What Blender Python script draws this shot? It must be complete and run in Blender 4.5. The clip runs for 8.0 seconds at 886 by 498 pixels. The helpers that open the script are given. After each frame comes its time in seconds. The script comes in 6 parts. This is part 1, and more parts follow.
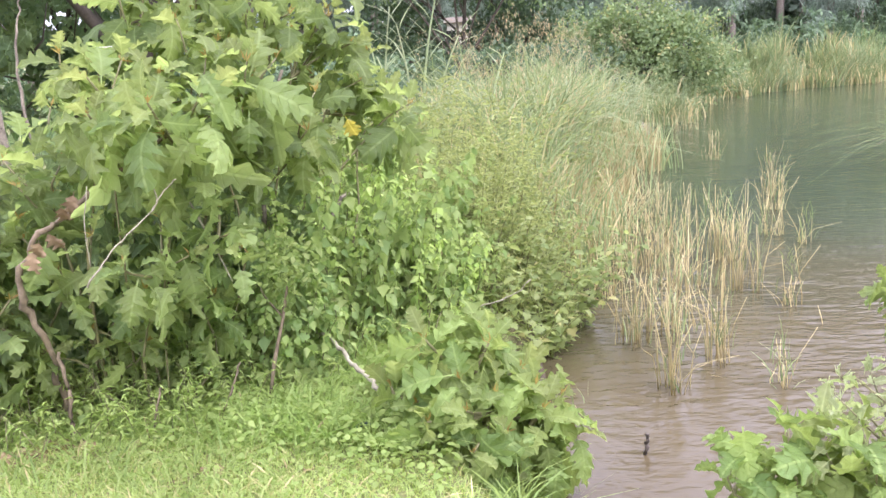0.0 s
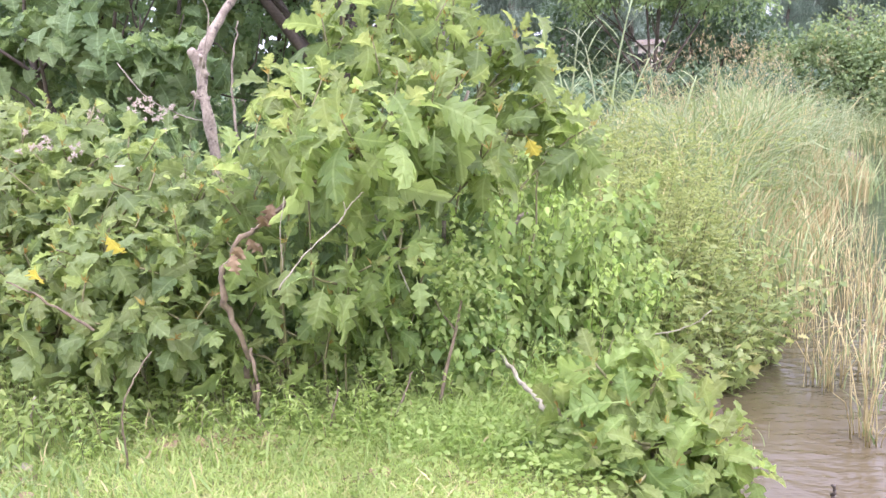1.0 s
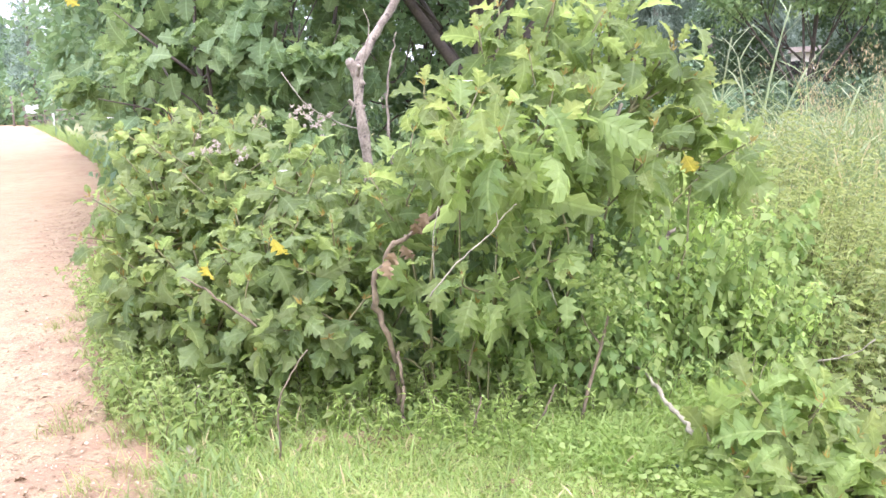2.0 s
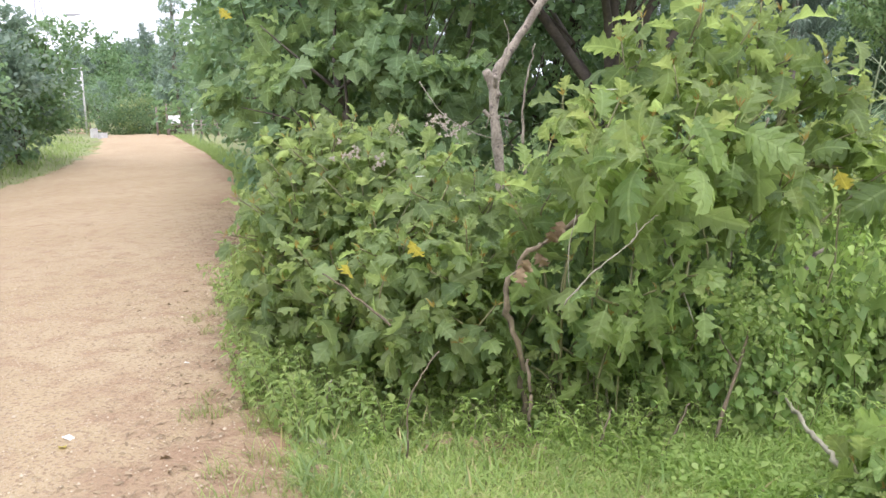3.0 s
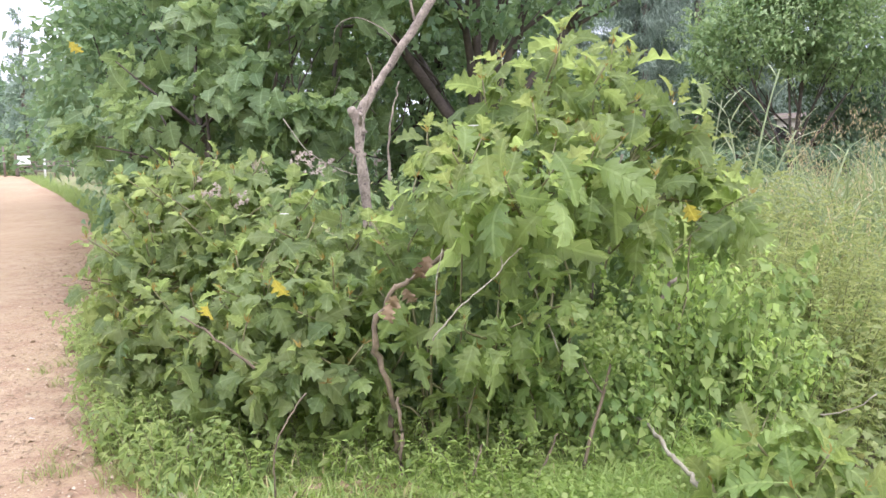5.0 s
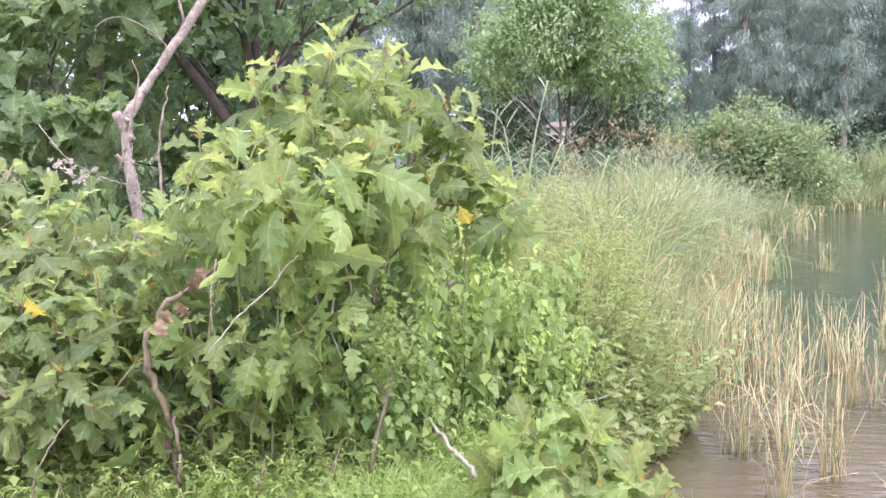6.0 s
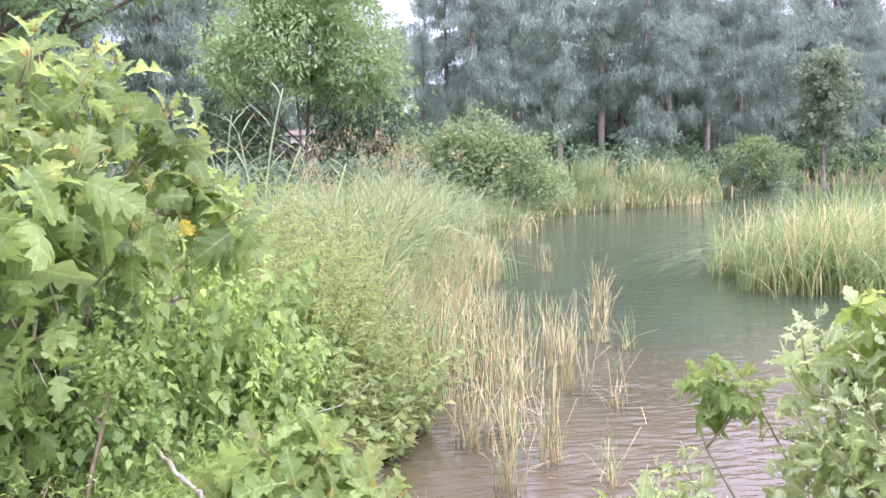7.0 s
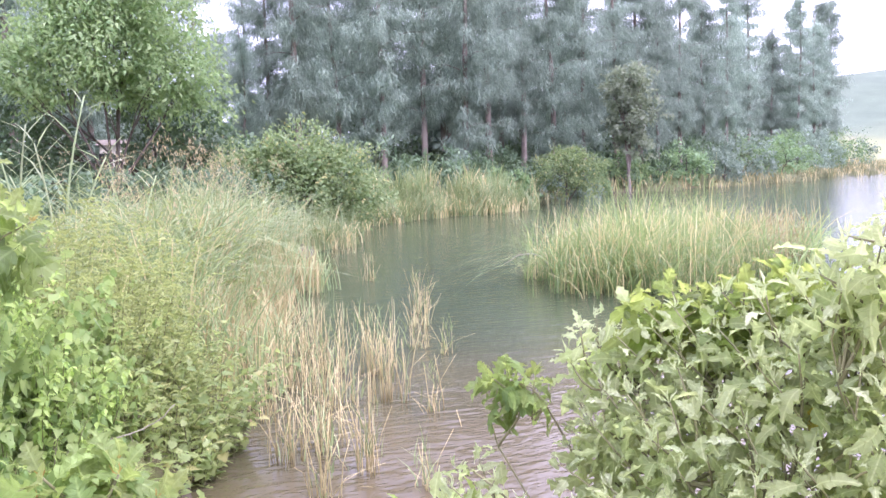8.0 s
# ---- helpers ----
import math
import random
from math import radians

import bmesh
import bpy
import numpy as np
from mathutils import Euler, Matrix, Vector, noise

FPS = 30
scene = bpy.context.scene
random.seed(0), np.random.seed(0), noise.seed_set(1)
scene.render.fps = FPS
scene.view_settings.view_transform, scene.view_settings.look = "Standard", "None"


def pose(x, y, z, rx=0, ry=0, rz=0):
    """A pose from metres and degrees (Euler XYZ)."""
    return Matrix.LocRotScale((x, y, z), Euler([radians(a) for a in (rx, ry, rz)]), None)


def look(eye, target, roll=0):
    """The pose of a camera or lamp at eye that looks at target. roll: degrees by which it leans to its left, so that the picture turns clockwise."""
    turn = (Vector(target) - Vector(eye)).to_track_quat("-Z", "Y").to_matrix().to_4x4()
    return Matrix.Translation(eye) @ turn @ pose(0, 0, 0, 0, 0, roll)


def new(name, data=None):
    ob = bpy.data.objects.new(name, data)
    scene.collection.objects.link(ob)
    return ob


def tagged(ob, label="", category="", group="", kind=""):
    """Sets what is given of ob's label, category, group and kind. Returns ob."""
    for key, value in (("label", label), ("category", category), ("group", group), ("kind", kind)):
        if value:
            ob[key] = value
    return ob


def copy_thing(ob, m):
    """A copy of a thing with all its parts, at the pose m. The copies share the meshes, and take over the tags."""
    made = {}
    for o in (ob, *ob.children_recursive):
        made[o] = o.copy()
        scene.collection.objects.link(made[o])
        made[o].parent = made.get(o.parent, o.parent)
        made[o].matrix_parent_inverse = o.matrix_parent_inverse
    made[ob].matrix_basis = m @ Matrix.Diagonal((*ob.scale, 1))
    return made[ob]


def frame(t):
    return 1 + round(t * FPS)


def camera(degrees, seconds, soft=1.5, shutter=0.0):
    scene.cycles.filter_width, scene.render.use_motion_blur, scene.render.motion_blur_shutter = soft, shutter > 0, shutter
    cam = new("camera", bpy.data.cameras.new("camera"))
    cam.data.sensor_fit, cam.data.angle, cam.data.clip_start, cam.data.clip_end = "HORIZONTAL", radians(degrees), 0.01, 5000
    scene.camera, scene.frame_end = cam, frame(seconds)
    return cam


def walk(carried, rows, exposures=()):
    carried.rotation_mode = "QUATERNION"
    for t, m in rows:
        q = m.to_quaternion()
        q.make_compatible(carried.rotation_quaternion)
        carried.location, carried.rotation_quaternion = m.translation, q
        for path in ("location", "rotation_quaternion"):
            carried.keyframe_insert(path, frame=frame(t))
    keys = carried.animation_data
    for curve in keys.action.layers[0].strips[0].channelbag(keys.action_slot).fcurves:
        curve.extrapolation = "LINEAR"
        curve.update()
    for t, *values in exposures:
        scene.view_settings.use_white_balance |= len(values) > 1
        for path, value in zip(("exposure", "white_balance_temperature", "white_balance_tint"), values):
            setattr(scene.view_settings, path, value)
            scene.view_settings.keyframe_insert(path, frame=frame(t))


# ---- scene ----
cam = camera(56.7, 8.0)
PATH = [
    (0, (0.218, 0.319, 1.502), (0.075, 2.259, 1.038), -3.9),
    (0.5, (0.236, 0.302, 1.499), (-0.17, 2.214, 1.073), -4.4),
    (1, (0.238, 0.295, 1.497), (-0.329, 2.174, 1.111), -3.5),
    (1.5, (0.213, 0.275, 1.514), (-0.502, 2.107, 1.152), -3.0),
    (2, (0.164, 0.246, 1.531), (-0.695, 2.016, 1.175), -2.8),
    (3.3, (0.089, 0.166, 1.482), (-1.055, 1.78, 1.19), -1.4),
    (3.5, (0.085, 0.162, 1.486), (-1.071, 1.768, 1.198), -1.4),
    (4, (0.079, 0.163, 1.481), (-1.065, 1.782, 1.212), -1.1),
    (4.2, (0.077, 0.176, 1.48), (-1.043, 1.812, 1.221), -1.1),
    (5.5, (0.129, 0.236, 1.462), (-0.465, 2.135, 1.255), -2.0),
    (6, (0.16, 0.246, 1.461), (-0.201, 2.202, 1.247), -2.0),
    (6.5, (0.198, 0.267, 1.463), (0.155, 2.255, 1.249), -1.9),
    (7, (0.236, 0.28, 1.462), (0.487, 2.252, 1.248), -1.7),
    (7.5, (0.279, 0.265, 1.459), (0.732, 2.202, 1.249), -1.8),
    (8, (0.345, 0.236, 1.462), (0.998, 2.115, 1.259), -1.9),
]
EXPOSURES = [(0.0, 1.56, 6000, 30), (0.5, 1.60, 5900, 33), (1.0, 1.68, 5850, 35), (2.0, 1.72, 5830, 29), (3.3, 0.82, 6080, 17), (4.2, 0.81, 6080, 17), (5.5, 1.52, 5850, 34), (7.0, 1.71, 5720, 39), (8.0, 1.71, 5650, 42)]
walk(cam, [(t, look(eye, target, roll)) for t, eye, target, roll in PATH], EXPOSURES)

# ---- light: bright thin overcast, the sun high behind it over the lake ----
SUN_AZ, SUN_EL = 126.0, 56.0     # degrees: azimuth from +y towards +x, and height
sun = new("sun", bpy.data.lights.new("sun", "SUN"))
sun.data.energy, sun.data.angle, sun.data.color = 1.0, radians(40), (1.0, 0.965, 0.91)
sun_dir = Vector((math.sin(radians(SUN_AZ)) * math.cos(radians(SUN_EL)), math.cos(radians(SUN_AZ)) * math.cos(radians(SUN_EL)), math.sin(radians(SUN_EL))))
sun.matrix_world = look(sun_dir * 50, (0, 0, 0))
world = bpy.data.worlds.new("sky")
scene.world = world
world.use_nodes = True
wn, wl = world.node_tree.nodes, world.node_tree.links
sky = wn.new("ShaderNodeTexSky")
sky.sky_type, sky.sun_disc = "NISHITA", False
sky.sun_elevation, sky.sun_rotation, sky.dust_density = radians(SUN_EL), radians(SUN_AZ), 4.0
cloud = wn.new("ShaderNodeTexNoise")
cloud.inputs["Scale"].default_value, cloud.inputs["Detail"].default_value = 2.2, 5.0
coord = wn.new("ShaderNodeTexCoord")
wl.new(coord.outputs["Generated"], cloud.inputs["Vector"])
band = wn.new("ShaderNodeValToRGB")
band.color_ramp.elements[0].position, band.color_ramp.elements[0].color = 0.3, (6.6, 7.0, 8.1, 1)
band.color_ramp.elements[1].position, band.color_ramp.elements[1].color = 0.7, (11.0, 11.0, 11.3, 1)
wl.new(cloud.outputs["Fac"], band.inputs["Fac"])
# an overcast sky is darker towards the horizon than overhead
height = wn.new("ShaderNodeSeparateXYZ")
wl.new(coord.outputs["Generated"], height.inputs[0])
fade = wn.new("ShaderNodeMapRange")
wl.new(height.outputs["Z"], fade.inputs["Value"])
fade.inputs["From Min"].default_value, fade.inputs["From Max"].default_value = 0.0, 1.0
fade.inputs["To Min"].default_value, fade.inputs["To Max"].default_value = 0.56, 1.22
dome = wn.new("ShaderNodeMix")
dome.data_type, dome.blend_type = "RGBA", "MULTIPLY"
dome.inputs["Factor"].default_value = 1.0
wl.new(band.outputs["Color"], dome.inputs["A"])
wl.new(fade.outputs["Result"], dome.inputs["B"])
veil = wn.new("ShaderNodeMix")
veil.data_type = "RGBA"
veil.inputs["Factor"].default_value = 0.85
wl.new(sky.outputs["Color"], veil.inputs["A"])
wl.new(dome.outputs["Result"], veil.inputs["B"])
wl.new(veil.outputs["Result"], wn["Background"].inputs["Color"])
wn["Background"].inputs["Strength"].default_value = 0.165



# ---- materials ----
def nodes_of(name):
    m = bpy.data.materials.new(name)
    m.use_nodes = True
    return m, m.node_tree.nodes, m.node_tree.links, m.node_tree.nodes["Principled BSDF"]


def math_node(n, l, op, a, b=None):
    node = n.new("ShaderNodeMath")
    node.operation = op
    for i, v in enumerate((a, b)):
        if v is None:
            continue
        if isinstance(v, (int, float)):
            node.inputs[i].default_value = v
        else:
            l.new(v, node.inputs[i])
    return node.outputs[0]


def mix_node(n, l, fac, a, b, blend="MIX"):
    node = n.new("ShaderNodeMix")
    node.data_type, node.blend_type = "RGBA", blend
    for key, v in (("Factor", fac), ("A", a), ("B", b)):
        if isinstance(v, (int, float)):
            node.inputs[key].default_value = v
        elif isinstance(v, tuple):
            node.inputs[key].default_value = (*v, 1)
        else:
            l.new(v, node.inputs[key])
    return node.outputs["Result"]


def noise_node(n, l, scale, detail=3.0, vec=None, rough=0.55):
    node = n.new("ShaderNodeTexNoise")
    node.inputs["Scale"].default_value, node.inputs["Detail"].default_value, node.inputs["Roughness"].default_value = scale, detail, rough
    if vec is None:
        tc = n.new("ShaderNodeTexCoord")
        vec = tc.outputs["Object"]
    l.new(vec, node.inputs["Vector"])
    return node.outputs["Fac"]


def step_node(n, l, value, lo, hi):
    node = n.new("ShaderNodeMapRange")
    node.interpolation_type = "SMOOTHSTEP"
    l.new(value, node.inputs["Value"])
    node.inputs["From Min"].default_value, node.inputs["From Max"].default_value = lo, hi
    return node.outputs["Result"]


def bump_node(n, l, height, strength, dist):
    node = n.new("ShaderNodeBump")
    node.inputs["Strength"].default_value, node.inputs["Distance"].default_value = strength, dist
    l.new(height, node.inputs["Height"])
    return node.outputs["Normal"]


def leaf_material(name, dark, light, through_colour, veins=False, rough=0.5, thin=0.47, odd=None, cool=True):
    """Foliage: the tint varies leaf by leaf and plant-wide, light shines through the blade."""
    if cool:
        dark, light, through_colour = ((c[0] * 1.165, c[1] * 1.06, min(1, c[2] * 1.38)) for c in (dark, light, through_colour))
    m, n, l, p = nodes_of(name)
    isl = n.new("ShaderNodeNewGeometry").outputs["Random Per Island"]
    obr = n.new("ShaderNodeObjectInfo").outputs["Random"]
    r = math_node(n, l, "FRACT", math_node(n, l, "ADD", isl, obr))
    geo = n.new("ShaderNodeNewGeometry")
    patch = noise_node(n, l, 1.7, 2.0, geo.outputs["Position"])
    col = mix_node(n, l, r, dark, light)
    tone = math_node(n, l, "MULTIPLY_ADD", patch, 0.7)
    n[-1].inputs[2].default_value = 0.65
    tone = math_node(n, l, "MULTIPLY", tone, math_node(n, l, "ADD", math_node(n, l, "MULTIPLY", obr, 0.6), 0.7))
    grey = n.new("ShaderNodeCombineColor")
    for i in range(3):
        l.new(tone, grey.inputs[i])
    col = mix_node(n, l, 1.0, col, grey.outputs[0], "MULTIPLY")
    if odd:
        pick = math_node(n, l, "GREATER_THAN", math_node(n, l, "FRACT", math_node(n, l, "MULTIPLY", r, 7.31)), 1 - odd[1])
        col = mix_node(n, l, pick, col, odd[0])
    if veins:
        at = n.new("ShaderNodeAttribute")
        at.attribute_name = "blade"
        sep = n.new("ShaderNodeSeparateXYZ")
        l.new(at.outputs["Vector"], sep.inputs[0])
        u = math_node(n, l, "ABSOLUTE", sep.outputs[0])
        mid = step_node(n, l, u, 0.035, 0.012)
        side = math_node(n, l, "FRACT", math_node(n, l, "SUBTRACT", math_node(n, l, "MULTIPLY", sep.outputs[1], 6.0), math_node(n, l, "MULTIPLY", u, 4.0)))
        side = step_node(n, l, math_node(n, l, "ABSOLUTE", math_node(n, l, "SUBTRACT", side, 0.5)), 0.09, 0.02)
        vein = math_node(n, l, "MAXIMUM", mid, math_node(n, l, "MULTIPLY", side, 0.55))
        col = mix_node(n, l, math_node(n, l, "MULTIPLY", vein, 0.32), col, tuple(min(1, c * 1.6 + 0.05) for c in light))
        crinkle = noise_node(n, l, 9.0, 3.0, at.outputs["Vector"])
        l.new(bump_node(n, l, math_node(n, l, "SUBTRACT", math_node(n, l, "MULTIPLY", crinkle, 1.6), math_node(n, l, "MULTIPLY", side, 0.8)), 0.9, 0.010), p.inputs["Normal"])
        blotch = math_node(n, l, "ADD", math_node(n, l, "MULTIPLY", noise_node(n, l, 3.0, 3.0, at.outputs["Vector"]), 0.9), 0.55)
        shade = n.new("ShaderNodeCombineColor")
        for i in range(3):
            l.new(blotch, shade.inputs[i])
        col = mix_node(n, l, 1.0, col, shade.outputs[0], "MULTIPLY")
    l.new(col, p.inputs["Base Color"])
    p.inputs["Roughness"].default_value = rough
    p.inputs["Specular IOR Level"].default_value = 0.35
    tr = n.new("ShaderNodeBsdfTranslucent")
    l.new(mix_node(n, l, 0.55, col, through_colour), tr.inputs["Color"])
    mx = n.new("ShaderNodeMixShader")
    mx.inputs[0].default_value = thin
    l.new(p.outputs[0], mx.inputs[1])
    l.new(tr.outputs[0], mx.inputs[2])
    l.new(mx.outputs[0], n["Material Output"].inputs["Surface"])
    return m


def rough_material(name, a, b, scale, rough=0.85, bump=0.4, fine=40.0, depth=0.01, spots=None):
    """Bark, soil, wood, paint: two tones at two scales, with fine relief."""
    m, n, l, p = nodes_of(name)
    big, small = noise_node(n, l, scale, 4.0), noise_node(n, l, fine, 4.0)
    f = math_node(n, l, "ADD", math_node(n, l, "MULTIPLY", big, 0.65), math_node(n, l, "MULTIPLY", small, 0.35))
    col = mix_node(n, l, step_node(n, l, f, 0.33, 0.67), a, b)
    if spots:
        col = mix_node(n, l, step_node(n, l, noise_node(n, l, spots[1], 2.0), 0.6, 0.68), col, spots[0])
    l.new(col, p.inputs["Base Color"])
    p.inputs["Roughness"].default_value = rough
    l.new(bump_node(n, l, f, bump, depth), p.inputs["Normal"])
    return m


M_LEAF = leaf_material("lobed_leaf", (0.130, 0.222, 0.062), (0.28, 0.385, 0.108), (0.45, 0.62, 0.115), veins=True, rough=0.42, thin=0.6)
M_YOUNG = leaf_material("young_leaf", (0.15, 0.24, 0.056), (0.25, 0.325, 0.088), (0.42, 0.53, 0.10), veins=True, rough=0.45, thin=0.55)
M_ROADLEAF = leaf_material("dull_lobed_leaf", (0.115, 0.195, 0.060), (0.26, 0.35, 0.110), (0.42, 0.55, 0.11), veins=True, rough=0.45, thin=0.6)
M_BUD = leaf_material("rusty_bud", (0.29, 0.20, 0.06), (0.36, 0.31, 0.08), (0.55, 0.35, 0.08), cool=False)
M_SMALLBUSH = leaf_material("fresh_lobed_leaf", (0.115, 0.21, 0.046), (0.25, 0.35, 0.076), (0.40, 0.56, 0.09), veins=True)
M_PALE = leaf_material("pale_leaf", (0.25, 0.37, 0.11), (0.49, 0.60, 0.225), (0.60, 0.76, 0.21), veins=True, rough=0.55, thin=0.6)
# felted young leaves; whitish highlights and undersides are painted into this paler colour
M_PALEYOUNG_LIT = leaf_material("pale_young_highlit_leaf", (0.31, 0.42, 0.15), (0.48, 0.57, 0.25), (0.50, 0.64, 0.18), veins=True, rough=0.65, thin=0.45)
M_YELLOWLOBED = leaf_material("yellow_green_lobed_leaf", (0.15, 0.26, 0.048), (0.275, 0.37, 0.075), (0.40, 0.50, 0.08), veins=True, rough=0.45, thin=0.6)
M_YELLOW = leaf_material("yellow_leaf", (0.46, 0.40, 0.06), (0.55, 0.49, 0.09), (0.62, 0.52, 0.06), veins=True, cool=False)
M_DEAD = leaf_material("dry_leaf", (0.17, 0.12, 0.065), (0.32, 0.24, 0.14), (0.3, 0.2, 0.1), rough=0.8, thin=0.1, cool=False)
M_DARKLEAF = leaf_material("shade_leaf", (0.135, 0.25, 0.082), (0.26, 0.395, 0.13), (0.38, 0.54, 0.12), veins=True)
M_HERB = leaf_material("herb_leaf", (0.18, 0.285, 0.075), (0.355, 0.465, 0.12), (0.42, 0.61, 0.13), thin=0.58)
M_LIME = leaf_material("lime_leaf", (0.23, 0.37, 0.08), (0.37, 0.51, 0.13), (0.46, 0.64, 0.10), thin=0.55)
M_VINE = leaf_material("vine_leaf", (0.135, 0.242, 0.060), (0.28, 0.385, 0.10), (0.37, 0.52, 0.11), thin=0.58)
M_OLIVE = leaf_material("olive_leaf", (0.085, 0.155, 0.052), (0.21, 0.30, 0.10), (0.30, 0.42, 0.10), odd=((0.46, 0.42, 0.18), 0.06))
M_BANKHERB = leaf_material("bank_herb_leaf", (0.165, 0.27, 0.07), (0.36, 0.46, 0.14), (0.46, 0.60, 0.12), thin=0.55, odd=((0.42, 0.40, 0.16), 0.06))
M_MEADOW = leaf_material("meadow_blade", (0.10, 0.185, 0.052), (0.27, 0.375, 0.12), (0.34, 0.48, 0.13), thin=0.45)
M_FEATHER = leaf_material("feathery_leaf", (0.14, 0.22, 0.056), (0.335, 0.41, 0.12), (0.44, 0.53, 0.11), thin=0.5)
M_TREE = leaf_material("tree_leaf", (0.085, 0.17, 0.068), (0.19, 0.30, 0.115), (0.24, 0.38, 0.09))
# darker copy of the tree leaf: shade under the conifers painted in
M_SHADETREE = leaf_material("shaded_scrub_leaf", (0.055, 0.105, 0.045), (0.125, 0.20, 0.08), (0.16, 0.27, 0.08), thin=0.35)
M_BRIGHTTREE = leaf_material("bright_tree_leaf", (0.15, 0.275, 0.09), (0.33, 0.46, 0.16), (0.33, 0.50, 0.12))
M_PALETREE = leaf_material("pale_tree_leaf", (0.17, 0.24, 0.12), (0.34, 0.42, 0.22), (0.34, 0.45, 0.18))
# distance haze is put into this needle colour, lightened and greyed
M_HAZYNEEDLE = leaf_material("hazy_casuarina_needle", (0.10, 0.165, 0.098), (0.345, 0.46, 0.27), (0.34, 0.46, 0.26), rough=0.9, thin=0.42)
M_GREYBUSH = leaf_material("grey_green_leaf", (0.115, 0.185, 0.11), (0.26, 0.35, 0.205), (0.22, 0.34, 0.14))
M_GRASS = leaf_material("lawn_grass", (0.19, 0.315, 0.070), (0.36, 0.475, 0.13), (0.48, 0.61, 0.10), odd=((0.52, 0.46, 0.22), 0.15))
M_TALLGRASS = leaf_material("long_grass", (0.17, 0.285, 0.065), (0.33, 0.46, 0.12), (0.42, 0.60, 0.09), thin=0.55)
# shade of the overhanging trees is put into this darker grass colour
M_SHADEVERGE = leaf_material("verge_grass", (0.10, 0.175, 0.045), (0.23, 0.33, 0.085), (0.33, 0.45, 0.08), thin=0.5)
M_REED = leaf_material("reed_blade", (0.070, 0.132, 0.040), (0.27, 0.35, 0.125), (0.34, 0.44, 0.12), rough=0.5, thin=0.4, odd=((0.46, 0.40, 0.20), 0.09))
M_CATTAIL = leaf_material("cattail_blade", (0.085, 0.185, 0.05), (0.32, 0.44, 0.14), (0.38, 0.52, 0.12), rough=0.45, odd=((0.52, 0.44, 0.22), 0.13))
M_STRAW = leaf_material("dry_straw", (0.36, 0.29, 0.125), (0.62, 0.54, 0.28), (0.54, 0.46, 0.20), rough=0.7, thin=0.15, cool=False)
M_RUSTGRASS = leaf_material("rusty_seed_head", (0.33, 0.265, 0.14), (0.45, 0.38, 0.22), (0.40, 0.32, 0.15), rough=0.8, cool=False)
M_CANE = leaf_material("cane_leaf", (0.21, 0.30, 0.12), (0.36, 0.44, 0.21), (0.42, 0.54, 0.20), rough=0.5)
M_FARBANK = leaf_material("far_grass", (0.15, 0.20, 0.08), (0.29, 0.32, 0.15), (0.32, 0.36, 0.12), rough=0.8)
M_PETAL = leaf_material("white_petal", (0.78, 0.76, 0.68), (0.86, 0.84, 0.78), (0.8, 0.8, 0.7), cool=False)
M_SEEDFLUFF = leaf_material("pinkish_flower_head", (0.32, 0.28, 0.21), (0.47, 0.43, 0.34), (0.5, 0.4, 0.35), rough=0.9, cool=False)
M_STEM = rough_material("green_brown_stem", (0.11, 0.11, 0.045), (0.21, 0.20, 0.085), 9.0, 0.7, 0.3, 90.0, 0.002)
M_BARK_GREY = rough_material("grey_bark", (0.12, 0.10, 0.072), (0.33, 0.285, 0.215), 14.0, 0.9, 1.0, 70.0, 0.012, spots=((0.10, 0.08, 0.065), 22.0))
M_BARK_BROWN = rough_material("brown_bark", (0.085, 0.068, 0.042), (0.21, 0.165, 0.10), 14.0, 0.9, 0.8, 60.0, 0.008)
M_BARK_DARK = rough_material("dark_bark", (0.06, 0.05, 0.04), (0.13, 0.105, 0.08), 6.0, 0.9, 0.7, 40.0, 0.012)
M_BARK_CASU = rough_material("casuarina_bark", (0.13, 0.105, 0.08), (0.26, 0.22, 0.18), 2.0, 0.95, 0.8, 18.0, 0.02)
M_STICK = rough_material("bleached_wood", (0.20, 0.18, 0.12), (0.36, 0.34, 0.24), 12.0, 0.8, 0.5, 80.0, 0.003)
M_CONCRETE = rough_material("concrete_block", (0.38, 0.37, 0.34), (0.56, 0.55, 0.52), 3.0, 0.9, 0.3, 30.0, 0.004)
M_PAINT = rough_material("white_paint", (0.68, 0.68, 0.66), (0.80, 0.80, 0.78), 3.0, 0.55, 0.1, 40.0, 0.002)
M_PLASTER = rough_material("cream_plaster", (0.58, 0.52, 0.40), (0.72, 0.66, 0.54), 1.5, 0.9, 0.2, 20.0, 0.004)
M_ROOF = rough_material("rusty_roof_sheet", (0.13, 0.105, 0.08), (0.21, 0.175, 0.135), 1.5, 0.7, 0.3, 25.0, 0.01)
M_DARKGLASS = rough_material("dark_opening", (0.02, 0.02, 0.02), (0.035, 0.03, 0.03), 3.0, 0.3, 0.1, 20.0, 0.002)
M_METAL = rough_material("weathered_metal", (0.33, 0.33, 0.34), (0.47, 0.47, 0.48), 4.0, 0.5, 0.2, 60.0, 0.002)
M_WIRE = rough_material("black_cable", (0.03, 0.03, 0.03), (0.06, 0.06, 0.06), 8.0, 0.6, 0.1, 60.0, 0.001)
M_RED = rough_material("red_wrapper", (0.62, 0.05, 0.05), (0.72, 0.10, 0.08), 20.0, 0.35, 0.3, 120.0, 0.002)
M_BLUE = rough_material("blue_plastic", (0.015, 0.035, 0.06), (0.03, 0.06, 0.10), 20.0, 0.35, 0.3, 90.0, 0.002)
M_PEBBLE = rough_material("pebble", (0.25, 0.185, 0.11), (0.54, 0.45, 0.31), 30.0, 0.9, 0.3, 150.0, 0.002)


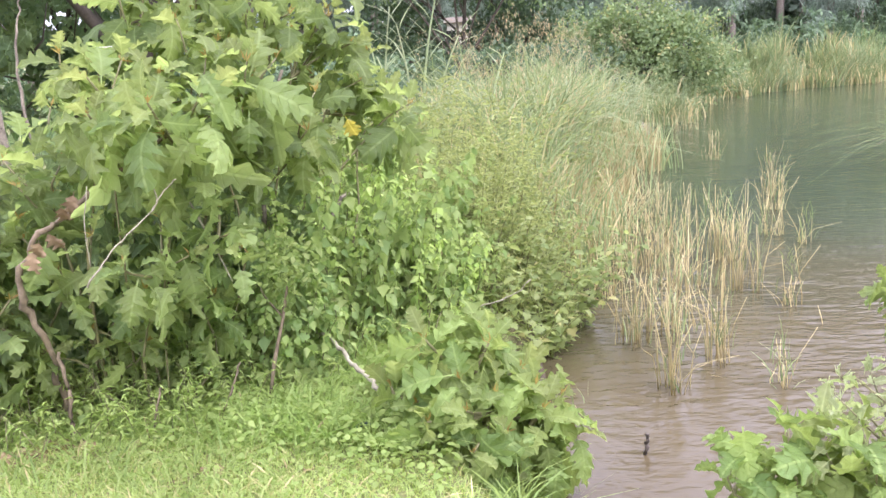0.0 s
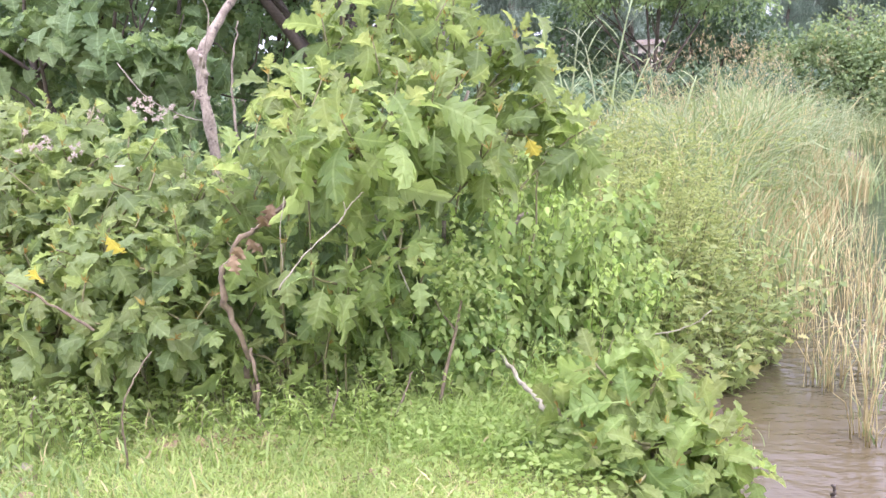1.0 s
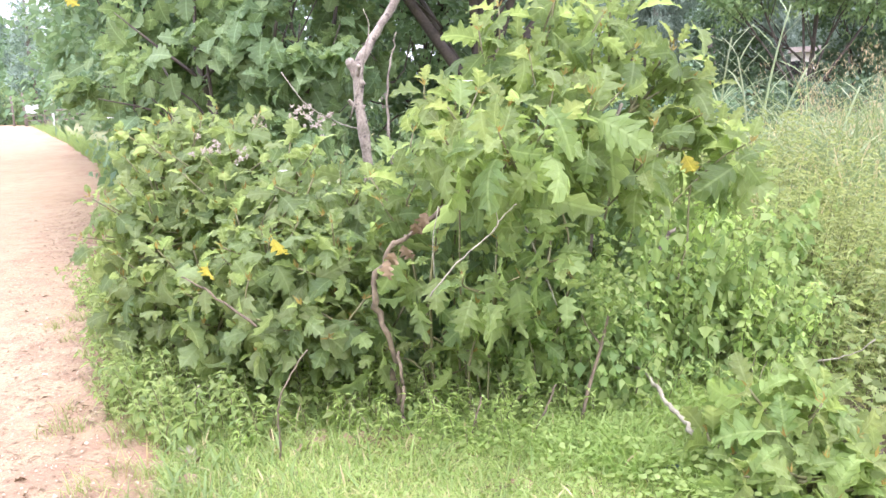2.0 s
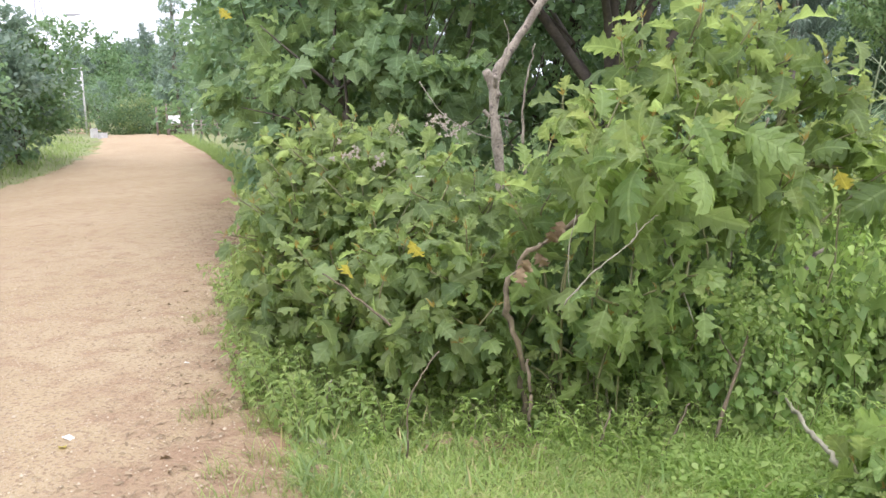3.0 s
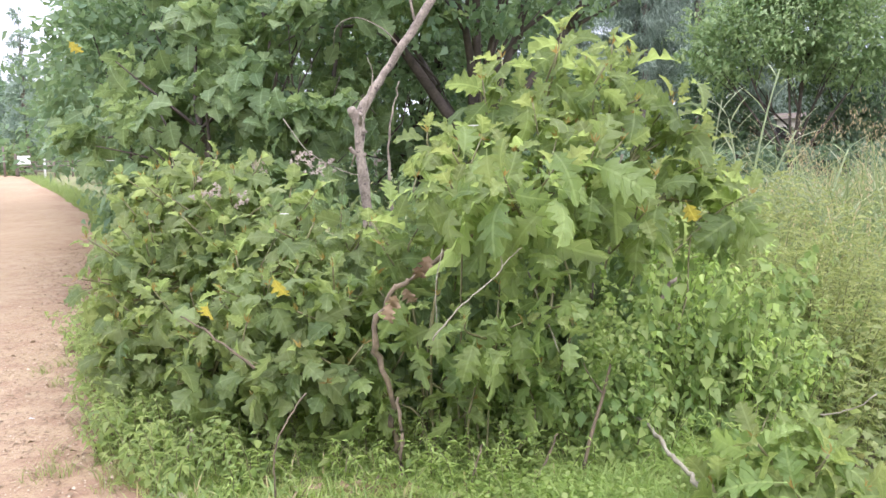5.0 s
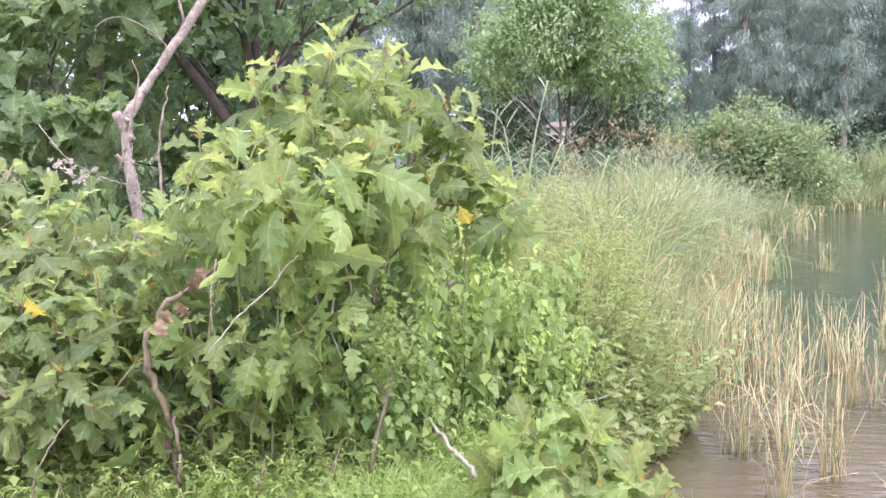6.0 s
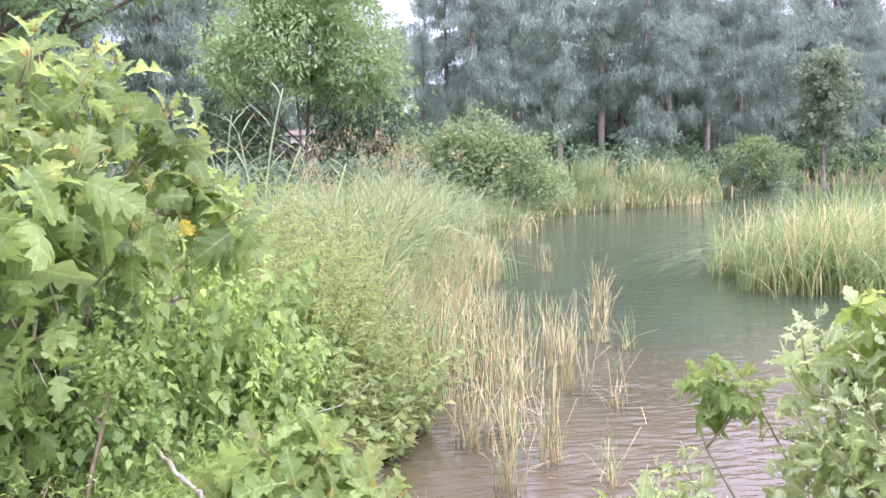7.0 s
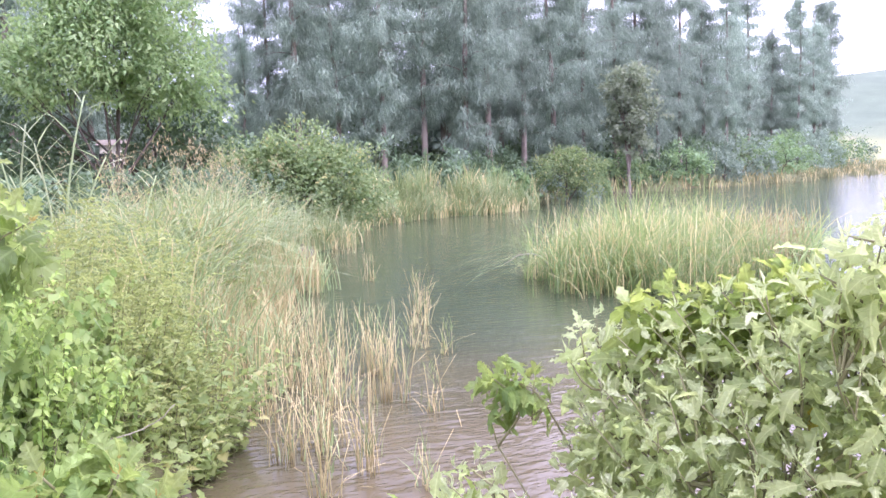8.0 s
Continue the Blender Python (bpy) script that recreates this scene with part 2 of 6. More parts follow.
def ground_material():
    m, n, l, p = nodes_of("earth_and_turf")
    big, mid, small = noise_node(n, l, 0.35, 4.0), noise_node(n, l, 2.6, 4.0), noise_node(n, l, 38.0, 4.0)
    turf = mix_node(n, l, mid, (0.12, 0.155, 0.05), (0.22, 0.25, 0.08))
    turf = mix_node(n, l, step_node(n, l, small, 0.35, 0.7), turf, (0.20, 0.19, 0.08))
    soil = mix_node(n, l, small, (0.12, 0.085, 0.05), (0.22, 0.16, 0.10))
    col = mix_node(n, l, step_node(n, l, math_node(n, l, "ADD", math_node(n, l, "MULTIPLY", big, 0.5), math_node(n, l, "MULTIPLY", mid, 0.5)), 0.52, 0.68), turf, soil)
    at = n.new("ShaderNodeAttribute")
    at.attribute_name = "shore"
    col = mix_node(n, l, at.outputs["Fac"], col, (0.085, 0.062, 0.04))
    aw = n.new("ShaderNodeAttribute")
    aw.attribute_name = "woods"
    canopy = mix_node(n, l, noise_node(n, l, 0.09, 5.0), (0.05, 0.075, 0.045), (0.105, 0.14, 0.085))
    col = mix_node(n, l, aw.outputs["Fac"], col, canopy)
    l.new(col, p.inputs["Base Color"])
    p.inputs["Roughness"].default_value = 0.95
    l.new(bump_node(n, l, math_node(n, l, "ADD", mid, small), 0.7, 0.03), p.inputs["Normal"])
    return m


def road_material():
    m, n, l, p = nodes_of("ochre_dirt")
    geo = n.new("ShaderNodeNewGeometry").outputs["Position"]
    big, mid = noise_node(n, l, 0.5, 4.0, geo), noise_node(n, l, 4.0, 5.0, geo)
    small, grit = noise_node(n, l, 38.0, 5.0, geo), noise_node(n, l, 220.0, 2.0, geo)
    col = mix_node(n, l, step_node(n, l, big, 0.3, 0.7), (0.335, 0.250, 0.136), (0.390, 0.302, 0.175))
    col = mix_node(n, l, step_node(n, l, mid, 0.42, 0.72), col, (0.295, 0.20, 0.115))
    col = mix_node(n, l, math_node(n, l, "MULTIPLY", step_node(n, l, small, 0.50, 0.64), 0.8), col, (0.22, 0.15, 0.09))
    col = mix_node(n, l, math_node(n, l, "MULTIPLY", step_node(n, l, grit, 0.58, 0.68), 0.6), col, (0.52, 0.45, 0.36))
    av = n.new("ShaderNodeAttribute")
    av.attribute_name = "verge"
    damp = math_node(n, l, "MULTIPLY", av.outputs["Fac"], step_node(n, l, mid, 0.25, 0.6))
    col = mix_node(n, l, math_node(n, l, "MULTIPLY", damp, 0.75), col, (0.26, 0.165, 0.10))
    l.new(col, p.inputs["Base Color"])
    p.inputs["Roughness"].default_value = 0.95
    p.inputs["Specular IOR Level"].default_value = 0.2
    h = math_node(n, l, "ADD", math_node(n, l, "MULTIPLY", mid, 1.5), math_node(n, l, "ADD", math_node(n, l, "MULTIPLY", small, 0.5), math_node(n, l, "MULTIPLY", grit, 0.2)))
    l.new(bump_node(n, l, h, 1.0, 0.035), p.inputs["Normal"])
    return m


def water_material():
    m, n, l, p = nodes_of("murky_lake_water")
    tc = n.new("ShaderNodeTexCoord")
    mp = n.new("ShaderNodeMapping")
    mp.inputs["Rotation"].default_value = (0, 0, radians(-24))
    mp.inputs["Scale"].default_value = (0.7, 1.7, 1.0)
    l.new(tc.outputs["Object"], mp.inputs["Vector"])
    swell = noise_node(n, l, 1.1, 2.0, mp.outputs[0], 0.45)
    ripple = noise_node(n, l, 6.5, 3.0, mp.outputs[0], 0.55)
    mud = noise_node(n, l, 0.25, 3.0)
    sep = n.new("ShaderNodeSeparateXYZ")
    l.new(tc.outputs["Object"], sep.inputs[0])
    # brown mud inshore; farther out reflected tree green is put into the base colour
    depth = step_node(n, l, math_node(n, l, "ADD", sep.outputs[1], math_node(n, l, "MULTIPLY", mud, 5.0)), 6.0, 13.0)
    shallow = mix_node(n, l, mud, (0.095, 0.074, 0.038), (0.078, 0.064, 0.035))
    l.new(mix_node(n, l, depth, shallow, (0.040, 0.054, 0.030)), p.inputs["Base Color"])
    p.inputs["Roughness"].default_value = 0.06
    p.inputs["IOR"].default_value = 1.33
    h = math_node(n, l, "ADD", math_node(n, l, "MULTIPLY", swell, 1.0), math_node(n, l, "MULTIPLY", ripple, 0.75))
    l.new(bump_node(n, l, h, 0.5, 0.032), p.inputs["Normal"])
    return m


M_GROUND, M_ROAD, M_WATER = ground_material(), road_material(), water_material()


# ---- mesh tools ----
def unit(a):
    return a / np.maximum(np.linalg.norm(a, axis=-1, keepdims=True), 1e-9)


class Soup:
    """Gathers triangles for one mesh."""

    def __init__(self):
        self.v, self.f, self.b, self.n = [], [], [], 0

    def add(self, v, f, b=None):
        v = np.asarray(v, float).reshape(-1, 3)
        self.v.append(v)
        self.f.append(np.asarray(f, int).reshape(-1, 3) + self.n)
        self.b.append(np.zeros((len(v), 2)) if b is None else np.asarray(b, float).reshape(-1, 2))
        self.n += len(v)
        return self

    def mesh(self, name, material, origin=(0, 0, 0), smooth=True):
        v, f, b = np.concatenate(self.v) - np.array(origin), np.concatenate(self.f), np.concatenate(self.b)
        me = bpy.data.meshes.new(name)
        me.vertices.add(len(v))
        me.vertices.foreach_set("co", v.astype(np.float32).ravel())
        me.loops.add(f.size)
        me.loops.foreach_set("vertex_index", f.astype(np.int32).ravel())
        me.polygons.add(len(f))
        me.polygons.foreach_set("loop_start", np.arange(0, f.size, 3, dtype=np.int32))
        me.polygons.foreach_set("use_smooth", np.full(len(f), smooth))
        if b.any():
            me.attributes.new("blade", "FLOAT2", "POINT").data.foreach_set("vector", b.astype(np.float32).ravel())
        me.materials.append(material)
        me.update(calc_edges=True)
        return me


def thing(name, label, category, at, group="", kind=""):
    ob = new(name)
    ob.location = at
    ob.empty_display_size = 0.1
    return tagged(ob, label, category, group, kind)


def part(name, soup, material, parent, label="", kind="", smooth=True):
    """One mesh under a thing or under a part. Coordinates are the world's."""
    base, o = Vector(), parent
    while o is not None:
        base += o.location
        o = o.parent
    ob = new(name, soup.mesh(name, material, base, smooth))
    ob.parent = parent
    return tagged(ob, label, kind=kind)


def solo(name, soup, material, label, category, group="", kind="", at=(0, 0, 0), smooth=True):
    ob = new(name, soup.mesh(name, material, at, smooth))
    ob.location = at
    return tagged(ob, label, category, group, kind)


def curve_points(pts, steps):
    """A smooth line through a few points (Catmull-Rom)."""
    p = np.asarray(pts, float)
    p = np.vstack([2 * p[0] - p[1], p, 2 * p[-1] - p[-2]])
    out = []
    for i in range(1, len(p) - 2):
        for s in np.linspace(0, 1, steps, endpoint=False):
            a, b, c, d = p[i - 1:i + 3]
            out.append(0.5 * (2 * b + (c - a) * s + (2 * a - 5 * b + 4 * c - d) * s * s + (3 * b - a - 3 * c + d) * s ** 3))
    out.append(p[-2])
    return np.array(out)


def tube(pts, r0, r1, sides=6, lumps=0.0, seed=0):
    """A tapered stem along a line, closed at its ends."""
    p = np.asarray(pts, float)
    k = len(p)
    t = unit(np.gradient(p, axis=0))
    ref = np.array([0.3, 0.9, 0.2]) if abs(t[0][2]) > 0.8 else np.array([0, 0, 1.0])
    x = unit(np.cross(t, ref))
    y = np.cross(t, x)
    g = np.random.default_rng(seed)
    r = np.linspace(r0, r1, k) * (1 + lumps * g.uniform(-1, 1, k))
    a = np.linspace(0, 2 * np.pi, sides, endpoint=False)
    ring = p[:, None] + (x[:, None] * np.cos(a)[None, :, None] + y[:, None] * np.sin(a)[None, :, None]) * r[:, None, None] * (1 + lumps * 0.6 * g.uniform(-1, 1, (k, sides, 1)))
    f = []
    for i in range(k - 1):
        for j in range(sides):
            q = (j + 1) % sides
            f += [(i * sides + j, i * sides + q, (i + 1) * sides + q), (i * sides + j, (i + 1) * sides + q, (i + 1) * sides + j)]
    f += [(0, j + 1, j) for j in range(1, sides - 1)]
    e = (k - 1) * sides
    f += [(e, e + j, e + j + 1) for j in range(1, sides - 1)]
    return ring.reshape(-1, 3), f


def box(lo, hi):
    (a, b, c), (d, e, g) = lo, hi
    v = [(a, b, c), (d, b, c), (d, e, c), (a, e, c), (a, b, g), (d, b, g), (d, e, g), (a, e, g)]
    q = [(0, 3, 2, 1), (4, 5, 6, 7), (0, 1, 5, 4), (1, 2, 6, 5), (2, 3, 7, 6), (3, 0, 4, 7)]
    return v, [t for w in q for t in ((w[0], w[1], w[2]), (w[0], w[2], w[3]))]


def frames(d, up):
    y = unit(d)
    x = unit(np.cross(y, up))
    return np.stack([x, y, np.cross(x, y)], axis=-1)


def scatter(soup, tpl, p, d, up, s):
    """Copies of a small template, each with its place, direction, upside and size, into one soup."""
    v, f, b = tpl
    n = len(p)
    if n == 0:
        return
    m = frames(d, up)
    w = np.einsum("nij,vj->nvi", m, v) * np.asarray(s, float).reshape(-1, 1, 1) + p[:, None]
    ff = f[None] + (np.arange(n) * len(v))[:, None, None]
    soup.add(w, ff, np.tile(b, (n, 1)))


def blades(soup, p, h, w, bend, seed, segs=4, droop=0.25, lean=None, tip=0.12):
    """Upright strips: grass, reeds, straw. Each has its height, width and bend."""
    g = np.random.default_rng(seed)
    n = len(p)
    az = g.uniform(0, 2 * np.pi, n) if lean is None else lean
    d = np.stack([np.cos(az), np.sin(az), np.zeros(n)], -1)
    tw = az + np.pi / 2 + g.normal(0, 0.9, n)
    x = np.stack([np.cos(tw), np.sin(tw), np.zeros(n)], -1)
    s = np.linspace(0, 1, segs + 1)
    bend = np.asarray(bend)[:, None]
    hh = np.asarray(h)[:, None]
    along = hh * bend * s[None] ** 2
    z = hh * (s[None] - droop * bend * s[None] ** 3)
    c = p[:, None] + d[:, None] * along[..., None] + np.array([0, 0, 1.0]) * z[..., None]
    prof = np.minimum(1.0, (1 - s) * 1.6 + tip)
    off = x[:, None] * (np.asarray(w)[:, None] * prof[None] * 0.5)[..., None]
    v = np.stack([c - off, c + off], axis=2).reshape(n, -1, 3)
    f = []
    for i in range(segs):
        a = 2 * i
        f += [(a, a + 1, a + 3), (a, a + 3, a + 2)]
    ff = np.array(f)[None] + (np.arange(n) * 2 * (segs + 1))[:, None, None]
    soup.add(v, ff)


def wave(p, seed, k=1.0):
    """Smooth noise of places, about -1 to 1."""
    g = np.random.default_rng(seed)
    out = 0
    for i in range(5):
        q = g.normal(0, k * (1 + 0.6 * i), (p.shape[-1],))
        out = out + np.sin(p @ q + g.uniform(0, 6.3)) / (1 + 0.5 * i)
    return out / 2.2


# ---- leaf templates: along +y, one long, upper side +z ----
def plain_lobed_leaf(droop, fold, lobes=1.0, curl=0.0):
    st = [(0.0, 0.03), (0.06, 0.16), (0.13, 0.31), (0.19, 0.33), (0.25, 0.15), (0.35, 0.37), (0.42, 0.46), (0.48, 0.18), (0.59, 0.34), (0.66, 0.37), (0.71, 0.13), (0.80, 0.20), (0.87, 0.13), (1.0, 0.0)]
    v, b, f = [], [], []
    for i, (y, w) in enumerate(st):
        if lobes < 1:
            w = w * lobes + (1 - lobes) * 0.34 * math.sin(math.pi * min(1, y * 0.92 + 0.06)) ** 0.8
        ym = min(1.0, y)
        z = -droop * ym * ym
        yy = ym * (1 - 0.28 * droop * ym)
        ridge = 0.045 * math.sin(i * 2.1 + droop * 9)
        for side in (-1, 0, 1):
            sag = fold * abs(side) * w * 0.9 - curl * (abs(side) * w) ** 2 * 3 + abs(side) * ridge
            v.append((side * w, yy + abs(side) * (0.22 * (w - 0.15) - 0.05 * (1 - ym)), z + sag))
            b.append((side * w, ym))
    for i in range(len(st) - 1):
        a = i * 3
        f += [(a, a + 1, a + 4), (a, a + 4, a + 3), (a + 1, a + 2, a + 5), (a + 1, a + 5, a + 4)]
    k = len(v)
    v += [(-0.012, -0.22, 0.03), (0.012, -0.22, 0.03), (-0.012, 0.03, 0.0), (0.012, 0.03, 0.0)]
    b += [(0, 0)] * 4
    f += [(k, k + 1, k + 3), (k, k + 3, k + 2)]
    return np.array(v), np.array(f), np.array(b)


def lobed_leaf(droop, fold, lobes=1.0, curl=0.0, n=25, beat=4.0, wide=0.43):
    """A soft leaf with pointed forward lobes, wavy toothed margins and a stalk."""
    v, b, f = [], [], []
    for i in range(n + 1):
        y = i / n
        env = wide * math.sin(math.pi * min(1.0, 0.05 + 0.95 * y ** 0.74)) ** 0.75
        q = (y * beat + 0.35 + 0.10 * math.sin(droop * 9)) % 1.0
        lobe = q / 0.62 if q < 0.62 else (1 - q) / 0.38
        w = env * (1 - 0.72 * lobes * (1 - lobe ** 0.8)) + 0.010
        if i == n:
            w = 0.004
        z = -droop * y * y
        yy = y * (1 - 0.28 * droop * y)
        for side in (-1, -0.55, 0, 0.55, 1):
            a = abs(side)
            tooth = 1 + 0.07 * a * math.sin(i * 2.7 + side * 2) * (0 < i < n)
            ruffle = 0.065 * a * a * math.sin(2 * math.pi * beat * y * 0.8 + 1.3 + side * 1.1) + 0.025 * a * math.sin(23 * y + 4 * side)
            v.append((side * w * tooth, yy + 0.34 * a * a * w * (1 - 0.4 * y), z + fold * a * w * 0.9 - curl * (a * w) ** 2 * 3 + ruffle))
            b.append((side * w, y))
    for i in range(n):
        for c in range(4):
            a = i * 5 + c
            f += [(a, a + 1, a + 6), (a, a + 6, a + 5)]
    k = len(v)
    v += [(-0.012, -0.22, 0.03), (0.012, -0.22, 0.03), (-0.012, 0.03, 0.0), (0.012, 0.03, 0.0)]
    b += [(0, 0)] * 4
    f += [(k, k + 1, k + 3), (k, k + 3, k + 2)]
    return np.array(v), np.array(f), np.array(b)


def fold_leaf(width, droop):
    """A small leaf of four facets, creased along its middle."""
    v = np.array([(0, 0, 0), (-width / 2, 0.38, 0.08), (width / 2, 0.38, 0.08), (0, 0.45, -0.05 - droop * 0.2), (0, 1, -droop)], float)
    return v, np.array([(0, 2, 3), (0, 3, 1), (1, 3, 4), (3, 2, 4)]), v[:, :2].copy()


def plain_leaf(width, droop, fold=0.3):
    st = [(0.0, 0.02), (0.3, 1.0), (0.65, 0.75), (1.0, 0.0)]
    v, b, f = [], [], []
    for y, w in st:
        w *= width * 0.5
        for side in (-1, 0, 1):
            v.append((side * w, y * (1 - 0.2 * droop * y), -droop * y * y + fold * abs(side) * w))
            b.append((side * w, y))
    for i in range(3):
        a = i * 3
        f += [(a, a + 1, a + 4), (a, a + 4, a + 3), (a + 1, a + 2, a + 5), (a + 1, a + 5, a + 4)]
    return np.array(v), np.array(f), np.array(b)


def tiny_leaf(width, droop=0.15):
    v = np.array([(0, 0, 0), (-width / 2, 0.45, 0.05), (width / 2, 0.45, 0.05), (0, 1, -droop)], float)
    return v, np.array([(0, 2, 1), (1, 2, 3)]), v[:, :2].copy()


LOBED = [lobed_leaf(0.40, 0.45, 0.75, wide=0.35), lobed_leaf(0.45, 0.30, 0.9, beat=3.4, wide=0.41), lobed_leaf(0.68, 0.15, 0.9, curl=0.5, wide=0.44), lobed_leaf(0.95, 0.28, beat=4.4, wide=0.40)]
SOFTLOBED = [lobed_leaf(0.08, 0.30, 0.45), lobed_leaf(0.35, 0.15, 0.5, 0.5, beat=3.0), lobed_leaf(0.6, 0.2, 0.4, beat=2.6)]
PALELEAF = [lobed_leaf(0.25, 0.60, 0.45, 0.0, 18, 3.2, 0.21), lobed_leaf(0.50, 0.40, 0.62, 0.5, 18, 3.6, 0.29), lobed_leaf(0.75, 0.30, 0.7, 0.3, 18, 3.2, 0.33), lobed_leaf(1.0, 0.50, 0.6, 0.0, 18, 3.0, 0.27)]
FARLOBED = [plain_lobed_leaf(0.32, 0.18, 0.5), plain_lobed_leaf(0.55, 0.10, 0.45, 0.4)]
SMALLOVATE = [fold_leaf(0.66, 0.1), fold_leaf(0.55, 0.35), fold_leaf(0.75, 0.2)]
SMALLLANCE = [fold_leaf(0.26, 0.25), fold_leaf(0.2, 0.5)]
OVATE = [plain_leaf(0.62, 0.1), plain_leaf(0.55, 0.4), plain_leaf(0.7, 0.25, 0.1)]
LANCE = [plain_leaf(0.24, 0.3), plain_leaf(0.2, 0.55)]
CANELEAF = plain_leaf(0.055, 0.22, 0.4)
TINY = tiny_leaf(0.5)
FAR, FARSLIM = tiny_leaf(0.6), tiny_leaf(0.26, 0.3)
SLIM = tiny_leaf(0.16, 0.3)

# ---- the lie of the land ----
WATER = -0.45
SHORE = [(300, -70), (60, -22), (20, -6), (5, 0.1), (2.9, 0.9), (1.6, 1.7), (0.85, 2.5), (0.46, 3.1), (0.38, 3.7), (0.42, 4.3), (0.50, 5.3), (0.85, 6.7),
         (1.15, 8.6), (1.7, 11), (2.6, 14), (4.2, 20), (5.2, 25.6), (9.3, 28.6), (13.4, 29.7), (17, 36), (20, 40), (31, 41.5), (43, 47), (110, 101), (330, 190), (500, 60)]
ROAD_DIR = np.array([-0.752, 0.659])
ROAD_SIDE = np.array([-0.659, -0.752])      # towards the far verge
ROAD_EDGE = np.array([-2.2, 2.45])          # on the edge beside the shrubs


def shore_distance(p):
    """Metres from the waterline; positive on land."""
    s = np.array(SHORE, float)
    a, b = s, np.roll(s, -1, axis=0)
    best = np.full(len(p), 1e9)
    inside = np.zeros(len(p), bool)
    for (ax, ay), (bx, by) in zip(a, b):
        d = np.array([bx - ax, by - ay])
        t = np.clip(((p[:, 0] - ax) * d[0] + (p[:, 1] - ay) * d[1]) / (d @ d), 0, 1)
        best = np.minimum(best, np.hypot(p[:, 0] - ax - t * d[0], p[:, 1] - ay - t * d[1]))
        cross = (ay > p[:, 1]) != (by > p[:, 1])
        with np.errstate(divide="ignore", invalid="ignore"):
            inside ^= cross & (p[:, 0] < (bx - ax) * (p[:, 1] - ay) / (by - ay) + ax)
    return np.where(inside, -best, best)


def land(p):
    """Height of the ground."""
    p = np.asarray(p, float).reshape(-1, 2)
    d = shore_distance(p)
    far = np.clip((np.hypot(p[:, 0], p[:, 1]) - 6) / 20, 0, 1)
    rise = np.clip(d / (0.55 + 1.6 * far), 0, 1)
    z = np.where(d > 0, WATER - 0.06 + (0.06 - WATER) * (rise * rise * (3 - 2 * rise)) ** 0.7, WATER - 0.06 + np.maximum(d * 0.35, -1.4))
    road = (p - ROAD_EDGE) @ ROAD_DIR
    z = z + 0.00047 * np.clip(road - 15, 0, 43) ** 2 * (d > 0)
    side = (p - ROAD_EDGE) @ ROAD_SIDE
    z = z + np.clip((side - 6.3 - 0.10 * np.clip(road - 38, 0, 40)) / 4.0, 0, 1) * 0.6 * np.clip((road - 4) / 6, 0, 1)
    for cx, cy, r, h in ((-200, 135, 80, 12.5), (-120, 150, 60, 8), (460, 330, 130, 44), (300, 420, 120, 36)):
        z = z + h * np.exp(-((p[:, 0] - cx) ** 2 + (p[:, 1] - cy) ** 2) / (r * r))
    small = wave(p, 5, 1.3) * 0.025 + wave(p, 6, 4.0) * 0.010
    flat = np.clip((side + 0.6) / 0.8, 0, 1) * np.clip((6.6 - side) / 0.8, 0, 1)
    return z + small * (1 - 0.75 * flat)


def on_land(xy, lift=0.0):
    xy = np.asarray(xy, float).reshape(-1, 2)
    return np.column_stack([xy, land(xy) + lift])


def graded(lo, hi, fine, growth=1.13, reach=1800):
    mid = np.arange(lo, hi + fine / 2, fine)
    out, step = [], fine
    x = 0.0
    while x < reach:
        step *= growth
        x += step
        out.append(x)
    out = np.array(out)
    return np.concatenate([lo - out[::-1], mid, hi + out])


def build_ground():
    xs, ys = graded(-7, 4, 0.11), graded(-2, 9, 0.11)
    gx, gy = np.meshgrid(xs, ys)
    p = np.column_stack([gx.ravel(), gy.ravel()])
    z = land(p)
    v = np.column_stack([p, z])
    nx, ny = len(xs), len(ys)
    i = (np.arange(ny - 1)[:, None] * nx + np.arange(nx - 1)[None]).ravel()
    f = np.concatenate([np.column_stack([i, i + 1, i + nx + 1]), np.column_stack([i, i + nx + 1, i + nx])])
    ob = solo("ground", Soup().add(v, f), M_GROUND, "grassy and muddy earth sloping down to the lake", "ground", kind="structure")
    hill = np.clip((z - 4.5) / 3.0, 0, 1)
    ob.data.attributes.new("woods", "FLOAT", "POINT").data.foreach_set("value", hill.astype(np.float32))
    wet = np.clip((WATER + 0.25 - z) / 0.2, 0, 1)
    ob.data.attributes.new("shore", "FLOAT", "POINT").data.foreach_set("value", wet.astype(np.float32))


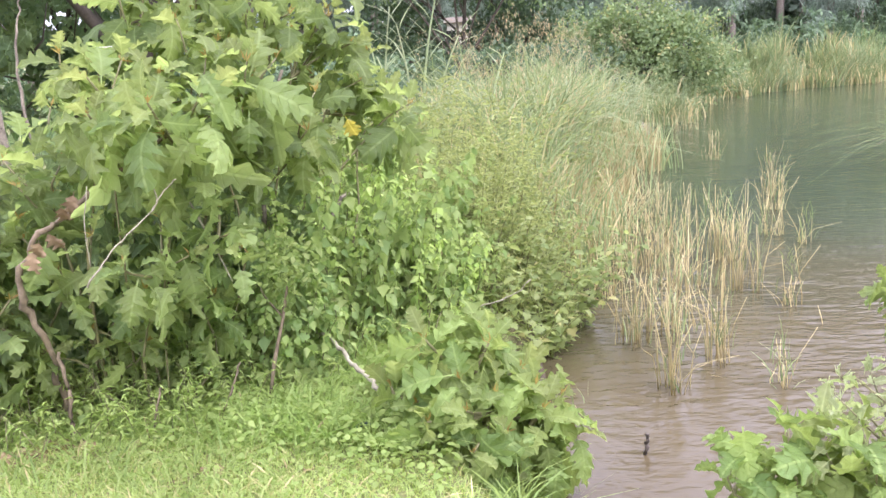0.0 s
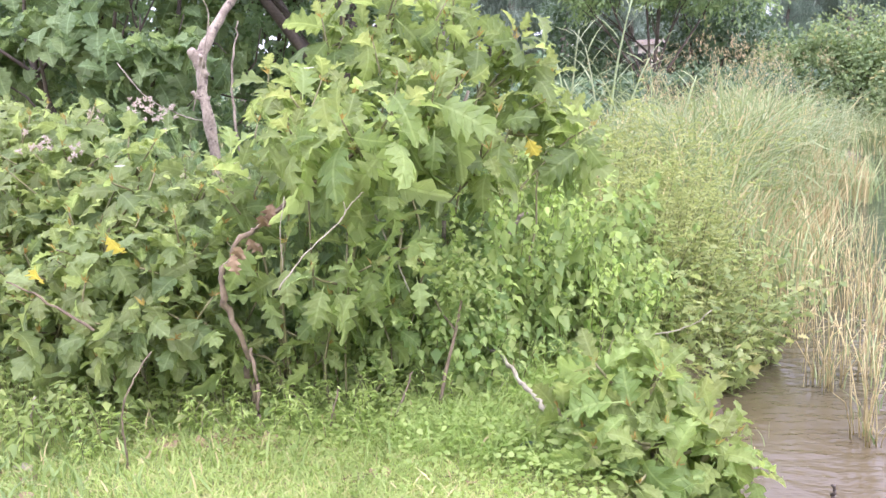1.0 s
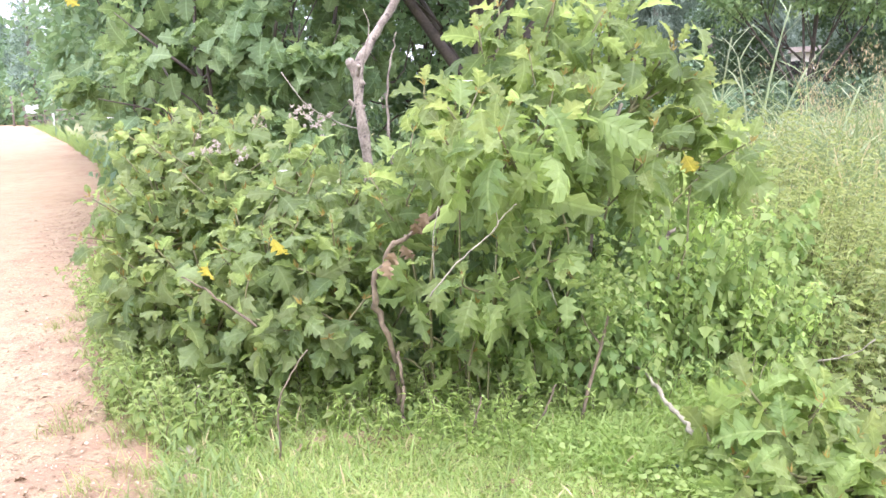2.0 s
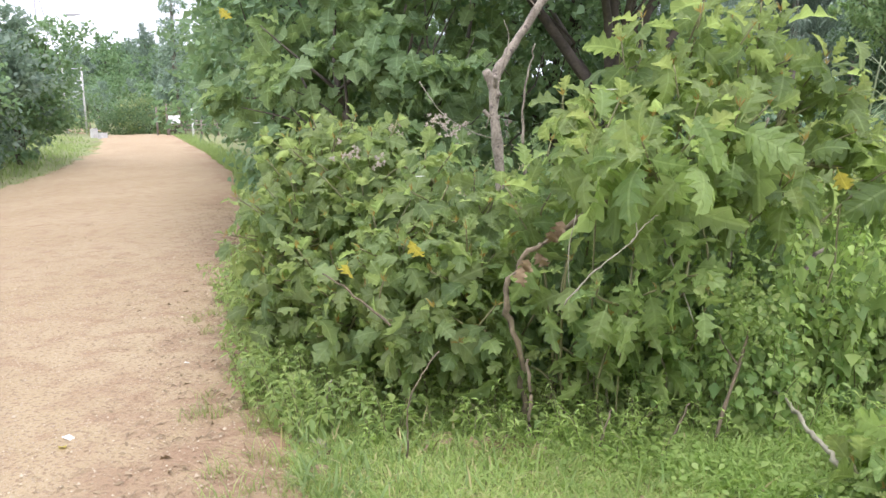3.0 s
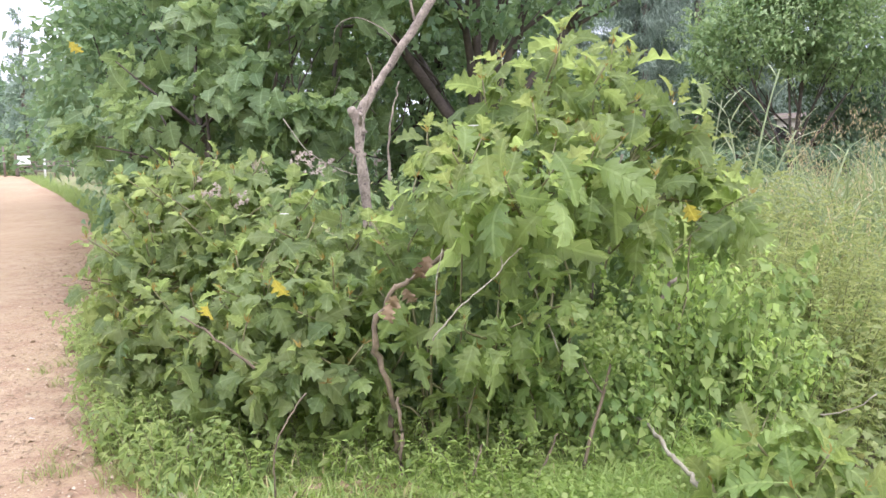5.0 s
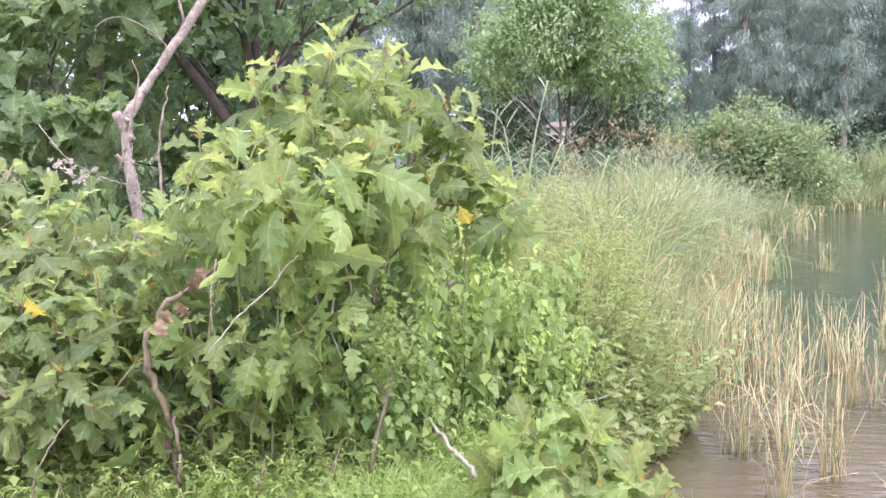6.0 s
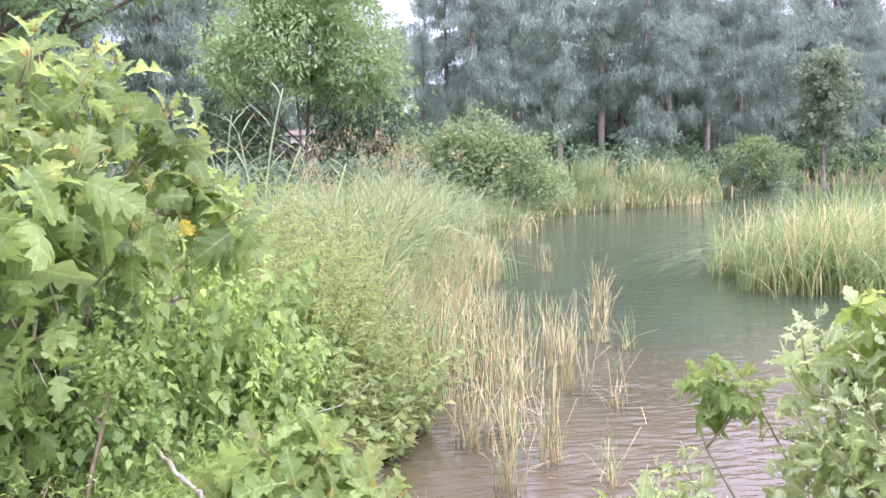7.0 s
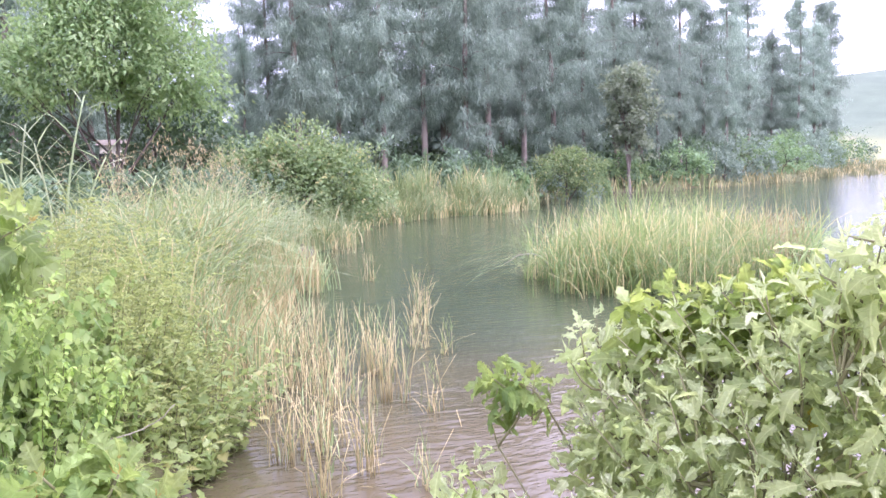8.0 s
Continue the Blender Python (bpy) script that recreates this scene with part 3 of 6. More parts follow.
def build_road():
    """Dirt road: a strip 6.3 m wide that runs straight and then bends behind the trees."""
    course = ((-22, 3.15), (-8, 3.15), (0, 3.15), (6, 3.15), (14, 3.1), (24, 2.95), (38, 3.6), (48, 4.5), (59, 5.9), (70, 8.6), (84, 14.0))
    line = np.vstack([ROAD_EDGE + ROAD_DIR * a + ROAD_SIDE * b for a, b in course])
    line = curve_points(line, 26)
    t = unit(np.gradient(line, axis=0))
    nrm = np.column_stack([t[:, 1], -t[:, 0]])
    k = 25
    q = np.concatenate([[-1], np.linspace(-0.975, 0.975, k - 2), [1]])
    run = np.concatenate([[0], np.cumsum(np.linalg.norm(np.diff(line, axis=0), axis=1))])
    far = np.clip((run - 36) / 45, 0, 1)
    half = 3.5 - 1.0 * far ** 0.8 + 0.13 * np.sin(run * 1.9) + 0.10 * np.sin(run * 4.7 + 1) + 0.06 * np.sin(run * 11)
    p = (line[:, None] + nrm[:, None] * (q[None] * half[:, None])[..., None]).reshape(-1, 2)
    edge = np.tile(1 - np.abs(q) ** 14, len(line))
    ruts = -0.02 * (np.exp(-((np.abs(q) - 0.33) / 0.10) ** 2))
    lift = np.repeat(0.0028 * np.clip(run - 34, 0, 45), k) * np.where(np.tile(np.abs(q), len(line)) > 0.99, -2.0, 1.0)
    z = land(p) + lift + 0.028 * edge - 0.012 * (1 - edge) + np.tile(ruts, len(line)) * 0.4 + wave(p, 9, 2.5) * 0.006
    i = (np.arange(len(line) - 1)[:, None] * k + np.arange(k - 1)[None]).ravel()
    f = np.concatenate([np.column_stack([i, i + k, i + k + 1]), np.column_stack([i, i + k + 1, i + 1])])
    ob = solo("road", Soup().add(np.column_stack([p, z]), f[:, ::-1]), M_ROAD, "unpaved ochre dirt road with worn wheel tracks", "dirt road", kind="structure")
    litter_band = np.tile(np.clip((q - 0.62) / 0.2, 0, 1), len(line)) * (0.6 + 0.4 * np.sin(np.repeat(run, k) * 0.9))
    ob.data.attributes.new("verge", "FLOAT", "POINT").data.foreach_set("value", litter_band.astype(np.float32))


def build_water():
    s = Soup()
    s.add([(-3, -120, WATER), (700, -120, WATER), (700, 260, WATER), (-3, 260, WATER)], [(0, 1, 2), (0, 2, 3)])
    solo("water", s, M_WATER, "rippled murky brown-green lake water", "lake", kind="structure")


build_ground()
build_road()
build_water()


# ---- plants ----
def ball(g, n, up_bias=0.0):
    d = unit(g.normal(size=(n, 3)) + np.array([0, 0, up_bias]))
    return d


def spaced(p, gap):
    """Keeps those points that stand at least gap from the ones kept before."""
    keep = []
    for i in range(len(p)):
        if not keep or np.min(np.linalg.norm(p[keep] - p[i], axis=1)) > gap:
            keep.append(i)
    return np.array(keep, int)


def pose_of(p, m, s):
    w = np.eye(4)
    w[:3, :3] = m * s
    w[:3, 3] = p
    return Matrix(w.tolist())


def single_leaves(name, tpls, mats, p, d, up, s, kinds, parent, owners):
    """Leaves as objects of their own that share a few meshes."""
    origin = np.array(parent.location)
    meshes = {}
    m = frames(d, up)
    for i in range(len(p)):
        key = tuple(kinds[i])
        if key not in meshes:
            meshes[key] = Soup().add(*tpls[key[0]]).mesh(name, mats[key[1]])
        ob = new(name, meshes[key])
        ob.parent = owners[i]
        ob.matrix_basis = pose_of(p[i] - origin, m[i], s[i])


def shrub(name, label, category, base, lobes, leaf, seed, tpls=LOBED, mats=None, gap=0.2, per=9, single=300, inner=1.0, stem=(0.011, 0.005), group="", droop=1.0, front=(0, 1), upright=0.8, spread=1.0, flutter=0.25, clump=0.1, stack=0.16, young=0.22, lower=(0.0, 1.0)):
    """A bush of leafy shoots: each shoot ends in a rosette of leaves, the young ones upright and pale, the old ones hanging."""
    g = np.random.default_rng(seed)
    mats = mats or (M_LEAF, M_YOUNG, M_BUD)
    ob = thing(name, label, category, (base[0], base[1], float(land([base[:2]])[0])), group)
    centres, radii = np.array([l[:3] for l in lobes], float), np.array([l[3] for l in lobes], float)
    pts, outs = [], []
    for c, r in zip(centres, radii):
        k = int(260 * r / 0.4)
        d = ball(g, k, 0.35)
        q = c + d * r * g.uniform(0.5, 1.45, (k, 1)) * np.array([1, 1, 0.95])
        pts.append(q)
        outs.append(d)
    pts, outs = np.concatenate(pts), np.concatenate(outs)
    deep = np.min(np.linalg.norm(pts[:, None] - centres[None], axis=2) / radii[None], axis=1)
    ok = (deep > 0.66) & (pts[:, 2] > land(pts[:, :2]) + 0.10)
    pts, outs = pts[ok], outs[ok]
    order = g.permutation(len(pts))
    pts, outs = pts[order], outs[order]
    k = spaced(pts, gap)
    pts, outs = pts[k], outs[k]
    n = len(pts)
    # shoots
    b = np.array(ob.location)
    hubs = centres[np.argmin(np.linalg.norm(pts[:, None] - centres[None], axis=2), axis=1)]
    shoots = []
    side = g.normal(0, 0.11, (5, 3))
    stems = {}
    for i in range(n):
        mid = hubs[i] * 0.7 + pts[i] * 0.2 + b * 0.1 + g.normal(0, 0.05, 3)
        foot = b[:2] + (hubs[i] - b)[:2] * clump + g.normal(0, 0.05, 2)
        start = np.array([foot[0], foot[1], float(land([foot])[0]) - 0.03])
        low = start * 0.55 + hubs[i] * 0.45 + side[i % 5]
        key = tuple(np.round(hubs[i], 2))
        if key in stems:
            fork, mid = stems[key], mid * 0.6 + pts[i] * 0.4
            line = curve_points([fork, mid, pts[i]], 4)
        else:
            line = curve_points([start, low, mid, pts[i]], 3)
            stems[key] = line[6]
        shoots.append(part("branch", Soup().add(*tube(line, stem[0] * g.uniform(0.8, 1.5), stem[1], 5)), M_STEM, ob))
    # rosettes
    axis = unit(outs * 0.55 + np.array([0, 0, upright]) + g.normal(0, 0.15, (n, 3)))
    P, D, U, S, K, O = [], [], [], [], [], []
    for i in range(n):
        a = axis[i]
        e1 = unit(np.cross(a, [0.31, 0.52, 0.11]))
        e2 = np.cross(a, e1)
        m = per + int(g.integers(-2, 3))
        phase = g.uniform(0, 6.3)
        for j in range(m):
            t = (j + 0.5) / m
            az = phase + 2.4 * j + g.normal(0, 0.2)
            inc = radians(26 + 66 * t * spread + g.normal(0, 13))
            rad = e1 * math.cos(az) + e2 * math.sin(az)
            d = unit(a * math.cos(inc) + rad * math.sin(inc) + np.array([0, 0, -0.30 * t * droop]))
            P.append(pts[i] - a * (stack * t) + rad * 0.012 + d * leaf * 0.16)
            D.append(d)
            O.append(i)
            U.append(unit(a + g.normal(0, flutter, 3)))
            S.append(leaf * (lower[1] if hubs[i, 2] < lower[0] else 1.0) * (0.5 + 0.5 * min(1, t * 1.7)) * g.uniform(0.66, 1.2))
            K.append((min(len(tpls) - 1, int(t * len(tpls) * 0.95 + g.uniform(-0.4, 0.6)) if t > 0.15 else 0), 1 if t < young else 0))
        bd, bu = ball(g, 5, 1.0), ball(g, 5)
        bud = Soup()
        scatter(bud, SLIM, np.repeat(pts[i][None], 5, 0), unit(bd + a), bu, g.uniform(0.03, 0.06, 5))
        part("shoot_tip", bud, mats[2], shoots[i])
    k = int(n * 3 * inner)
    if k:
        w = g.integers(0, n, k)
        q = pts[w] + (hubs[w] - pts[w]) * g.uniform(0.3, 1.1, (k, 1)) + g.normal(0, 0.07, (k, 3))
        for i in range(k):
            d = unit(outs[w[i]] * 0.7 + g.normal(0, 0.6, 3) + np.array([0, 0, -0.3]))
            O.append(w[i]), P.append(q[i]), D.append(d), U.append(unit(np.array([0, 0, 1.0]) + g.normal(0, 0.4, 3))), S.append(leaf * g.uniform(0.55, 1.0)), K.append((int(g.integers(0, len(tpls))), 0))
    P, D, U, S, K, O = np.array(P), np.array(D), np.array(U), np.array(S), np.array(K), np.array(O)
    ok = P[:, 2] > land(P[:, :2]) + 0.05
    P, D, U, S, K, O = P[ok], D[ok], U[ok], S[ok], K[ok], O[ok]
    order = np.argsort(P[:, 0] * front[0] + P[:, 1] * front[1])
    near, rest = order[:single], order[single:]
    single_leaves("leaf", tpls, mats, P[near], D[near], U[near], S[near], K[near], ob, [shoots[k] for k in O[near]])
    for mi in (0, 1):
        s = Soup()
        for ti in range(len(tpls)):
            w = rest[(K[rest, 0] == ti) & (K[rest, 1] == mi)]
            scatter(s, tpls[ti], P[w], D[w], U[w], S[w])
        if s.n:
            part("leaves", s, mats[mi], ob, kind="stuff")
    return ob


def leaf_cloud(soup, tpl, lobes, n, size, seed, shell=0.55, up=0.7, hang=0.0, rough=0.16):
    """Leaves on and in uneven lobes, in loose clumps with gaps between."""
    g = np.random.default_rng(seed)
    area = np.array([l[3] ** 2 for l in lobes])
    share = (n * area / area.sum()).astype(int)
    for (x, y, z, r), k in zip(lobes, share):
        c = max(6, k // 28)
        cd = ball(g, c, 0.25)
        cr = r * (shell + (1 - shell) * g.uniform(0, 1, c) ** 0.6) * (1 + rough * g.normal(0, 1, c))
        cc = np.array([x, y, z]) + cd * cr[:, None] * np.array([1, 1, 0.9])
        w = g.integers(0, c, k)
        p = cc[w] + g.normal(0, 1, (k, 3)) * r * 0.13 * np.array([1.1, 1.1, 0.75])
        d = unit(cd[w] * 0.8 + g.normal(0, 0.8, (k, 3)) + np.array([0, 0, -hang]))
        u = unit(np.array([0, 0, up]) + cd[w] * 0.5 + g.normal(0, 0.45, (k, 3)))
        scatter(soup, tpl, p, d, u, size * g.uniform(0.6, 1.25, k))


def limbs(base, lobes, r0, seed, fork=0.35, sides=6, twigs=4):
    """A trunk that forks to every lobe of a crown."""
    g = np.random.default_rng(seed)
    s = Soup()
    base = np.array(base, float)
    mean = np.mean([l[:3] for l in lobes], axis=0)
    top = base + (mean - base) * fork
    top[:2] = base[:2] + (mean - base)[:2] * fork * 0.6
    s.add(*tube(curve_points([base - [0, 0, 0.15], base * 0.5 + top * 0.5 + np.append(g.normal(0, 0.05, 2), 0), top], 4), r0 * 1.15, r0 * 0.75, 8, 0.05, seed))
    for l in lobes:
        e = np.array(l[:3], float) + np.array([0, 0, l[3] * 0.4])
        m = top * 0.5 + e * 0.5 + g.normal(0, l[3] * 0.15, 3)
        s.add(*tube(curve_points([top - [0, 0, r0], m, e], 4), r0 * 0.6, r0 * 0.12, sides, 0.05, seed + 1))
        for k in range(twigs):
            q = np.array(l[:3]) + ball(g, 1, 0.3)[0] * l[3] * 0.8
            s.add(*tube(curve_points([m, (m + q) / 2 + g.normal(0, l[3] * 0.1, 3), q], 3), r0 * 0.22, r0 * 0.05, 4))
    return s


def tree(name, label, category, base, lobes, tpl, n, size, r0, leaf_mat, bark, seed, group="", fork=0.35, twigs=4, **kw):
    b = (base[0], base[1], float(land([base[:2]])[0]))
    ob = thing(name, label, category, b, group)
    part("trunk", limbs(b, lobes, r0, seed, fork, 6 if twigs > 2 else 4, twigs), bark, ob)
    s = Soup()
    leaf_cloud(s, tpl, lobes, n, size, seed + 50, **kw)
    part("crown", s, leaf_mat, ob, kind="stuff")
    return ob


def herbs(name, label, category, spots, n, height, leaf, seed, tpl=OVATE, mat=None, every=0.07, lean=0.5, stem_r=0.003, kind="stuff", pair=2, group="", hang=0.0):
    """Leafy stems that rise from round spots (x, y, radius, height factor)."""
    g = np.random.default_rng(seed)
    spots = np.array(spots, float)
    w = g.choice(len(spots), n, p=spots[:, 2] ** 2 / np.sum(spots[:, 2] ** 2))
    a, r = g.uniform(0, 6.3, n), np.sqrt(g.uniform(0, 1, n)) * spots[w, 2]
    root = on_land(np.column_stack([spots[w, 0] + r * np.cos(a), spots[w, 1] + r * np.sin(a)]))
    root[:, 2] = np.maximum(root[:, 2], WATER - 0.05)
    h = height * spots[w, 3] * g.uniform(0.6, 1.15, n) * (1.05 - 0.45 * (r / spots[w, 2]) ** 2)
    la = a + g.normal(0, 0.9, n)
    off = np.column_stack([np.cos(la), np.sin(la)]) * (h * g.uniform(0.1, lean, n))[:, None]
    stems, lv = Soup(), [Soup() for _ in tpl]
    blades(stems, root, h, np.full(n, stem_r * 2.2), np.linalg.norm(off, axis=1) / h, seed + 1, 4, 0.1, np.arctan2(off[:, 1], off[:, 0]))
    P, D, S = [], [], []
    for i in range(n):
        k = max(3, int(h[i] / every))
        s = np.linspace(0.18, 1.0, k) + g.normal(0, 0.02, k)
        s = np.repeat(s, pair)
        k = len(s)
        bend = np.linalg.norm(off[i]) / h[i]
        q = root[i] + np.column_stack([off[i][0] * s ** 2, off[i][1] * s ** 2, h[i] * (s - 0.1 * bend * s ** 3)])
        az = g.uniform(0, 6.3) + np.arange(k) * 2.6
        P.append(q)
        D.append(np.column_stack([np.cos(az), np.sin(az), g.normal(0.15 - 1.1 * hang, 0.35 + 0.3 * hang, k)]))
        S.append(leaf * g.uniform(0.6 - 0.2 * hang, 1.2 + 0.3 * hang, k) * (1.15 - 0.45 * s))
    P, D, S = np.concatenate(P), np.concatenate(D), np.concatenate(S)
    U = unit(np.array([0, 0, 1.0]) + D * [hang, hang, 0] + g.normal(0, 0.3 + 0.35 * hang, P.shape))
    k = g.integers(0, len(tpl), len(P))
    b = (float(spots[:, 0].mean()), float(spots[:, 1].mean()))
    ob = thing(name, label, category, (*b, float(land([b])[0])), group, kind)
    part("stems", stems, M_STEM, ob, kind="stuff")
    s = Soup()
    for ti in range(len(tpl)):
        scatter(s, tpl[ti], P[k == ti], D[k == ti], U[k == ti], S[k == ti])
    part("leaves", s, mat or M_HERB, ob, kind="stuff")
    return ob


def tuft_points(g, spots, n, tuft=0, loose=0.15):
    spots = np.array(spots, float)
    w = g.choice(len(spots), n, p=spots[:, 2] * spots[:, 3] / np.sum(spots[:, 2] * spots[:, 3]))
    a, r = g.uniform(0, 6.3, n), np.sqrt(g.uniform(0, 1, n))
    xy = np.column_stack([spots[w, 0] + r * np.cos(a) * spots[w, 2], spots[w, 1] + r * np.sin(a) * spots[w, 3]])
    if tuft:
        home = g.integers(0, max(1, n // tuft), n)
        xy = xy[home] + g.normal(0, loose, (n, 2))
        a = a[home]
    p = on_land(xy, -0.02)
    return p, a, w


# big lobed shrub in the middle of the thicket, with its crooked brown limb
shrub_main = shrub("lobed_shrub", "tall green shrub with large deeply lobed hairy leaves", "shrub", (-1.62, 3.85),
      [(-1.60, 4.10, 1.56, 0.14), (-1.40, 4.24, 1.80, 0.17), (-1.15, 4.42, 1.84, 0.20), (-0.92, 4.72, 1.78, 0.22), (-0.70, 4.85, 1.58, 0.20), (-0.50, 4.83, 1.32, 0.17), (-0.32, 4.70, 1.16, 0.09), (-0.26, 4.58, 1.24, 0.06),
       (-1.30, 3.62, 1.42, 0.20), (-1.02, 3.55, 1.34, 0.18), (-1.55, 3.80, 1.34, 0.14), (-0.90, 3.92, 1.40, 0.18), (-0.66, 4.22, 1.22, 0.12), (-1.12, 4.05, 1.62, 0.16), (-1.36, 4.30, 1.30, 0.14),
       (-1.52, 3.44, 0.80, 0.11), (-1.18, 3.48, 0.80, 0.12), (-0.96, 3.66, 0.82, 0.09), (-1.76, 3.78, 1.08, 0.14), (-1.80, 3.58, 0.78, 0.11),
       (-1.78, 3.50, 0.46, 0.10), (-1.45, 3.62, 0.44, 0.11), (-1.12, 3.72, 0.46, 0.10), (-1.62, 3.55, 0.62, 0.09), (-1.30, 3.58, 0.62, 0.09)],
      0.215, 21, gap=0.205, per=8, inner=0.35, flutter=0.55, spread=1.25, droop=1.7, clump=0.45, stack=0.17, stem=(0.007, 0.004), lower=(1.12, 0.70))
part("limb", Soup().add(*tube(curve_points([(-1.74, 3.62, -0.03), (-1.70, 3.5, 0.25), (-1.66, 3.42, 0.45), (-1.70, 3.36, 0.67), (-1.66, 3.37, 0.83), (-1.58, 3.40, 0.93), (-1.50, 3.46, 0.98), (-1.36, 3.52, 1.10), (-1.28, 3.6, 1.14), (-1.15, 3.7, 1.25)], 5) + np.random.default_rng(5).normal(0, 0.009, (46, 3)), 0.016, 0.007, 8, 0.35, 3)), M_BARK_BROWN, shrub_main, "crooked peeling brown limb")
part("limb", Soup().add(*tube(curve_points([(-1.02, 4.3, -0.03), (-0.99, 4.33, 0.5), (-0.97, 4.41, 1.0), (-0.95, 4.45, 1.2), (-0.85, 4.54, 1.47)], 5), 0.015, 0.008, 8, 0.15, 4)), M_BARK_GREY, shrub_main, "slender upright grey limb")

# its neighbour beside the road
shrub("lobed_shrub", "spreading green shrub with lobed leaves beside the road", "shrub", (-2.75, 3.75),
      [(-3.84, 4.38, 1.26, 0.24), (-3.56, 4.30, 1.38, 0.20), (-3.92, 4.32, 0.96, 0.24), (-3.20, 4.15, 1.18, 0.22), (-3.00, 3.95, 0.96, 0.24), (-3.55, 3.88, 0.84, 0.28), (-2.70, 3.90, 1.00, 0.20), (-2.42, 3.84, 1.04, 0.18), (-2.12, 3.98, 1.02, 0.18), (-2.22, 4.20, 1.10, 0.13), (-2.35, 3.48, 0.82, 0.20),
       (-2.60, 3.50, 0.64, 0.22), (-2.00, 3.57, 0.74, 0.20), (-1.95, 3.36, 0.56, 0.14), (-2.22, 3.30, 0.54, 0.16), (-3.10, 3.65, 0.62, 0.24), (-3.45, 3.74, 0.50, 0.24), (-2.80, 3.48, 0.50, 0.18), (-3.75, 4.10, 0.54, 0.25), (-3.10, 4.30, 1.42, 0.10), (-2.55, 4.05, 1.30, 0.09)],
      0.165, 22, mats=(M_ROADLEAF, M_LEAF, M_BUD), tpls=[LOBED[0], SOFTLOBED[1], LOBED[2], SOFTLOBED[2]], gap=0.17, per=9, young=0.16, flutter=0.4, inner=0.5, spread=1.2, droop=1.6, clump=0.7, stem=(0.007, 0.004))

# low bush on the brink of the bank
shrub("lobed_shrub", "low bright green lobed-leaf bush on the bank", "shrub", (0.02, 3.62),
      [(0.02, 3.61, 0.08, 0.22), (0.18, 3.52, 0.03, 0.23), (0.07, 3.51, -0.05, 0.26), (-0.10, 3.60, 0.02, 0.19)], 0.225, 23, mats=(M_SMALLBUSH, M_YOUNG, M_BUD), gap=0.14, upright=0.6, spread=1.3, droop=2.0, flutter=0.4)

# pale bush close by over the water
shrub("pale_shrub", "pale grey-green shrub with soft wavy leaves leaning over the water", "shrub", (2.1, 1.75),
      [(1.74, 2.66, 0.82, 0.09), (1.83, 2.55, 0.8, 0.13), (1.91, 2.38, 0.79, 0.16), (2.01, 2.23, 0.84, 0.17), (2.07, 2.05, 0.91, 0.17), (2.23, 2.02, 0.98, 0.13), (2.37, 2.1, 1.15, 0.07), (2.0, 1.84, 1.16, 0.09), (1.98, 1.76, 1.26, 0.07), (2.1, 1.8, 1.05, 0.12), (1.14, 2.44, 0.46, 0.05), (1.25, 2.32, 0.42, 0.07), (1.70, 2.58, 0.58, 0.10), (1.69, 2.4, 0.61, 0.17), (1.79, 2.22, 0.63, 0.19), (1.9, 2.06, 0.68, 0.19), (1.99, 1.92, 0.76, 0.19), (2.11, 1.86, 0.82, 0.17), (1.64, 2.33, 0.43, 0.12), (1.71, 2.15, 0.48, 0.18), (1.84, 1.98, 0.52, 0.18), (1.98, 1.85, 0.58, 0.18), (1.27, 2.72, 0.45, 0.04), (1.36, 2.63, 0.44, 0.04)],
      0.092, 24, tpls=PALELEAF, mats=(M_PALE, M_PALEYOUNG_LIT, M_PALEYOUNG_LIT), gap=0.092, per=10, young=0.34, front=(-0.4, -1), upright=0.8, droop=1.4, spread=1.2, inner=0.45, flutter=0.8, stem=(0.005, 0.0022))
# lobed shoots that hang out of the pale bush
shrub("lobed_shrub", "green lobed-leaf shoot hanging low over the water", "shrub", (1.3, 1.9),
      [(0.84, 2.44, 0.37, 0.05), (0.98, 2.42, 0.37, 0.07), (1.12, 2.4, 0.36, 0.07)], 0.165, 25, mats=(M_SMALLBUSH, M_SMALLBUSH, M_YELLOWLOBED), gap=0.10, per=8, single=160, inner=0.1, droop=1.3, spread=1.35, upright=0.6, stack=0.09, stem=(0.0045, 0.0025))
shrub("lobed_shrub", "bright lobed-leaf shoot reaching out of the pale bush", "shrub", (1.95, 2.15),
      [(1.40, 2.72, 0.74, 0.035), (1.47, 2.68, 0.735, 0.035)], 0.105, 27, mats=(M_SMALLBUSH, M_YELLOWLOBED, M_YELLOWLOBED), gap=0.055, per=7, single=160, inner=0.1, droop=0.9, spread=1.35, upright=0.7, stack=0.07, stem=(0.0045, 0.0025))
shrub("lobed_shrub", "yellow-green lobed-leaf shoots growing through the pale bush", "shrub", (1.95, 1.95),
      [(1.93, 2.46, 0.985, 0.05), (2.02, 2.36, 1.0, 0.06), (2.08, 2.30, 1.0, 0.06), (2.16, 2.23, 1.03, 0.07), (2.19, 2.07, 1.05, 0.06), (1.88, 2.52, 0.99, 0.045)], 0.135, 26, mats=(M_YELLOWLOBED, M_YELLOWLOBED, M_YOUNG), gap=0.075, per=8, single=160, inner=0.1, droop=1.5, spread=1.35, upright=0.7, stack=0.10, stem=(0.0045, 0.0025))

LOBEDHERB = plain_lobed_leaf(0.4, 0.2, 0.8)
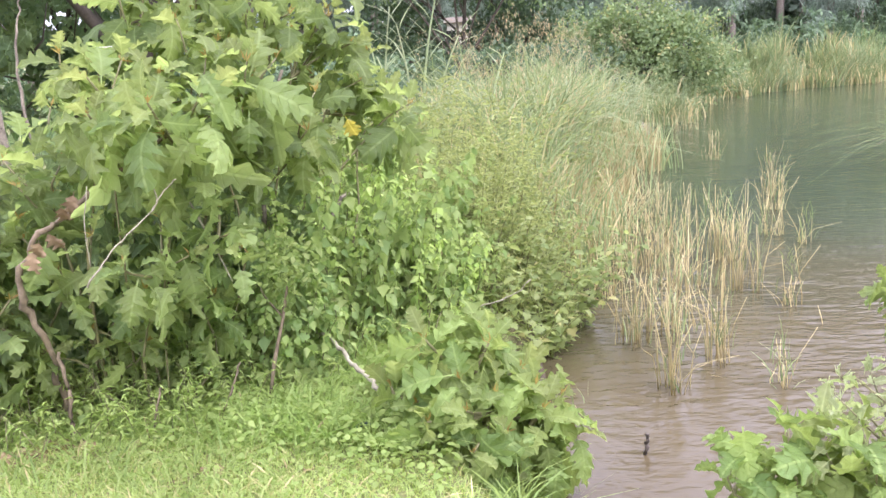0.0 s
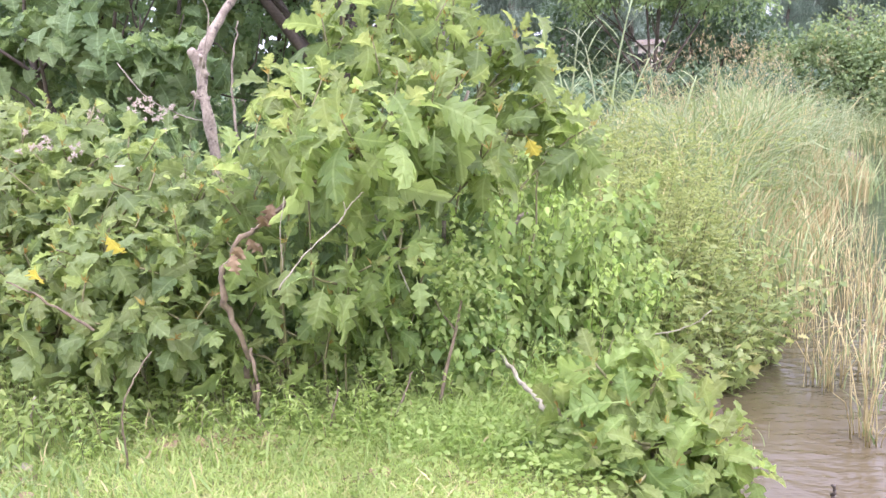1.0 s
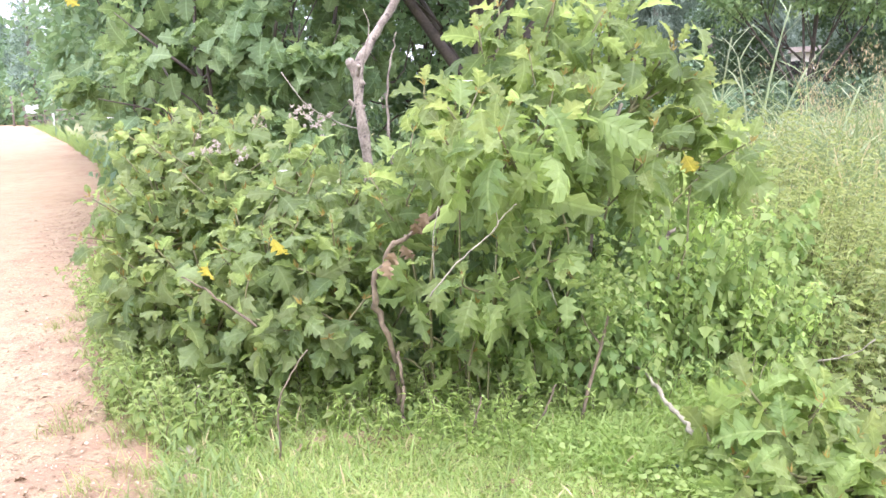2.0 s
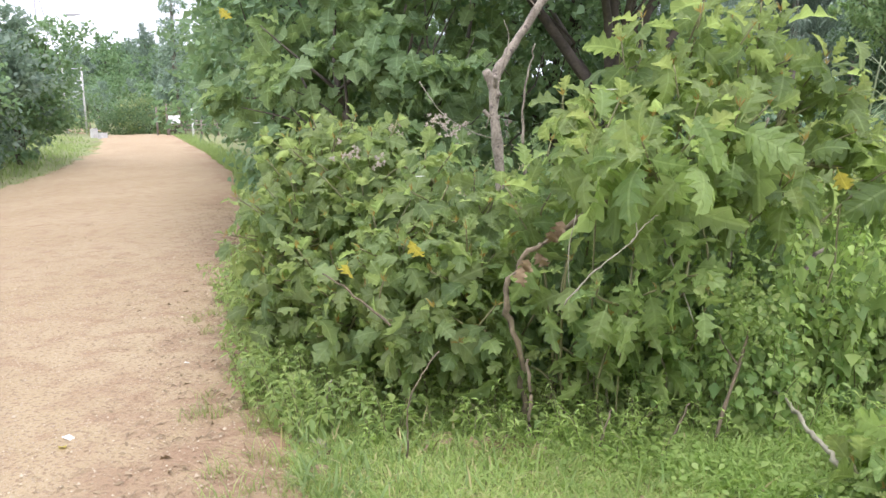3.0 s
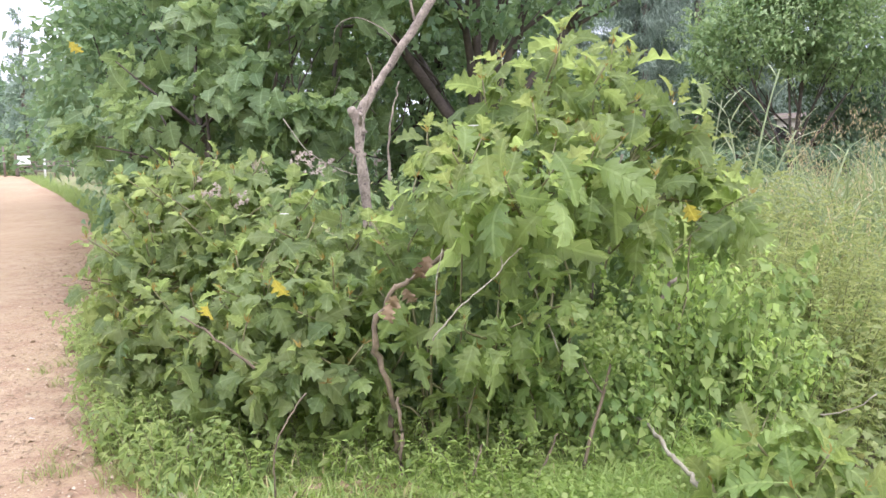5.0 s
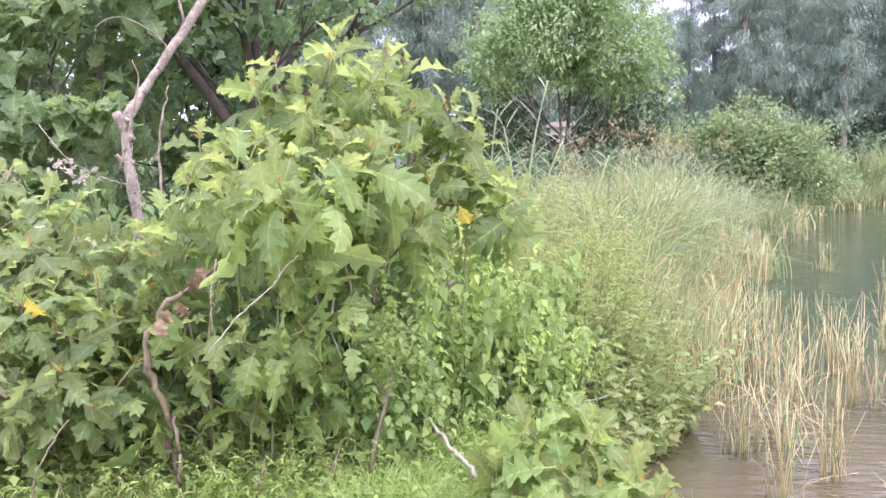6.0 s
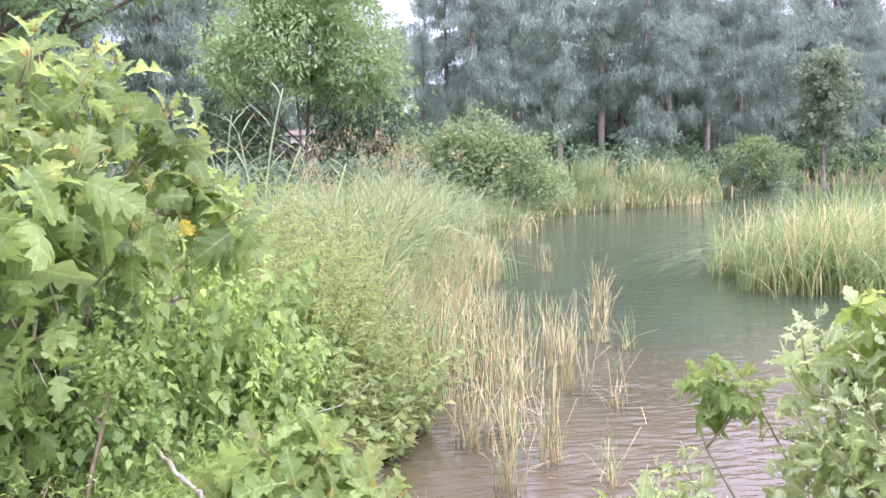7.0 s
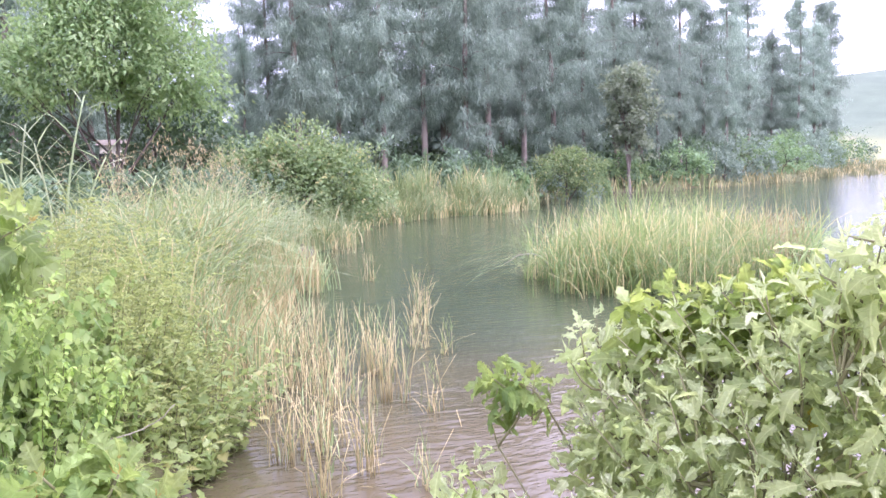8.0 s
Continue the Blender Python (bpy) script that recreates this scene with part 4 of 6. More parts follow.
# ---- understorey between the shrubs and the lake ----
herbs("creeping_vine", "tangle of small bright-leaved climbing vine under the shrubs", "vine", [(-1.0, 4.35, 0.45, 1.15), (-0.65, 4.5, 0.4, 1.1), (-0.35, 4.9, 0.4, 0.85), (-1.5, 4.3, 0.5, 1.2), (-0.8, 5.3, 0.5, 1.3), (-2.2, 4.5, 0.6, 1.0), (-0.3, 5.5, 0.4, 1.1)], 330, 0.85, 0.085, 31, SMALLOVATE + [LOBEDHERB], M_VINE, 0.04, hang=1.0)
herbs("hanging_vine", "deep green climbing vine filling the hollow under the tall shrub", "vine", [(-1.45, 4.15, 0.25, 1.0), (-1.15, 4.25, 0.28, 1.1), (-1.75, 4.2, 0.3, 0.9), (-0.9, 4.5, 0.25, 1.0), (-1.3, 4.6, 0.4, 1.2), (-2.4, 5.3, 0.5, 1.1), (-3.0, 5.7, 0.6, 1.1), (-2.0, 5.6, 0.5, 1.1)], 300, 1.15, 0.105, 42, OVATE, M_DARKLEAF, 0.05, lean=0.3, hang=1.0)
herbs("lime_vine", "light lime-green leafy vine climbing over dead stems", "vine", [(-0.75, 4.45, 0.28, 1.1), (-0.45, 4.55, 0.28, 0.9), (-1.0, 4.3, 0.22, 1.0), (-0.2, 4.75, 0.25, 0.7), (-0.65, 4.9, 0.3, 1.2), (-1.25, 4.1, 0.2, 0.9)], 130, 0.95, 0.06, 32, SMALLOVATE, M_LIME, 0.035, hang=0.8)
herbs("lime_vine", "young light green vine spilling over the lawn edge", "vine", [(-0.75, 4.30, 0.2, 1.0), (-0.48, 4.50, 0.22, 1.1), (-1.0, 4.15, 0.2, 1.0), (-0.2, 4.7, 0.22, 1.0), (-1.35, 4.05, 0.18, 0.8), (-0.5, 4.6, 0.22, 1.3), (-0.1, 5.0, 0.25, 0.9), (-0.72, 4.05, 0.2, 0.7), (-1.0, 3.95, 0.2, 0.7), (-1.3, 3.9, 0.18, 0.6)], 210, 0.72, 0.062, 41, SMALLOVATE + [LOBEDHERB], M_VINE, 0.035, hang=0.8)
herbs("bank_herb", "olive-green bushy herb with fine leaves on the bank", "herb", [(0.05, 5.7, 0.40, 1.0), (0.25, 6.1, 0.40, 1.25), (-0.2, 6.2, 0.4, 1.45), (0.40, 6.6, 0.35, 1.1), (0.0, 5.2, 0.3, 0.7)], 330, 0.8, 0.075, 33, [SLIM] + SMALLLANCE, M_FEATHER, 0.03, lean=0.7)
herbs("bank_herb", "green leafy herb leaning over the waterline", "herb", [(0.38, 5.55, 0.28, 1.0), (0.52, 5.95, 0.3, 1.2), (0.15, 5.0, 0.25, 0.7)], 150, 0.75, 0.085, 34, [LOBEDHERB, LANCE[0]], M_BANKHERB, 0.06, lean=0.9)
herbs("bank_herb", "yellow-green leafy herb behind the shrubs", "herb", [(-0.55, 6.2, 0.45, 1.0), (-0.1, 7.2, 0.6, 0.85), (-0.8, 7.4, 0.6, 1.1)], 210, 1.15, 0.10, 35, SMALLLANCE + [SMALLOVATE[1]], M_FEATHER, 0.045, lean=0.6)
herbs("feathery_weed", "tall feathery weed behind the shrubs", "weed", [(-0.3, 9.8, 1.1, 1.0), (0.6, 9.5, 0.7, 0.9), (-1.6, 8.6, 1.0, 1.0), (-1.4, 6.6, 0.8, 1.0), (0.1, 8.2, 0.6, 0.9)], 330, 1.3, 0.12, 36, [SLIM, SMALLLANCE[1]], M_FEATHER, 0.05, lean=0.6, pair=2)
herbs("roadside_weed", "low mixed green weeds along the road edge", "weed", [(-3.0, 3.35, 0.35, 0.8), (-3.45, 3.75, 0.35, 1.0), (-3.9, 4.2, 0.4, 1.1), (-2.6, 3.12, 0.3, 0.7), (-4.4, 4.7, 0.45, 1.2), (-5.0, 5.2, 0.5, 1.3)], 620, 0.42, 0.075, 37, [LANCE[0], SMALLOVATE[1], SMALLLANCE[0]], M_HERB, 0.04, hang=0.35)
herbs("roadside_weed", "soft narrow-leaved weeds at the foot of the shrubs", "weed", [(-2.3, 3.3, 0.35, 0.8), (-1.8, 3.9, 0.4, 0.9), (-1.2, 4.3, 0.35, 1.0), (-2.9, 3.55, 0.4, 0.9), (-1.65, 3.7, 0.3, 0.6), (-1.25, 3.95, 0.3, 0.7), (-0.95, 4.1, 0.3, 0.8)], 430, 0.32, 0.07, 38, [LANCE[0], SMALLOVATE[0], SMALLOVATE[1]], M_HERB, 0.04, hang=0.25)
herbs("foot_weed", "bright narrow-leaved weeds where the lawn meets the shrubs", "weed", [(-2.35, 3.15, 0.25, 0.8), (-2.0, 3.3, 0.28, 0.9), (-1.7, 3.42, 0.28, 1.0), (-1.4, 3.5, 0.28, 1.0), (-1.1, 3.62, 0.28, 1.0), (-0.8, 3.85, 0.28, 1.1), (-0.5, 4.1, 0.3, 1.1), (-0.2, 4.35, 0.3, 1.0), (-1.55, 3.6, 0.3, 1.2), (-1.25, 3.7, 0.3, 1.2), (-1.9, 3.5, 0.28, 1.1)], 230, 0.27, 0.055, 44, SMALLLANCE, M_LIME, 0.03, lean=0.8)
herbs("flowering_weed", "dry weed with small pinkish flower heads", "weed", [(-3.0, 4.7, 0.35, 1.0), (-2.7, 4.9, 0.3, 1.0), (-3.3, 4.6, 0.3, 1.0)], 90, 1.45, 0.06, 39, LANCE, M_OLIVE, 0.09, lean=0.2)


def flower_heads():
    g = np.random.default_rng(40)
    ob = thing("flower_heads", "clusters of small pinkish-white weed flowers", "flowers", (-2.9, 4.5, 1.3), kind="stuff")
    s = Soup()
    for c in ((-3.05, 3.84, 1.33), (-2.98, 3.88, 1.31), (-2.86, 3.96, 1.29), (-2.75, 4.29, 1.52), (-2.68, 4.33, 1.50), (-2.58, 4.40, 1.45), (-3.05, 4.4, 1.42), (-2.75, 4.5, 1.44), (-2.85, 4.6, 1.5), (-3.3, 4.3, 1.32), (-2.65, 4.45, 1.38), (-3.2, 4.5, 1.4)):
        for k in range(5):
            q = np.array(c) + g.normal(0, 0.035, 3)
            p = np.repeat(q[None], 14, 0)
            scatter(s, TINY, p, ball(g, 14, 0.4), ball(g, 14), g.uniform(0.012, 0.028, 14))
    part("florets", s, M_SEEDFLUFF, ob, kind="stuff")
    for c in ((-1.19, 3.34, 1.60), (-3.95, 4.05, 1.52), (-2.33, 3.6, 1.22)):
        f = thing("white_flower", "small white nightshade flower on a shoot tip", "flower", c, "white flowers")
        for k in range(6):
            a = k * 1.047 + g.uniform(0, 0.3)
            q = Soup()
            scatter(q, plain_leaf(0.7, 0.2), np.array([c]), np.array([[math.cos(a), math.sin(a), 0.35]]), np.array([[0, 0, 1.0]]), [0.028])
            part("petal", q, M_PETAL, f)


flower_heads()


# ---- grass ----
def lawn():
    g = np.random.default_rng(51)
    n = 96000
    xy = np.column_stack([g.uniform(-3.3, 7.0, n), g.uniform(-4.5, 4.7, n)])
    xy[:70000] = np.column_stack([g.uniform(-3.3, 0.5, 70000), g.uniform(1.8, 4.7, 70000)])
    xy[70000:78000] = np.column_stack([g.normal(-0.8, 1.0, 8000), g.normal(1.6, 0.5, 8000)])
    d = shore_distance(xy)
    side = (xy - ROAD_EDGE) @ ROAD_SIDE
    thin = wave(xy, 52, 2.2)
    ok = (d > 0.10) & (side < -0.02 + 0.10 * wave(xy, 53, 5.0)) & (g.uniform(0, 1, n) < 0.9 + 0.25 * thin)
    xy = xy[ok]
    n = len(xy)
    p = on_land(xy, -0.004)
    tall = np.clip(1.1 + 0.5 * wave(xy, 54, 1.5) + 1.4 * np.clip((xy[:, 1] + 0.25 * xy[:, 0] - 3.3), 0, 1), 0.6, 2.6)
    s = Soup()
    blades(s, p, g.uniform(0.03, 0.075, n) * tall, g.uniform(0.003, 0.0065, n), g.uniform(0.3, 1.6, n), 55, 2, 0.3)
    solo("lawn_grass", s, M_GRASS, "short bright green lawn grass in the clearing", "grass", kind="stuff")
    k = 15000
    xy = np.column_stack([g.uniform(-2.9, 0.0, k), g.uniform(1.8, 4.2, k)])
    side = (xy - ROAD_EDGE) @ ROAD_SIDE
    ok = (side < -0.05) & (wave(xy, 56, 2.0) + g.normal(0, 0.35, k) > 0.0) & (shore_distance(xy) > 0.2)
    p = on_land(xy[ok])
    k = len(p)
    foot = np.clip((p[:, 1] + 0.25 * p[:, 0] - 2.7) * 2.0, 0, 1)
    p[:, 2] += g.uniform(0.015, 0.055, k) * (1 + 1.6 * foot)
    s = Soup()
    a = g.uniform(0, 6.3, k)
    scatter(s, OVATE[2], p, np.column_stack([np.cos(a), np.sin(a), g.normal(0.1, 0.25, k)]), unit(np.array([0, 0, 1.0]) + g.normal(0, 0.3, (k, 3))), g.uniform(0.014, 0.030, k) * (1 + 0.6 * foot))
    solo("clover", s, M_LIME, "small round clover-like leaves among the grass", "clover", kind="stuff")
    n = 21000
    xy = np.column_stack([g.uniform(-2.6, 0.35, n), g.uniform(3.1, 4.7, n)])
    ok = (wave(xy, 57, 1.4) > -0.4) & (xy[:, 1] > 3.28 + 0.14 * wave(xy, 63, 3.0)) & (shore_distance(xy) > 0.03) & ((xy - ROAD_EDGE) @ ROAD_SIDE < -0.1)
    p = on_land(xy[ok], -0.004)
    n = len(p)
    s = Soup()
    blades(s, p, g.uniform(0.05, 0.16, n) * (1 + 0.5 * wave(xy[ok], 69, 3.0)), g.uniform(0.004, 0.010, n), g.uniform(0.3, 1.6, n), 58, 3, 0.3)
    solo("long_grass", s, M_TALLGRASS, "longer soft grass at the foot of the shrubs", "grass", kind="stuff")
    n = 700
    xy = np.column_stack([g.uniform(-0.5, 0.36, n), g.uniform(2.6, 3.9, n)])
    d = shore_distance(xy)
    ok = (d > 0.02) & (d < 0.32)
    p = on_land(xy[ok])
    n = len(p)
    s = Soup()
    blades(s, p, g.uniform(0.15, 0.38, n), g.uniform(0.005, 0.010, n), g.uniform(0.3, 1.0, n), 59, 4, 0.3)
    solo("bank_grass", s, M_TALLGRASS, "long grass hanging over the bank", "grass", kind="stuff")
    n = 600
    xy = np.column_stack([g.uniform(-2.5, 0.1, n), g.uniform(2.0, 3.8, n)])
    ok = ((xy - ROAD_EDGE) @ ROAD_SIDE < -0.05) & (shore_distance(xy) > 0.15) & (wave(xy, 64, 2.5) > -0.2)
    p = on_land(xy[ok], 0.03)
    n = len(p)
    a = g.uniform(0, 6.3, n)
    s = Soup()
    scatter(s, tiny_leaf(0.05, 0.02), p + np.column_stack([np.zeros((n, 2)), g.uniform(0, 0.03, n)]), np.column_stack([np.cos(a), np.sin(a), g.normal(0.1, 0.2, n)]), np.tile([0, 0, 1.0], (n, 1)), g.uniform(0.04, 0.12, n))
    solo("dry_grass", s, M_STRAW, "loose straw-coloured dead grass lying on the lawn", "dry grass", kind="stuff")
    # verge tufts on the far side of the road and along its near edge
    n = 10000
    run, off = g.uniform(2, 56, n), g.uniform(0, 5.5, n)
    off = off + np.interp(run, [0, 24, 38, 48, 59], [6.3, 5.8, 6.1, 6.8, 8.2])
    xy = ROAD_EDGE + run[:, None] * ROAD_DIR + off[:, None] * ROAD_SIDE
    p = on_land(xy)
    s = Soup()
    blades(s, p, g.uniform(0.12, 0.38, n) * np.clip((off - 5.6) / 1.2, 0.35, 1), g.uniform(0.012, 0.03, n), g.uniform(0.2, 0.9, n), 60, 2, 0.3)
    n = 5200
    run, off = g.uniform(-1.6, 7, n), -np.abs(g.normal(0, 0.32, n)) + 0.10
    xy = ROAD_EDGE + run[:, None] * ROAD_DIR + off[:, None] * ROAD_SIDE
    ok = (off < -0.04) | (wave(xy, 66, 3.0) > 0.35)
    p, k = on_land(xy[ok]), int(ok.sum())
    e = Soup()
    blades(e, p, g.uniform(0.05, 0.17, k) * np.where(off[ok] > -0.04, 0.5, 1.0), g.uniform(0.006, 0.014, k), g.uniform(0.3, 1.2, k), 67, 3, 0.3)
    solo("edge_grass", e, M_SHADEVERGE, "long ragged grass along the dirt road's edge", "grass", kind="stuff")
    k = 46
    home = ROAD_EDGE + g.uniform(-1.4, 6, (k, 1)) * ROAD_DIR + np.abs(g.normal(0.05, 0.22, (k, 1))) * ROAD_SIDE
    w = g.integers(0, k, 1100)
    p = on_land(home[w] + g.normal(0, 0.035, (1100, 2)), 0.02)
    t = Soup()
    blades(t, p, g.uniform(0.04, 0.15, 1100), g.uniform(0.003, 0.006, 1100), g.uniform(0.4, 1.6, 1100), 68, 3, 0.3)
    solo("dry_tufts", t, M_FEATHER, "half-dry little grass tufts creeping onto the dirt", "grass", kind="stuff")
    n = 8000
    run = g.uniform(4, 60, n)
    off = np.interp(run, [0, 24, 39.5, 59], [0, -0.1, 1.05, 3.5]) - np.abs(g.normal(0, 0.7, n)) - 0.05
    p = on_land(ROAD_EDGE + run[:, None] * ROAD_DIR + off[:, None] * ROAD_SIDE)
    blades(s, p, g.uniform(0.10, 0.40, n), g.uniform(0.012, 0.028, n), g.uniform(0.2, 0.9, n), 61, 2, 0.3)
    solo("verge_grass", s, M_SHADEVERGE, "green grass on the road verges, tree shade in its colour", "grass", kind="stuff")


lawn()


# ---- reeds in and by the lake ----
def reed_bed(name, label, category, spots, n, h, w, bend, mat, seed, straw=0.25, straw_h=0.75, rust=0, tuft=14, segs=6, loose=0.15, fan=0.75):
    g = np.random.default_rng(seed)
    p, a, _ = tuft_points(g, spots, n, tuft, loose)
    p[:, 2] = np.maximum(p[:, 2], WATER - 0.1)
    b = np.array(spots)[:, :2].mean(axis=0)
    ob = thing(name, label, category, (b[0], b[1], max(float(land([b])[0]), WATER)), kind="stuff")
    s = Soup()
    lean = a * 3.7 + g.normal(0, fan, n)
    tall = (0.68 + 0.42 * np.modf(a * 13.7)[0]) * (1 + 0.24 * wave(p[:, :2], seed + 7, 1.6))
    blades(s, p, g.uniform(h[0], h[1], n) * tall, g.uniform(w[0], w[1], n), g.uniform(bend[0], bend[1], n), seed + 1, segs, 0.42, lean)
    part("blades", s, mat, ob, kind="stuff")
    k = int(n * straw)
    if k:
        s = Soup()
        p, a, _ = tuft_points(g, spots, k)
        p[:, 2] = np.maximum(p[:, 2], WATER - 0.1)
        blades(s, p, g.uniform(h[0], h[1], k) * straw_h, g.uniform(w[0], w[1], k) * 0.8, g.uniform(0.05, 0.5, k), seed + 3, 3, 0.2, tip=0.5)
        part("dry_stalks", s, M_STRAW, ob, "bleached dry stalks", kind="stuff")
    if rust:
        p, a, _ = tuft_points(g, spots, rust)
        top = p + np.column_stack([g.normal(0, 0.15, rust), g.normal(0, 0.15, rust), g.uniform(h[0], h[1], rust) * 0.92])
        s = Soup()
        for k in range(22):
            scatter(s, SLIM, top + g.normal(0, (0.045, 0.045, 0.09), top.shape), unit(g.normal(0, 0.5, top.shape) + [0, 0, 1]), ball(g, rust), g.uniform(0.03, 0.07, rust))
        part("seed_heads", s, M_RUSTGRASS, ob, "rust-brown seed heads", kind="stuff")
    return ob


reed_bed("shrub_foot_grass", "soft bright green grass at the foot of the shrubs", "grass", [(-2.35, 3.2, 0.3, 0.8), (-2.0, 3.35, 0.3, 0.9), (-1.7, 3.45, 0.32, 1.0), (-1.4, 3.55, 0.32, 1.0), (-1.1, 3.7, 0.32, 1.0), (-0.8, 3.95, 0.32, 1.1), (-0.5, 4.2, 0.3, 1.1), (-1.5, 3.9, 0.4, 1.2), (-1.0, 4.2, 0.4, 1.2), (-1.9, 3.7, 0.35, 1.1)], 2600, (0.07, 0.24), (0.004, 0.010), (0.3, 1.6), M_TALLGRASS, 95, 0.05, 0.8, tuft=12, loose=0.10, fan=1.4, segs=3)
reed_bed("reed_bed", "dense bed of arching grey-green reeds with straw-coloured feet", "reeds", [(0.45, 10.2, 0.65, 1.2), (0.75, 12.3, 0.75, 1.5), (1.3, 14.6, 0.9, 1.8), (2.0, 17.0, 1.0, 1.8), (0.1, 13.0, 1.3, 2.0), (1.0, 16.0, 1.6, 2.0)], 5000, (0.85, 2.0), (0.014, 0.033), (0.2, 1.7), M_REED, 71, 0.17, 0.55, 190, tuft=26, loose=0.12, fan=1.2)
reed_bed("meadow_grass", "long arching light green grass behind the shrubs", "grass", [(-0.4, 7.0, 0.6, 0.9), (0.2, 7.8, 0.5, 0.8), (-0.3, 8.8, 0.9, 0.9), (0.4, 9.2, 0.6, 0.7), (0.35, 6.9, 0.3, 0.4), (-1.2, 9.5, 0.9, 1.0)], 2600, (0.7, 1.35), (0.009, 0.020), (0.3, 1.5), M_MEADOW, 72, 0.05, 0.8, tuft=16, loose=0.12, fan=1.5)
reed_bed("reed_bed", "reeds at the water's edge with dry yellow stems", "reeds", [(1.05, 8.4, 0.42, 0.8), (1.3, 9.6, 0.4, 0.8), (0.8, 7.4, 0.35, 0.6), (1.65, 11.4, 0.35, 0.9), (2.4, 13.4, 0.4, 1.0)], 900, (0.7, 1.2), (0.010, 0.020), (0.1, 0.6), M_REED, 74, 0.9, 0.68)
reed_bed("reed_bed", "far shore fringe of green reeds standing in the water", "reeds", [(4.2, 21.5, 1.0, 2.2), (5.4, 25.8, 1.3, 1.6), (7.0, 27.4, 1.6, 1.0), (9.0, 28.9, 1.6, 0.9), (11.2, 29.6, 1.6, 0.9), (13.2, 30.4, 1.4, 1.0), (8.5, 29.6, 3.0, 1.2), (12.0, 30.8, 3.0, 1.2)], 6500, (0.6, 1.4), (0.022, 0.048), (0.15, 0.95), M_REED, 77, 0.3, 0.5, segs=3)
reed_bed("reed_bed", "taller green cane reeds on the far bank", "reeds", [(9.5, 31.0, 1.5, 1.0), (12.0, 31.6, 2.0, 1.0), (14.5, 33.0, 1.6, 1.4), (7.5, 29.8, 1.2, 0.8)], 1200, (1.1, 2.0), (0.025, 0.05), (0.05, 0.6), M_REED, 80, 0.1, segs=3)
reed_bed("grassy_bank", "low yellowish grass along the distant shore", "bank grass", [(16.5, 35.5, 2.2, 3.0), (20, 40.5, 2.5, 1.6), (26, 41.8, 4.5, 1.4), (33, 43.2, 4.5, 1.6), (40, 46.5, 5, 2.0), (52, 55, 9, 4), (70, 69, 12, 6), (95, 90, 16, 9)], 11000, (0.5, 1.1), (0.03, 0.08), (0.2, 0.8), M_FARBANK, 83, 0.3, segs=2)
reed_bed("cattail_bed", "island of tall arching green cattail leaves in the lake", "cattails", [(6.6, 11.0, 0.75, 0.9), (7.6, 11.0, 1.1, 1.0), (8.8, 11.6, 1.1, 1.0), (7.3, 12.3, 1.2, 1.0), (9.4, 12.6, 1.0, 0.9)], 5200, (0.6, 2.0), (0.008, 0.018), (0.05, 1.8), M_CATTAIL, 86, 0.16, 0.7, tuft=16, loose=0.14, fan=1.3)
reed_bed("cattail_bed", "thinner bleached cattails at the end of the island", "cattails", [(10.2, 12.0, 0.9, 0.8), (11.2, 12.4, 0.7, 0.6)], 550, (0.6, 1.35), (0.014, 0.026), (0.2, 1.3), M_CATTAIL, 89, 0.8, 0.9)


def stalk_meshes():
    """Nine straight dead stalks and three broken ones, one metre high."""
    g = np.random.default_rng(190)
    out = []
    for i in range(12):
        s, bent = Soup(), i >= 9
        lean = g.uniform(0.12, 0.30) if bent else abs(g.normal(0.03, 0.08))
        z = np.linspace(0, 1, 4)
        line = np.column_stack([lean * z ** 2 + (0.06 * (z > 0.8) if bent else 0), g.normal(0, 0.006, 4), z - (0.25 * z ** 3 if bent else 0)])
        out.append(s.add(*tube(line, g.uniform(0.0035, 0.0055), 0.002, 3)).mesh("stalk", M_STRAW))
    return out


STALKS = stalk_meshes()


def dry_clump(x, y, r, n, h, green, seed):
    """Standing dead reed stalks in the shallow water, some with green side shoots."""
    g = np.random.default_rng(seed)
    n, green, h = int(n * 0.46), int(green * 2.5), h * 0.9
    ob = thing("dry_reed_clump", "clump of straw-yellow dead reed stalks standing in the water", "reeds", (x, y, WATER), "dry reed clumps")
    a, q = g.uniform(0, 6.3, n), g.uniform(0, 1, n) ** 0.8 * r * 0.75
    p = np.column_stack([x + q * np.cos(a), y + q * np.sin(a) * 0.8, np.full(n, WATER - 0.12)])
    for i in range(n):
        o = new("stalk", STALKS[int(g.integers(0, 9)) if i % 6 else int(g.integers(9, 12))])
        o.parent = ob
        o.matrix_basis = Matrix.Translation(Vector(p[i]) - ob.location) @ Matrix.Rotation(g.uniform(0, 6.28), 4, "Z") @ Matrix.Diagonal((1, 1, h * g.uniform(0.4, 1.1), 1))
    if green:
        w = g.integers(0, n, green)
        root = p[w] + np.column_stack([g.normal(0, 0.02, green), g.normal(0, 0.02, green), h * g.uniform(0.15, 0.9, green)])
        s = Soup()
        blades(s, root, g.uniform(0.08, 0.24, green), g.uniform(0.005, 0.010, green), g.uniform(0.2, 0.8, green), seed + 3, 3, 0.2)
        part("shoot_foliage", s, M_REED, ob, "fresh green side shoots", kind="stuff")


